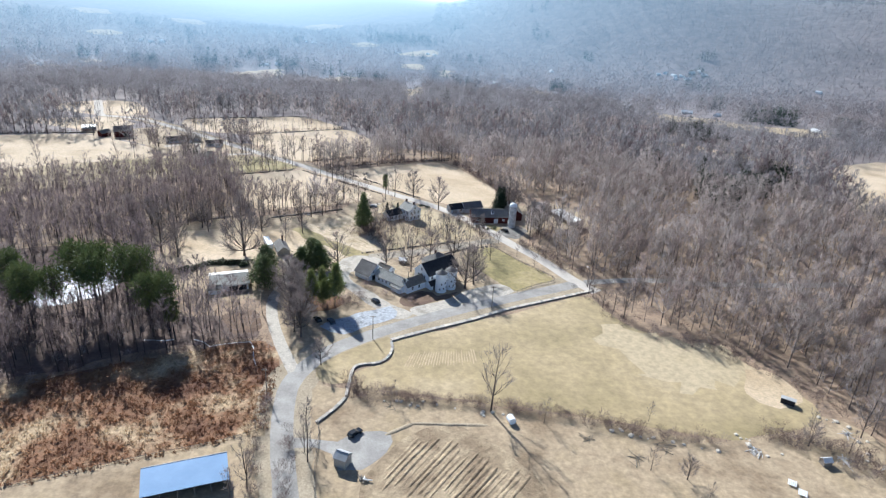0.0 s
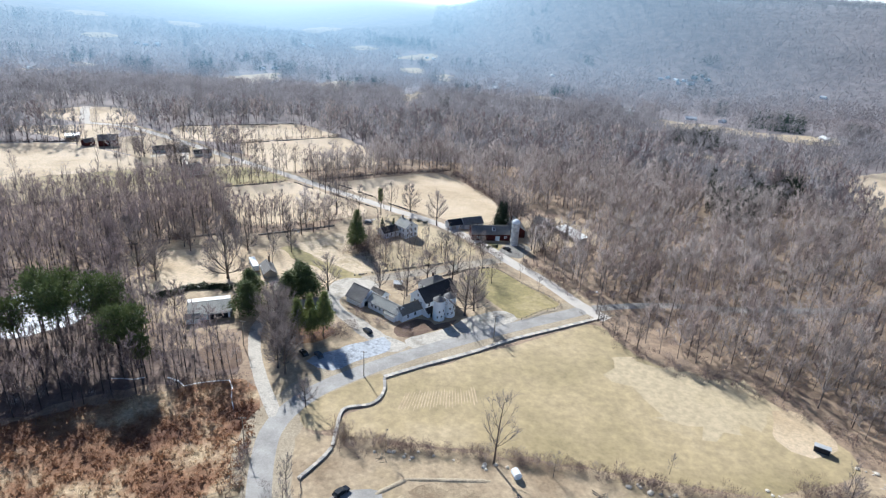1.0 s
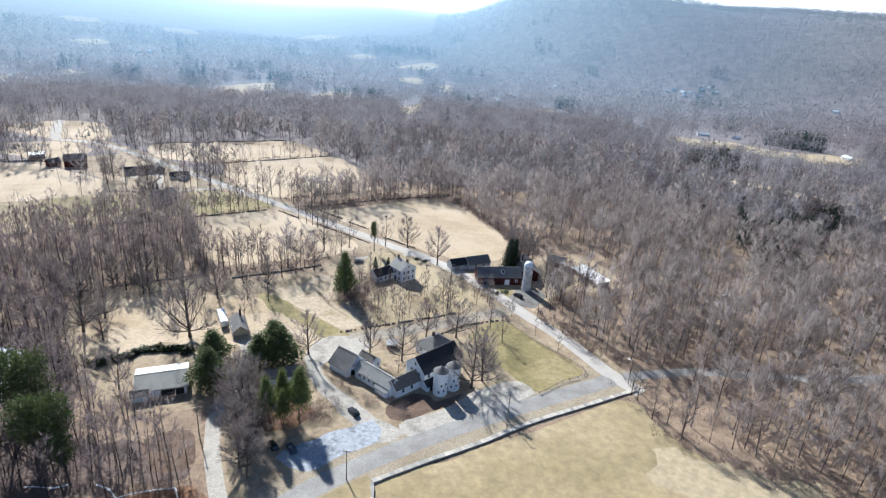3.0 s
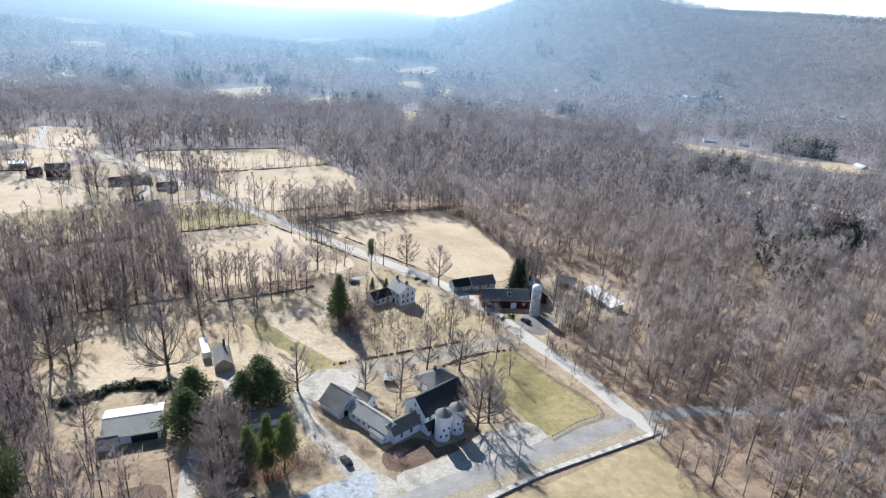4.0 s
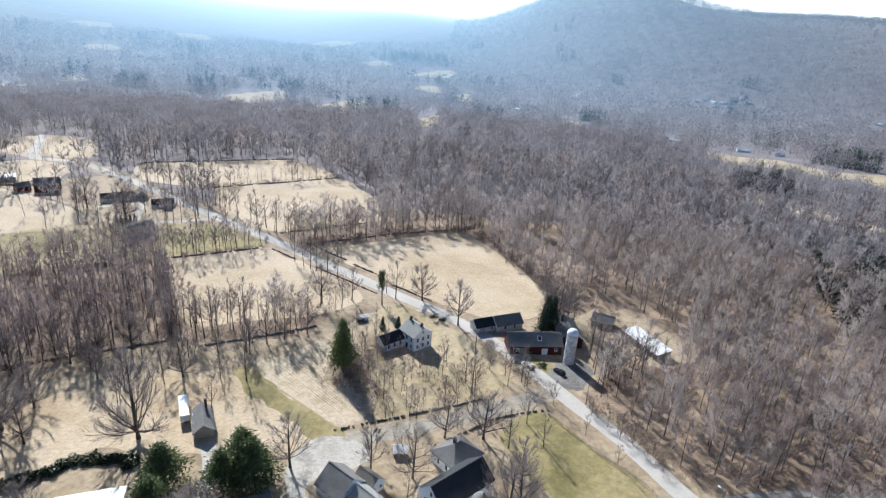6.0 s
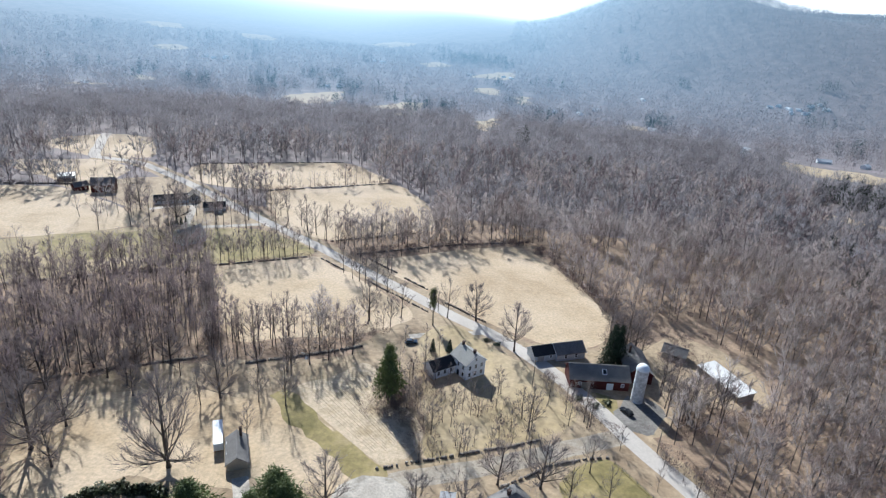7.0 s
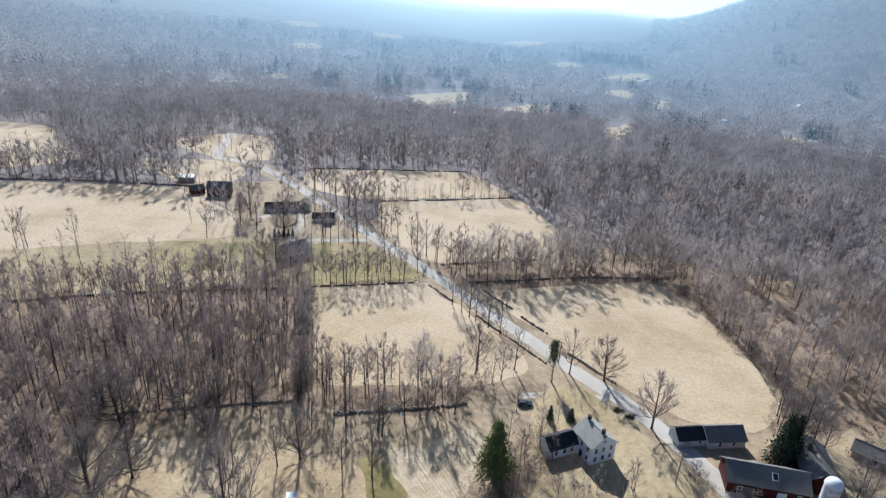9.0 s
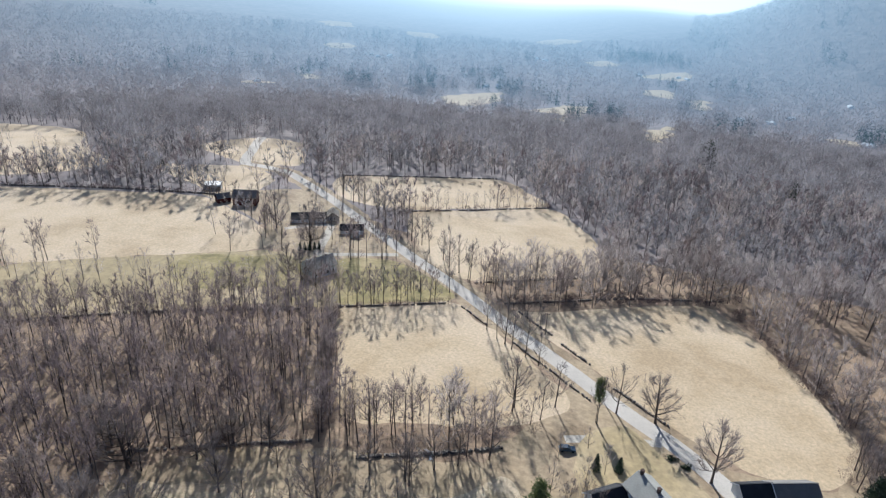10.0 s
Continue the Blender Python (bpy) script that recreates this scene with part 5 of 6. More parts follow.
PASTURE_BRUSH = [([(-128, 148), (-84, 172), (-62, 181)], 150, 2.0), ([(-50, 205), (-40, 209), (-32, 213)], 40, 1.4), ([(2, 438), (18, 404), (30, 380), (36, 362), (30, 346)], 230, 2.4), ([(-40, 135), (-36, 115), (-30, 90)], 60, 1.2), ([(4, 316), (14, 303), (24, 290)], 60, 2.0), ([(-45, 285), (-36, 300), (-33, 312)], 120, 3.5), ([(-30, 300), (-12, 292), (4, 290)], 70, 5), ([(45, 298), (60, 302), (76, 312)], 110, 5), ([(48, 330), (58, 352), (44, 360)], 70, 4), ([(-33, 228), (-26, 222), (-20, 219)], 26, 0.8), ([(-16, 219), (-11, 216)], 10, 0.8), ([(-52, 204), (-46, 207), (-36, 214), (-33, 219)], 60, 1.6), ([(-50, 150), (-46, 125), (-42, 108)], 60, 1.0)]
for line, n, s in FIELD_BRUSH + ROAD_BRUSH + PASTURE_BRUSH:
    a, b = along(line, int(n * 1.0), s)
    bx.append(a)
    by.append(b)
stand("brush", np.concatenate(bx), np.concatenate(by), bush_models, 0.5, 1.3, rng, [brush_twig, brush_twig, brush_twig, brush_twig, ruddy_twig], "tangled red-brown leafless brush along field edges", category="brush", dome=False)
tx, ty = scatter(-200, -40, 80, 182, 1.1, rng)
ok = inside(MEADOW, tx, ty) & (rng.rand(len(tx)) < 0.8)
stand("sedge_tussocks", tx[ok], ty[ok], tuft_models, 0.5, 1.5, rng, [sedge, sedge], "russet and straw coloured dead sedge tussocks", category="tussocks", dome=False)
tx, ty = scatter(-420, 420, 60, 470, 7.6, rng)
ok = wooded(tx, ty) & (np.hypot(tx + 10, ty - 150) < 300) & in_view(tx, ty, 1.65)
stand("undergrowth", tx[ok], ty[ok], bush_models, 0.4, 1.5, rng, [brush_twig, brush_twig, pale_twig, ruddy_twig], "low leafless saplings and briars under the trees", category="brush", dome=False)


# ---------------------------------------------------------------- buildings
def window(root, face, u, z, w, h, half_l, half_w, deep=0.06):
    """A window with frame and pane on one face: 'f' and 'b' are the long sides, 'l' and 'r' the ends."""
    sign = -1 if face in "fl" else 1
    long_side = face in "fb"
    at = lambda n, s, zz: (s, sign * (half_w + n), zz) if long_side else (sign * (half_l + n), s, zz)
    size = lambda n, s, zz: (s, n, zz) if long_side else (n, s, zz)
    bm = bmesh.new()
    for s, zz, a, b in ((u, z + h / 2 + 0.06, w + 0.3, 0.14), (u, z - h / 2 - 0.06, w + 0.36, 0.12), (u - w / 2 - 0.07, z, 0.14, h), (u + w / 2 + 0.07, z, 0.14, h), (u, z, w, 0.06)):
        box(bm, at(0.03, s, zz), size(0.08, a, b))
    fr = part("window", bm, white_paint, root)
    bm = bmesh.new()
    box(bm, at(0.012, u, z), size(0.03, w, h))
    part("pane", bm, glass, fr, "dark glass")


def gable_house(name, x, y, yaw, length, width, eave, ridge, wall_mat, roof_mat, label, category, windows=(), door=(), chimneys=(), over=0.4, group="", back_mat=None, thick=0.18, z=None):
    """A gabled building; its ridge runs along its own x axis."""
    root = empty(name, x, y, yaw, z)
    tagged(root, label, category, group)
    hl, hw = length / 2, width / 2
    bm = bmesh.new()
    prism(bm, [(-hw, -0.8), (hw, -0.8), (hw, eave), (0, ridge), (-hw, eave)], -hl, hl)
    part("wall", bm, wall_mat, root)
    slope = (ridge - eave) / hw
    for s, m in ((-1, roof_mat), (1, back_mat or roof_mat)):
        bm = bmesh.new()
        e = eave - slope * over
        prism(bm, [(0, ridge + 0.03), (0, ridge + thick + 0.03), (s * (hw + over), e + thick + 0.03), (s * (hw + over), e + 0.03)], -hl - over, hl + over)
        part("roof_slope", bm, m, root)
    bm = bmesh.new()
    box(bm, (0, 0, ridge + thick + 0.04), (length + over * 2, 0.3, 0.08))
    part("ridge_cap", bm, roof_mat, root)
    for s in (-1, 1):
        for q in (-1, 1):
            bm = bmesh.new()
            prism(bm, [(0, ridge - 0.12), (0, ridge + thick), (q * (hw + over), eave - slope * over + thick), (q * (hw + over), eave - slope * over - 0.12)], s * (hl + over) - 0.04, s * (hl + over) + 0.04)
            part("barge_board", bm, white_paint if wall_mat in (white_clap, blue_board) else wall_mat, root)
    for face, u, zz, w, h in windows:
        window(root, face, u, zz, w, h, hl, hw)
    for face, u, w, h, m in door:
        sign = -1 if face in "fl" else 1
        bm = bmesh.new()
        if face in "fb":
            box(bm, (u, sign * (hw + 0.02), h / 2), (w, 0.1, h))
        else:
            box(bm, (sign * (hl + 0.02), u, h / 2), (0.1, w, h))
        part("door", bm, m, root)
    for cx_, cy_, top in chimneys:
        bm = bmesh.new()
        box(bm, (cx_, cy_, (eave + top) / 2), (0.7, 0.7, top - eave))
        box(bm, (cx_, cy_, top), (0.86, 0.86, 0.16))
        part("chimney", bm, brick, root)
    return root


def rows_of(face, us, zs, w=0.9, h=1.4):
    return [(face, u, z, w, h) for u in us for z in zs]


# farmstead by the road fork
gable_house("garage", -31.8, 237.9, -36.3, 8.4, 9.2, 2.6, 6.3, white_clap, grey_shingle, "white clapboard garage with a grey shingle roof", "garage", [("r", -2, 3.8, 0.8, 1.0)], [("r", -1.5, 2.6, 2.1, glass)])
gable_house("rear_ell", -25.2, 240.0, -36.3, 6.0, 5.0, 2.6, 4.6, white_clap, brown_shingle, "low white ell with dark windows behind the garage", "outbuilding", rows_of("r", (-1.2, 1.2), (1.5,), 0.8, 1.0))
gable_house("farm_wing", -20.8, 229.9, -38.5, 15.5, 5.6, 3.2, 5.4, white_clap, tan_shingle, "long white wing with a pale shingle roof", "farm building", rows_of("f", (-5.5, -3.4, -1.2, 1.0), (1.9,), 0.9, 1.0), [("f", 5.5, 1.1, 2.1, glass)])
gable_house("entry_shed", -18.4, 225.0, -38.5, 5.0, 3.0, 2.2, 3.2, white_clap, tan_shingle, "small white entry shed along the wing", "shed", (), [("r", 0, 1.0, 1.9, glass)])
gable_house("link_wing", -12.6, 228.0, 44.5, 9.5, 5.2, 3.2, 5.4, white_clap, brown_shingle, "white link wing with a mottled brown shingle roof", "farm building", rows_of("f", (-2.0, 1.5), (1.8,)))
barn = gable_house("white_barn", -3.2, 237.4, 45.0, 16.5, 9.0, 6.2, 10.0, white_clap, black_shingle, "tall white barn with a black shingle roof", "barn",
                   rows_of("l", (-1.8, 1.8), (2.0, 4.6)) + [("l", 0, 7.6, 0.8, 1.1)] + rows_of("f", (-6.5, 6.6), (2.2, 4.8)), [("f", 0, 2.4, 2.4, glass)], over=0.45)
gable_house("barn_porch", -4.6, 229.6, 45.0, 3.4, 3.0, 2.2, 3.4, white_clap, black_shingle, "small white porch with a dark roof beside the silo", "porch", (), [("f", 0, 1.0, 2.0, glass)])


def hip_house(name, x, y, yaw, length, width, eave, ridge, wall_mat, roof_mat, label, category, windows=(), chimneys=()):
    """A hipped building; its short ridge runs along its own x axis."""
    root = tagged(empty(name, x, y, yaw), label, category)
    hl, hw, o = length / 2, width / 2, 0.45
    bm = bmesh.new()
    box(bm, (0, 0, eave / 2 - 0.4), (length, width, eave + 0.8))
    part("wall", bm, wall_mat, root)
    bm = bmesh.new()
    base = [(-hl - o, -hw - o), (hl + o, -hw - o), (hl + o, hw + o), (-hl - o, hw + o)]
    low = [bm.verts.new((u, v, eave - 0.16)) for u, v in base]
    mid = [bm.verts.new((u, v, eave + 0.02)) for u, v in base]
    top = [bm.verts.new((-(hl - hw) - 0.3, 0, ridge)), bm.verts.new((hl - hw + 0.3, 0, ridge))]
    bm.faces.new(low[::-1])
    for i in range(4):
        bm.faces.new((low[i], low[(i + 1) % 4], mid[(i + 1) % 4], mid[i]))
    bm.faces.new((mid[0], mid[1], top[1], top[0]))
    bm.faces.new((mid[2], mid[3], top[0], top[1]))
    bm.faces.new((mid[1], mid[2], top[1]))
    bm.faces.new((mid[3], mid[0], top[0]))
    part("roof", bm, roof_mat, root)
    for face, u, zz, w, h in windows:
        window(root, face, u, zz, w, h, hl, hw)
    for cx_, cy_, top_z in chimneys:
        bm = bmesh.new()
        box(bm, (cx_, cy_, (eave + top_z) / 2), (0.7, 0.7, top_z - eave))
        box(bm, (cx_, cy_, top_z), (0.86, 0.86, 0.16))
        part("chimney", bm, brick, root)
    return root


hip_house("rear_house", -3.4, 252.4, 45.0, 10.5, 9.0, 3.4, 6.6, white_clap, grey_shingle, "white house with a hipped grey roof behind the barn", "house", rows_of("l", (-1.6, 1.6), (1.9,)), [(-0.6, 0.6, 7.6)])


def silo(x, y, r, h, cap, label, dome, wall, group):
    root = tagged(empty("silo", x, y), label, "silo", group)
    bm = bmesh.new()
    cylinder(bm, 0, 0, -0.8, h, r, r, 32)
    part("wall", bm, wall, root)
    for k in range(1, int(h / 1.1)):
        bm = bmesh.new()
        cylinder(bm, 0, 0, k * 1.1, k * 1.1 + 0.06, r + 0.02, r + 0.02, 32)
        part("hoop", bm, wall, root)
    bm = bmesh.new()
    if dome:
        for k in range(6):
            a0, a1 = k * math.pi / 12, (k + 1) * math.pi / 12
            cylinder(bm, 0, 0, h + cap * math.sin(a0), h + cap * math.sin(a1), (r + 0.12) * math.cos(a0), max(0.02, (r + 0.12) * math.cos(a1)), 32, cap=k == 5)
    else:
        cylinder(bm, 0, 0, h + 0.05, h + cap, r + 0.2, 0.15, 32)
        cylinder(bm, 0, 0, h + cap, h + cap + 0.35, 0.25, 0.2, 10)
    part("roof", bm, white_paint if dome else grey_shingle, root)
    return root


for x, y in ((-0.7, 227.6), (3.2, 231.0)):
    s = silo(x, y, 2.3, 8.3, 1.7, "white-painted round silo with a grey cone roof", False, white_paint, "white silos")
    for k in range(4):
        for q in range(2):
            a = radians(-100 + 40 * k + 18 * q)
            bm = bmesh.new()
            box(bm, (0, 0, 0), (0.10, 0.5, 0.75), pose(2.3 * math.cos(a), 2.3 * math.sin(a), 1.8 + q * 2.3 + 0.35 * k, 0, 0, math.degrees(a)))
            part("window", bm, glass, s)

# white farmhouse
gable_house("white_farmhouse", -20.7, 312.6, 133.5, 8.2, 8.0, 5.8, 8.6, white_clap, tan_shingle, "two-storey white farmhouse with a pale roof and brick chimneys", "house",
            rows_of("b", (-2.6, 2.6), (1.7, 4.3)) + rows_of("b", (0,), (4.3,)) + rows_of("l", (-2.4, 0, 2.4), (1.7, 4.3)) + [("l", 0, 6.9, 0.7, 0.9)], [("b", 0, 1.1, 2.1, glass)], [(-3.0, 0, 9.9), (3.2, 0, 9.9)])
gable_house("farmhouse_ell", -29.6, 309.8, 43.5, 9.0, 5.6, 3.3, 5.3, white_clap, black_shingle, "white ell with a dark mottled roof", "house ell", rows_of("f", (-2.5, 0, 2.5), (1.8,)))

# red barn group
red_barn = gable_house("red_barn", 22.0, 317.4, 8.0, 19.4, 8.8, 3.7, 6.7, red_board, grey_shingle, "long dark-red barn with a grey-green roof", "barn", [("f", -6.5, 2.0, 0.8, 1.0), ("f", 7.5, 2.0, 0.8, 1.0)], [("f", 3.4, 2.2, 2.6, white_paint), ("f", -4.5, 3.0, 2.6, wood_plank)])
for u in (1.6,):
    bm = bmesh.new()
    box(bm, (0, 0, 0), (1.5, 2.0, 0.16))
    light = part("skylight", bm, white_paint, red_barn, "white-framed skylight")
    light.matrix_basis = pose(u, -2.2, 5.5, 34.3, 0, 0)
    bm = bmesh.new()
    box(bm, (0, 0, 0.06), (1.1, 1.6, 0.14))
    part("pane", bm, glass, light, "dark glass")
gable_house("barn_wing", 35.5, 327.5, 96.0, 15.0, 8.5, 3.8, 6.8, red_board, grey_shingle, "barn wing with a grey metal roof", "barn", chimneys=[(3, 1.5, 8.2)])
silo(34.2, 309.6, 1.95, 11.8, 1.9, "concrete stave silo with a white dome", True, silo_stave, "barn silo")
gable_house("grey_garage", 3.6, 328.7, 28.0, 8.0, 5.6, 2.7, 4.7, blue_board, black_shingle, "pale grey garage with a dark blue-black roof", "garage", [("f", 2.4, 1.6, 0.9, 0.9)], [("f", -1.5, 2.4, 2.1, grey_board)])
gable_house("grey_workshop", 12.6, 332.6, 26.0, 11.0, 7.0, 2.8, 5.2, blue_board, grey_shingle, "low grey workshop with a dull green roof", "workshop", rows_of("f", (-2, 2), (1.7,)))
gable_house("dark_shed", 52.0, 342.0, -22.0, 8.0, 6.0, 2.4, 4.4, grey_board, grey_shingle, "weathered dark shed at the wood's edge", "shed", (), [("f", 1, 2.4, 2.1, glass)])


def pole_shed(name, x, y, yaw, length, width, front, rear, roof, wall, label, category, open_front=True):
    """A lean-to: posts in front, boarded back and ends, single slope roof."""
    root = tagged(empty(name, x, y, yaw), label, category)
    hl, hw = length / 2, width / 2
    bm = bmesh.new()
    prism(bm, [(-hw - 0.4, front), (-hw - 0.4, front + 0.14), (hw + 0.4, rear + 0.14), (hw + 0.4, rear)], -hl - 0.3, hl + 0.3)
    part("roof", bm, roof, root)
    bm = bmesh.new()
    box(bm, (0, hw - 0.1, rear / 2 - 0.4), (length, 0.15, rear + 0.6))
    part("wall", bm, wall, root)
    for s in (-1, 1):
        bm = bmesh.new()
        prism(bm, [(-hw, -0.7), (hw - 0.2, -0.7), (hw - 0.2, rear - 0.05), (-hw, front - 0.05)], s * hl - 0.07, s * hl + 0.07)
        part("wall", bm, wall, root)
    n = max(3, int(length / 3.5))
    for i in range(n + 1):
        bm = bmesh.new()
        box(bm, (-hl + 0.2 + (length - 0.4) * i / n, -hw + 0.1, front / 2 - 0.35), (0.18, 0.18, front + 0.7))
        part("post", bm, wood_plank, root)
    bm = bmesh.new()
    box(bm, (0, hw + 0.42, rear + 0.1), (length + 0.6, 0.08, 0.26))
    part("fascia", bm, white_paint, root)
    return root


pole_shed("pole_shed", 65.5, 326.4, -61.8, 19.0, 6.6, 2.6, 3.2, white_metal, grey_board, "long open shed with a white metal roof in the wood", "shed")
pole_shed("metal_shed", -59.4, 113.4, 22.5, 19.5, 7.6, 3.0, 4.4, blue_metal, grey_board, "long shed with a smooth metal roof, sky reflection painted blue", "shed")
gable_house("small_shed", -22.6, 124.6, -20.0, 3.4, 3.4, 2.8, 4.0, grey_board, galvanised, "small weathered shed with a pale metal roof", "shed", over=0.2)

# ranch house, cottage, trailer
# the wide dark glass door stands in for the porch's shaded recess
ranch = gable_house("ranch_house", -86.4, 220.8, 22.0, 14.0, 12.0, 2.8, 4.5, white_clap, tan_shingle, "low ranch house with grey front and white back roof", "house", rows_of("f", (-5.5, -3.5), (1.6,)), [("f", 3.0, 6.5, 2.1, glass)], back_mat=white_metal, over=0.6)
gable_house("ranch_porch", -89.6, 213.0, 22.0, 4.6, 3.4, 2.2, 3.0, white_clap, grey_shingle, "small grey-roofed porch of the ranch house", "porch")
gable_house("cottage", -75.0, 257.0, -64.0, 10.4, 5.2, 2.1, 4.0, grey_board, grey_shingle, "grey cottage behind the pines", "cottage", rows_of("f", (-3, 1), (1.5,)), [("f", 3.2, 1.0, 2.0, white_paint)], [(-3.9, 1.1, 6.0)])
gable_house("pine_shed", -51.5, 228.6, 24.0, 9.0, 5.0, 2.4, 3.9, white_clap, grey_shingle, "small white shed hidden under the pines", "shed")
root = tagged(empty("box_trailer", -82.6, 261.6, -62.0), "white box trailer parked by the cottage", "trailer")
bm = bmesh.new()
box(bm, (0, 0, 1.75), (10.2, 2.5, 2.3))
bmesh.ops.bevel(bm, geom=bm.edges[:], offset=0.06, segments=1, affect="EDGES")
part("body", bm, white_paint, root)
bm = bmesh.new()
box(bm, (0, 0, 0.5), (10.0, 1.0, 0.2))
part("chassis", bm, rubber, root)
for u in (-3.6, -2.4):
    for s in (-1, 1):
        bm = bmesh.new()
        cylinder(bm, 0, 0, -0.14, 0.14, 0.45, 0.45, 14)
        bmesh.ops.transform(bm, matrix=pose(u, s * 1.1, 0.45, 90, 0, 0), verts=bm.verts)
        part("wheel", bm, rubber, root)

# small lean-to shelter and garden stones in the farmyard
pole_shed("yard_shelter", -18.8, 253.0, 4.0, 3.4, 2.2, 1.5, 1.9, galvanised, grey_board, "small open shelter with a grey metal roof in the farmyard", "shelter")

# far houses
gable_house("far_red_barn", -241.5, 440.5, 25.0, 12.0, 8.0, 4.4, 7.4, red_board, grey_shingle, "distant red barn with a dark roof", "barn", (), [("f", 2, 3.4, 3.2, glass)])
gable_house("far_red_shed", -253.5, 436.5, 60.0, 7.0, 5.0, 2.8, 4.6, red_board, grey_shingle, "small dark red shed by the distant barn", "shed")
pole_shed("far_white_shed", -273.0, 451.0, 32.0, 9.0, 5.0, 2.6, 3.2, white_metal, white_clap, "distant white-roofed run-in shed", "shed")
gable_house("far_dark_house", -199.0, 436.3, 32.5, 17.0, 7.0, 2.3, 4.3, blue_board, black_shingle, "long dark-roofed house among bare trees", "house", rows_of("f", (-7.5, -5, -2.5, 0, 2.5, 5, 7.5), (1.4,), 0.9, 1.1), [], [(2, 0, 5.4)])
gable_house("far_house_wing", -190.5, 445.0, 122.0, 8.0, 6.0, 2.3, 4.6, grey_board, brown_shingle, "brown-roofed rear wing of the long dark house", "house wing", rows_of("l", (-1, 1), (1.4,)))
gable_house("far_cottage_porch", -168.4, 429.6, 27.0, 4.0, 3.0, 2.0, 2.8, blue_board, galvanised, "pale metal-roofed porch of the roadside cottage", "porch")
gable_house("far_cottage", -172.7, 434.0, 27.0, 11.0, 6.0, 2.2, 4.0, blue_board, black_shingle, "small dark-roofed cottage beside the road", "cottage", rows_of("f", (-2.5, 0, 2.5), (1.5,)))
gable_house("grey_house", -161.5, 388.0, 62.0, 12.0, 9.0, 3.9, 7.0, blue_board, tan_shingle, "small grey house screened by bare trees", "house", rows_of("f", (-4, -1.4, 1.4, 4), (1.7,)), [], [(3, 0, 7.4)])
for k, (x, y) in enumerate(VALLEY):
    l = 9 + 5 * ((k * 7) % 5) / 4
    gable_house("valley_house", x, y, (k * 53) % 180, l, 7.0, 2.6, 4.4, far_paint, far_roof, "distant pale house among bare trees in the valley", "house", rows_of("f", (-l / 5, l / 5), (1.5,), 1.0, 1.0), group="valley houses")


# ---------------------------------------------------------------- walls, fences, poles
def stone_wall(line, width, height, material, label, name="stone_wall", size=0.55, jitter=1.0):
    """A dry wall of many squarish stones laid in courses, one mesh."""
    pts = spline(line, size * 1.1)
    r = np.random.RandomState(len(pts))
    corners = np.array([(a, b, c) for a in (-1, 1) for b in (-1, 1) for c in (-1, 1)], float)
    faces = np.array([(0, 1, 3), (0, 3, 2), (4, 6, 7), (4, 7, 5), (0, 4, 5), (0, 5, 1), (2, 3, 7), (2, 7, 6), (0, 2, 6), (0, 6, 4), (1, 5, 7), (1, 7, 3)])
    vs, ts, k = [], [], 0
    courses = max(1, int(height / (size * 0.75)))
    across = max(1, int(width / size))
    for i in range(len(pts) - 1):
        (x0, y0), (x1, y1) = pts[i], pts[i + 1]
        a = math.atan2(y1 - y0, x1 - x0)
        sunk = noise.noise(Vector((x0 * 0.16, y0 * 0.16, 3.0))) + 0.3 * noise.noise(Vector((x0 * 0.6, y0 * 0.6, 7.0)))
        bend = 0.45 * jitter * noise.noise(Vector((x0 * 0.1, y0 * 0.1, 11.0)))
        x0, y0 = x0 - math.sin(a) * bend, y0 + math.cos(a) * bend
        for c in range(courses):
            if jitter > 0.5 and (sunk < -0.8 or c == courses - 1 and courses > 1 and sunk < -0.12):
                continue
            for q in range(across):
                if r.rand() < (0.22 if c == courses - 1 else 0.05) * jitter:
                    continue
                o = (q - (across - 1) / 2) * size * 0.95 + r.normal(0, 0.05)
                s = np.array([size * r.uniform(0.38, 0.66), size * r.uniform(0.36, 0.62), height / courses * (0.55 + jitter * r.uniform(-0.22, 0.26))])
                v = corners * s * (1 + r.normal(0, 0.13 * jitter, (8, 3)))
                b = a + r.normal(0, 0.18 + 0.3 * (jitter > 0.5))
                x, y = x0 - math.sin(a) * o, y0 + math.cos(a) * o
                w = np.column_stack([v[:, 0] * math.cos(b) - v[:, 1] * math.sin(b) + x, v[:, 0] * math.sin(b) + v[:, 1] * math.cos(b) + y, v[:, 2] + gz(x, y) + height * (c + 0.45) / courses])
                vs.append(w)
                ts.append(faces + k)
                k += 8
    ob = new(name, arrays_mesh(name, np.concatenate(vs), np.concatenate(ts), [material]))
    return tagged(ob, label, "stone wall", kind="stuff")


stone_wall([(-240, 298), (-218, 315), (-190, 334), (-150, 358)], 1.4, 0.6, dark_stone, "dark fieldstone wall between wood and lawn", size=0.8)


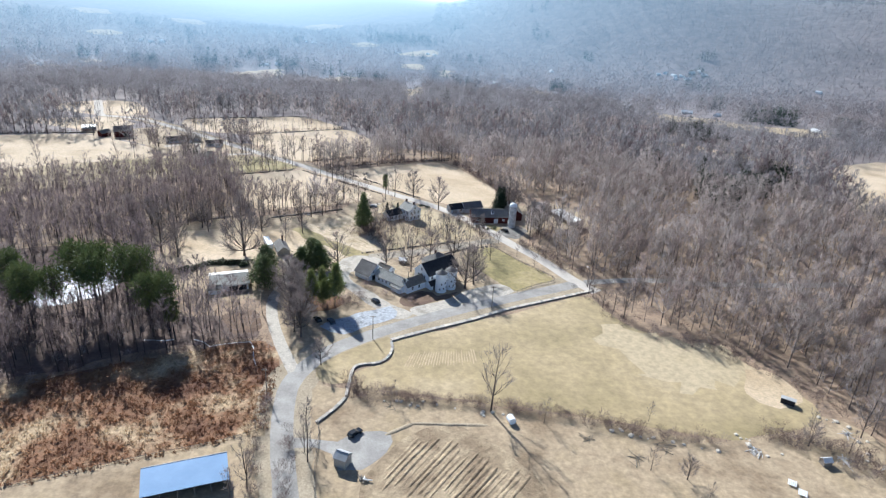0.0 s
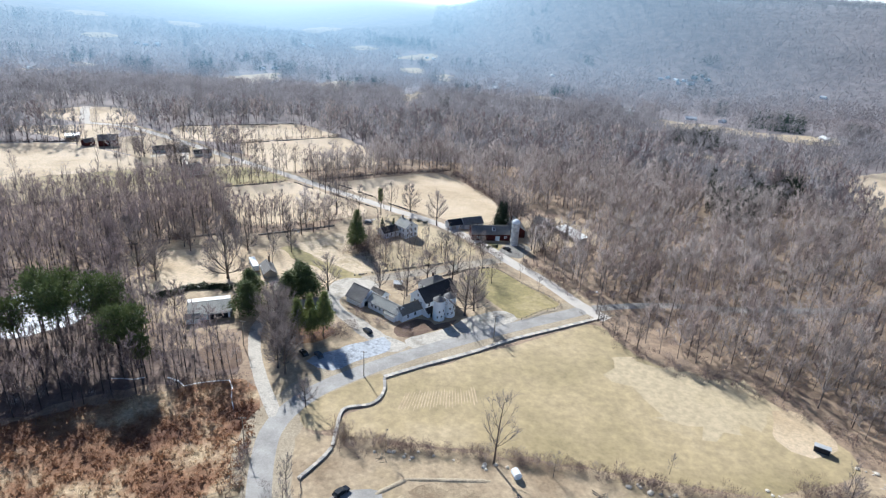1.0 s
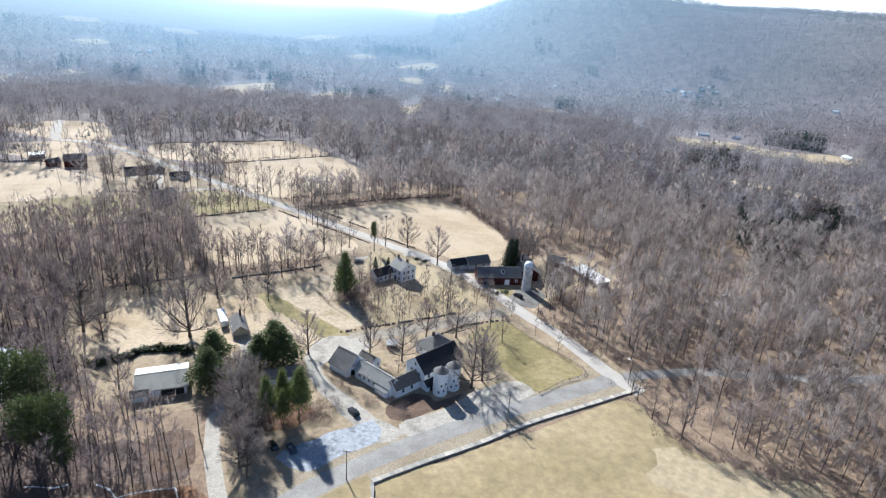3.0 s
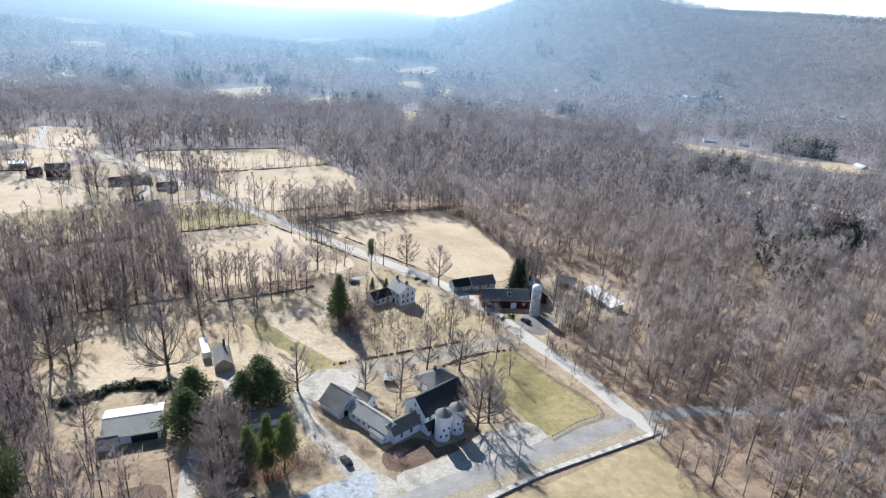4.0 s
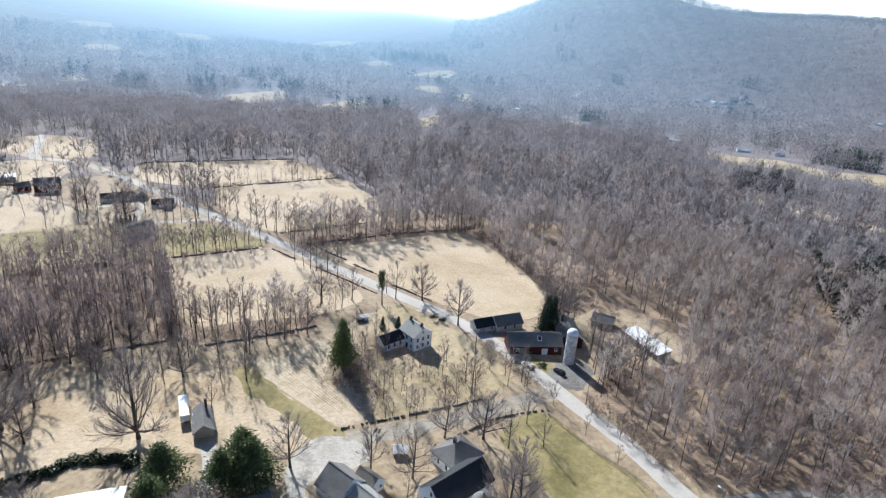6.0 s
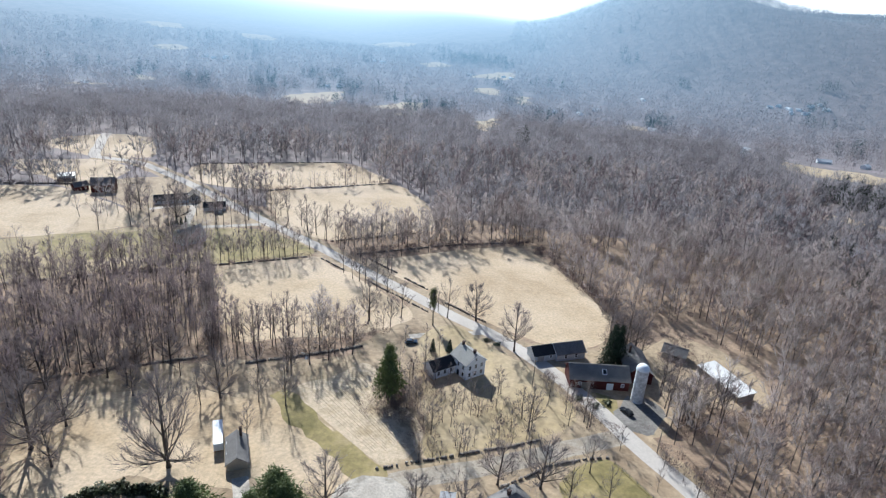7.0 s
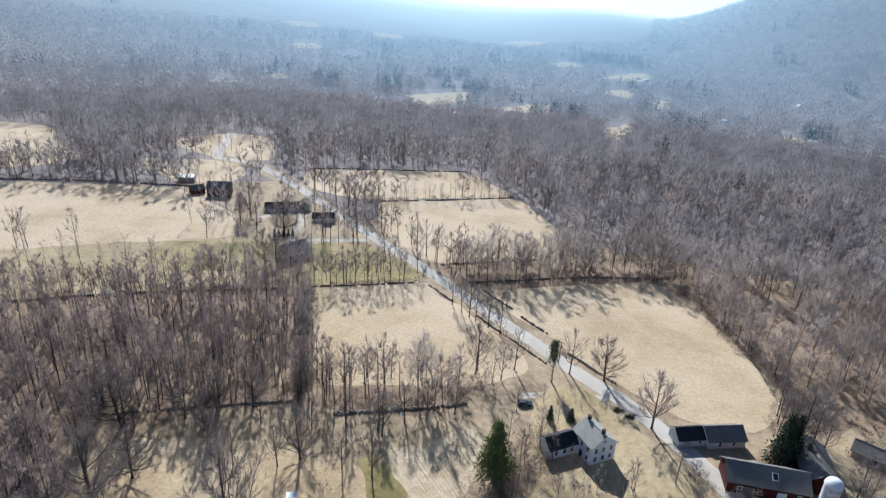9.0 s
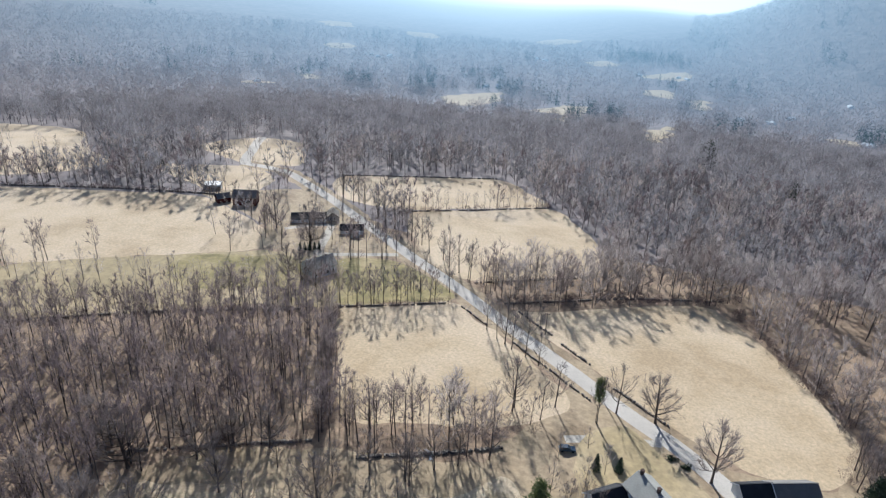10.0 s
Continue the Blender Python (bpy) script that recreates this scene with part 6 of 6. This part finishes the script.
def capped_wall(line, width, height, label):
    """A broad low fieldstone wall: a battered body under a row of flat cap slabs."""
    pts = spline(line, 1.25)
    root = tagged(empty("stone_wall", *pts[0]), label, "stone wall")
    o = root.matrix_world.translation
    r = np.random.RandomState(len(pts))
    bm = bmesh.new()
    rows = []
    for i, (x, y) in enumerate(pts):
        p, q = pts[max(0, i - 1)], pts[min(len(pts) - 1, i + 1)]
        a = math.atan2(q[1] - p[1], q[0] - p[0])
        row = []
        for side, up in ((-0.52, -0.3), (-0.50, 0.5), (-0.46, 1.0), (0.46, 1.0), (0.50, 0.5), (0.52, -0.3)):
            w = side * width + r.normal(0, 0.03)
            row.append(bm.verts.new((x - math.sin(a) * w - o.x, y + math.cos(a) * w - o.y, gz(x, y) + up * height - o.z)))
        rows.append(row)
    for r0, r1 in zip(rows[:-1], rows[1:]):
        for k in range(5):
            bm.faces.new((r0[k], r0[k + 1], r1[k + 1], r1[k]))
    bm.faces.new(rows[0])
    bm.faces.new(rows[-1][::-1])
    bmesh.ops.recalc_face_normals(bm, faces=bm.faces)
    part("wall_body", bm, stone, root, "rough grey fieldstone")
    slabs = []
    for k in range(5):
        bm = bmesh.new()
        box(bm, (0, 0, 0), (1.22 + 0.03 * k, width * (0.98 + 0.03 * k), 0.12))
        for v in bm.verts:
            v.co += Vector((r.normal(0, 0.03), r.normal(0, 0.05), r.normal(0, 0.012)))
        me = bpy.data.meshes.new("cap_slab")
        bm.to_mesh(me)
        bm.free()
        me.materials.append(cap_stone)
        slabs.append(me)
    for (x0, y0), (x1, y1) in zip(pts[:-1], pts[1:]):
        x, y = (x0 + x1) / 2, (y0 + y1) / 2
        slab = new("cap_slab", slabs[r.randint(0, 5)])
        slab.parent = root
        slab.matrix_basis = pose(x - o.x, y - o.y, gz(x, y) - o.z + height + 0.055 + r.normal(0, 0.012), r.normal(0, 1.2), r.normal(0, 1.2), math.degrees(math.atan2(y1 - y0, x1 - x0)) + r.normal(0, 1.5))
    return root


capped_wall([(64.5, 237.3), (45, 226), (26.8, 215.4), (11, 204.3), (-3.6, 195.3), (-16.6, 186.6)], 1.35, 0.42, "broad pale fieldstone wall with flat cap slabs beside the road")
capped_wall([(-16.6, 186), (-15.8, 181), (-16.5, 176), (-19.3, 172), (-26.5, 169), (-27, 160), (-26.8, 153)], 0.9, 0.42, "curved pale fieldstone wall round the road corner")
capped_wall([(-26.8, 152.2), (-29, 147), (-33, 140)], 0.9, 0.42, "pale fieldstone wall by the gate")
stone_wall([(-139.5, 365.6), (-121, 377), (-102.8, 389.1)], 1.2, 0.58, dark_stone, "dark fieldstone wall between lawn and pasture", size=0.7)
stone_wall([(-84, 399), (-64, 412), (-40, 428), (-2.7, 446)], 1.4, 0.58, dark_stone, "dark fieldstone wall under the hedgerow", size=0.8)
stone_wall([(-100, 411), (-58, 441)], 1.2, 0.52, dark_stone, "dark fieldstone wall below slim trees", size=0.8)
stone_wall([(-167, 472), (-130, 500), (-95.7, 528)], 1.2, 0.52, dark_stone, "dark fieldstone wall dividing two pastures", size=0.8)
stone_wall([(-225.8, 514), (-185, 540), (-141.4, 568)], 1.4, 0.63, dark_stone, "dark fieldstone wall at the far wood's edge", size=0.8)
stone_wall([(-376, 398), (-320, 423), (-264, 444)], 1.4, 0.69, dark_stone, "long dark fieldstone wall behind the hay field", size=0.8)
stone_wall([(-154, 269.4), (-125.4, 287), (-105.4, 299)], 1.4, 0.52, dark_stone, "tumbled dark fieldstone wall in the wood", size=0.8)
stone_wall([(-92.3, 298), (-75, 308), (-58.3, 319)], 1.4, 0.52, dark_stone, "tumbled dark fieldstone wall below the pasture")
stone_wall([(-38.5, 260.6), (-27, 266.3), (-15, 272.3), (4.6, 282.7)], 0.9, 0.52, dark_stone, "dark fieldstone wall of the farmhouse lawn", size=0.6)
stone_wall([(-6.1, 261.5), (2, 268), (9.4, 273.6), (22.8, 279.4)], 0.9, 0.52, dark_stone, "dark fieldstone wall above the green lawn", size=0.6)
stone_wall([(-61, 384), (-68, 389), (-77, 396)], 1.0, 0.63, dark_stone, "low dark roadside wall of the pasture")
stone_wall([(-56, 379.5), (-44, 371)], 1.0, 0.63, dark_stone, "low dark roadside wall of the pasture")
stone_wall([(-40, 350.5), (-56, 361.5), (-72, 373)], 1.0, 0.56, dark_stone, "low dark wall beside the straight road")
stone_wall([(-18, 349), (-26, 354.5), (-36, 361.5)], 0.8, 0.6, dark_stone, "low dark roadside wall under maples")
stone_wall([(-84, 380), (-98, 389)], 1.0, 0.56, dark_stone, "low dark wall beside the straight road")


def rail_fence(line, label, spacing=2.6, height=1.1, rails=2):
    pts = spline(line, spacing)
    root = tagged(empty("rail_fence", *pts[0]), label, "fence")
    o = root.matrix_world.translation
    for x, y in pts:
        bm = bmesh.new()
        box(bm, (x - o.x, y - o.y, gz(x, y) - o.z + height / 2 - 0.1), (0.14, 0.14, height + 0.3))
        part("post", bm, wood_plank, root)
    for (x0, y0), (x1, y1) in zip(pts[:-1], pts[1:]):
        for k in range(rails):
            a = Vector((x0 - o.x, y0 - o.y, gz(x0, y0) - o.z + height * (0.45 + 0.4 * k)))
            b = Vector((x1 - o.x, y1 - o.y, gz(x1, y1) - o.z + height * (0.45 + 0.4 * k)))
            bm = bmesh.new()
            d = b - a
            box(bm, (0, 0, 0), (d.length, 0.07, 0.1), Matrix.Translation((a + b) / 2) @ d.to_track_quat("X", "Z").to_matrix().to_4x4())
            part("rail", bm, wood_plank, root)
    return root


rail_fence([(24, 277), (36, 261.5), (49, 246), (40, 238.5), (31.5, 231)], "weathered post and rail fence around the lawn")
rail_fence([(-32.6, 139.8), (-31, 134), (-30, 125), (-28, 115), (-25, 104)], "weathered post fence beside the pad")
rail_fence([(-47, 136), (-58, 129.5), (-74, 122.5), (-88, 116), (-102, 109.5)], "thin wooden post fence along the wet meadow", 4.0, 1.0, 1)


def utility_pole(x, y, h, arms, label="tall brown wooden utility pole"):
    root = tagged(empty("utility_pole", x, y), label, "utility pole", "utility poles")
    bm = bmesh.new()
    cylinder(bm, 0, 0, -0.8, h, 0.17, 0.11, 10)
    part("pole", bm, wood_plank, root)
    for k in range(arms):
        bm = bmesh.new()
        box(bm, (0, 0.12, h - 0.5 - 0.9 * k), (2.2, 0.1, 0.12))
        arm = part("crossarm", bm, wood_plank, root)
        for s in (-0.95, -0.4, 0.4, 0.95):
            bm = bmesh.new()
            cylinder(bm, s, 0.12, h - 0.44 - 0.9 * k, h - 0.24 - 0.9 * k, 0.05, 0.05, 8)
            part("insulator", bm, galvanised, arm)


for x, y, h in [(-23.3, 186.8, 9.5), (20.1, 215.9, 9.5), (-66.6, 199.4, 10), (-50.5, 151.1, 9.5), (1.0, 309.3, 10), (36.5, 284.5, 9), (-37, 352.5, 9), (-63, 383.5, 9)]:
    utility_pole(x, y, h, 1)


root = tagged(empty("street_lamp", 62.5, 240.5, 120), "wooden pole with a white lamp head at the junction", "street lamp")
bm = bmesh.new()
cylinder(bm, 0, 0, -0.8, 9.4, 0.16, 0.11, 10)
part("pole", bm, wood_plank, root)
bm = bmesh.new()
box(bm, (0.8, 0, 9.0), (1.7, 0.09, 0.09))
arm = part("arm", bm, galvanised, root)
bm = bmesh.new()
box(bm, (1.7, 0, 9.0), (0.9, 0.5, 0.28))
bmesh.ops.bevel(bm, geom=bm.edges[:], offset=0.08, segments=2, affect="EDGES")
part("lamp_head", bm, white_paint, arm, "white lamp head")

# ---------------------------------------------------------------- vehicles and loose things
def car(x, y, yaw, paint, label, length=4.6, width=1.8, height=1.5):
    root = tagged(empty("car", x, y, yaw), label, "car", "parked cars")
    prof = [(-0.5, 0.28), (-0.5, 0.55), (-0.47, 0.62), (0.2, 0.66), (0.47, 0.56), (0.5, 0.45), (0.5, 0.28)]
    bm = bmesh.new()
    prism(bm, [(u * length, v * height) for u, v in prof], -width / 2, width / 2, "y")
    bmesh.ops.bevel(bm, geom=bm.edges[:], offset=0.05, segments=1, affect="EDGES")
    part("body", bm, paint, root)
    bm = bmesh.new()
    prism(bm, [(-0.45 * length, 0.61 * height), (-0.38 * length, 0.97 * height), (0.02 * length, height), (0.22 * length, 0.64 * height)], -width / 2 + 0.12, width / 2 - 0.12, "y")
    part("cabin", bm, glass, root, "dark glazed cabin")
    bm = bmesh.new()
    box(bm, (-0.18 * length, 0, height + 0.01), (0.40 * length, width - 0.3, 0.06))
    part("roof", bm, paint, root)
    for u in (-0.31, 0.31):
        for s in (-1, 1):
            bm = bmesh.new()
            cylinder(bm, 0, 0, -0.11, 0.11, 0.33, 0.33, 16)
            bmesh.ops.transform(bm, matrix=pose(u * length, s * (width / 2 - 0.08), 0.33, 90, 0, 0), verts=bm.verts)
            part("wheel", bm, rubber, root)


car(30.1, 301.9, 130, black_car, "black car parked beside the barn silo")
car(-42.4, 325.6, 20, blue_car, "blue-grey car parked by the farmhouse")
car(-21.3, 136.3, 50, black_car, "black car parked on the pad")
car(-45.3, 196.8, 130, black_car, "black car parked under the trees")
car(-40.0, 196.2, 125, blue_car, "dark car parked in the lot")
car(-26.0, 214.0, 130, black_car, "black car parked in the gravel yard")

root = tagged(empty("run_in_shelter", 113.2, 164.8, -30), "small dark run-in shelter in the hay field", "shelter")
bm = bmesh.new()
prism(bm, [(-1.0, -0.3), (1.0, -0.3), (1.0, 1.7), (-1.0, 1.9)], -2.0, 2.0)
part("wall", bm, black_shingle, root)
bm = bmesh.new()
prism(bm, [(-1.2, 1.9), (-1.2, 2.02), (1.2, 1.75), (1.2, 1.63)], -2.2, 2.2)
part("roof", bm, galvanised, root)

root = tagged(empty("covered_bale", 23.2, 146.3, 20), "white plastic-wrapped round bale", "bale")
bm = bmesh.new()
cylinder(bm, 0, 0, -1.2, 1.2, 1.1, 1.1, 22)
bmesh.ops.bevel(bm, geom=[e for e in bm.edges if len(e.link_faces) == 2 and e.calc_face_angle(0) > 0.8], offset=0.25, segments=2, affect="EDGES")
bmesh.ops.transform(bm, matrix=pose(0, 0, 1.0, 90, 0, 0), verts=bm.verts)
part("wrap", bm, white_paint, root)

for x, y, yaw in ((97.3, 128.4, 60), (98.4, 125.0, 62)):
    root = tagged(empty("cold_frame", x, y, yaw), "white slatted pallet frame lying in the grass", "pallet", "pallets")
    for k in range(4):
        bm = bmesh.new()
        box(bm, (-0.9 + 0.6 * k, 0, 0.32), (0.14, 2.0, 0.12))
        part("crossbar", bm, white_paint, root)
    for k in range(5):
        bm = bmesh.new()
        box(bm, (0, -0.9 + 0.45 * k, 0.45), (2.4, 0.3, 0.08))
        part("slat", bm, white_paint, root)
gable_house("coop", 110.7, 137.2, 10, 2.6, 2.0, 1.4, 2.2, wood_plank, white_metal, "small coop with a white roof among brush", "coop", over=0.15)


# furrowed garden rows
def furrow(a, b, width, height, material, label, name="garden_ridge", category="garden ridge", group="garden ridges", wander=0.4):
    line = spline([a, ((a[0] + b[0]) / 2 + random.uniform(-wander, wander), (a[1] + b[1]) / 2), b], 1.5)
    bm = bmesh.new()
    rows = []
    for i, (x, y) in enumerate(line):
        p, q = line[max(0, i - 1)], line[min(len(line) - 1, i + 1)]
        dx, dy = q[0] - p[0], q[1] - p[1]
        n = math.hypot(dx, dy)
        w = width * (1 + 0.35 * noise.noise(Vector((x, y, 3))))
        hh = height * (1 + 0.6 * noise.noise(Vector((x * 0.7, y * 0.7, 8))))
        if i in (0, len(line) - 1):
            w *= 0.4
            hh *= 0.1
        rows.append([bm.verts.new((x - dy / n * w * s, y + dx / n * w * s, gz(x, y) + hh * t)) for s, t in ((-0.5, -0.15), (-0.22, 0.8), (0.05, 1.0), (0.25, 0.7), (0.5, -0.15))])
    for r0, r1 in zip(rows[:-1], rows[1:]):
        for k in range(4):
            bm.faces.new((r0[k], r0[k + 1], r1[k + 1], r1[k]))
    bmesh.ops.recalc_face_normals(bm, faces=bm.faces)
    tagged(part(name, bm, material), label, category, group)


for k in range(20):
    f = k / 19
    lo, hi = random.uniform(0, 0.25), random.uniform(0.75, 1.0)
    a, b = (-1 + 29 * f, 141.5 - 15 * f), (-15 + 30 * f, 116 - 8 * f)
    furrow((a[0] + (b[0] - a[0]) * lo, a[1] + (b[1] - a[1]) * lo), (a[0] + (b[0] - a[0]) * hi, a[1] + (b[1] - a[1]) * hi), random.uniform(0.9, 1.6), random.uniform(0.12, 0.3), plough, "low ridge of dry tan garden soil and stubble")
furrow((-13, 136.8), (-5, 143), 1.8, 0.3, shoulder, "bank of pale dug earth beside the garden")
furrow((-6, 142.6), (16.5, 144), 1.6, 0.28, shoulder, "bank of pale dug earth beside the garden")

# windrows of pale raked hay
for k in range(26):
    f = k / 25
    lo, hi = random.uniform(0.0, 0.16), random.uniform(0.84, 1.0)
    a, b = (-8.3 + 20.5 * f, 181.3 + 4.8 * f), (-11 + 24.7 * f, 168.5 + 5.8 * f)
    furrow((a[0] + (b[0] - a[0]) * lo, a[1] + (b[1] - a[1]) * lo), (a[0] + (b[0] - a[0]) * hi, a[1] + (b[1] - a[1]) * hi), random.uniform(0.45, 0.7), random.uniform(0.05, 0.08), pale_straw, "thin windrow of pale raked hay", "windrow", "windrow", "hay windrows", 0.06)

# stubble rows of the mown patch
for k in range(21):
    f = (k + 0.5) / 21
    lo, hi = random.uniform(0.02, 0.12), random.uniform(0.86, 0.97)
    a, b = (-70 + 16 * f, 289 + 18 * f), (-37 + 7.5 * f, 263 + 13 * f)
    furrow((a[0] + (b[0] - a[0]) * lo, a[1] + (b[1] - a[1]) * lo), (a[0] + (b[0] - a[0]) * hi, a[1] + (b[1] - a[1]) * hi), random.uniform(0.35, 0.6), random.uniform(0.08, 0.15), mown, "low row of pale mown stubble", "stubble_ridge", "stubble ridge", "stubble ridges", 0.1)

# rhododendron hedge and round shrub behind the ranch house
hx, hy = along([(-112, 228), (-106, 233), (-100, 238), (-92, 240.5), (-86, 240)], 150, 0.9)
stand("rhododendron_hedge", hx, hy, leafy_models(340, 4, 110, 1.3, 0.2), 0.7, 1.25, rng, [ivory, ivory], "dark evergreen rhododendron hedge behind the ranch house", category="hedge")
for x, y, s in ((-118.6, 244.3, 1.5), (16, 306, 1.0), (21, 303, 1.1), (25, 306, 1.2), (-12, 333, 0.8), (-16, 335, 0.8)):
    hx, hy = rng.normal(x, s * 0.7, 14), rng.normal(y, s * 0.7, 14)
    tagged(stand("shrub", hx, hy, bush_models if s > 1.4 else leafy_models(360, 2, 60, 0.9, 0.16), 0.6, 0.9, rng, [brush_twig, brush_twig if s > 1.4 else ivory], "rounded dense shrub in the yard", category="shrub"), kind="thing")


# log pile, field boulders
root = tagged(empty("log_pile", -16.2, 119.5, 50), "loose pile of pale split logs and planks", "log pile")
for k in range(12):
    bm = bmesh.new()
    cylinder(bm, 0, 0, -random.uniform(0.8, 1.3), random.uniform(0.8, 1.3), random.uniform(0.12, 0.2), 0.13, 8)
    bmesh.ops.transform(bm, matrix=pose(random.uniform(-1.0, 1.0), random.uniform(-1.2, 1.2), 0.18 + 0.16 * (k // 4), 90, 0, random.uniform(-60, 60)), verts=bm.verts)
    part("log", bm, wood_plank if k % 3 else white_paint, root)


def boulder(x, y, s):
    bm = bmesh.new()
    bmesh.ops.create_icosphere(bm, subdivisions=2, radius=1.0)
    for v in bm.verts:
        v.co *= 1 + 0.35 * noise.noise(v.co * 1.3 + Vector((x, y, 0)))
        v.co.z *= 0.6
    bmesh.ops.transform(bm, matrix=Matrix.Scale(s, 4), verts=bm.verts)
    ob = part("boulder", bm, stone)
    ob.matrix_world = pose(x, y, gz(x, y) + 0.15 * s, 0, 0, random.uniform(0, 360))
    tagged(ob, "pale lichened boulder among brush", "boulder", "field boulders")


for line, n in (([(-16, 152.5), (-8, 151.5), (8, 151), (24, 149)], 16), ([(52, 146), (66, 142), (84, 140)], 12), ([(90, 148), (94, 140), (100, 138)], 12), ([(118, 160), (128, 152), (124, 138)], 12)):
    ax, ay = along(line, n, 1.0)
    for x, y in zip(ax, ay):
        boulder(float(x), float(y), random.uniform(0.3, 0.8))


def branch_pile(x, y, size, count, material, label):
    """A loose heap of crooked fallen branches."""
    root = tagged(empty("branch_pile", x, y, random.uniform(0, 360)), label, "branch pile", "branch piles")
    for k in range(count):
        bm = bmesh.new()
        ln, r = size * random.uniform(0.5, 1.2), random.uniform(0.05, 0.12)
        cylinder(bm, 0, 0, -ln, 0.0, r, r * 0.8, 6)
        cylinder(bm, ln * 0.04, 0, -0.02, ln * 0.7, r * 0.8, r * 0.35, 6)
        bmesh.ops.transform(bm, matrix=pose(random.gauss(0, size * 0.4), random.gauss(0, size * 0.4), 0.12 + 0.05 * k * 0.5, 84, random.uniform(-6, 6), random.uniform(0, 360)), verts=bm.verts)
        part("branch", bm, material, root)


for x, y, size, count in ((92.5, 140.6, 2.2, 14), (124, 151, 2.0, 12), (117, 139, 2.4, 14), (128, 137, 2.4, 12), (-76, 307.5, 2.4, 9)):
    branch_pile(x, y, size, count, silo_stave, "pale fallen branches heaped in the grass")
for x, y, size, count in ((66, 139.5, 2.4, 12), (57, 134, 2.6, 12), (44.9, 140.6, 2.2, 10), (111, 146, 2.4, 12), (-13, 150, 1.8, 10)):
    branch_pile(x, y, size, count, wood_plank, "heap of grey-brown dead branches beside brush")
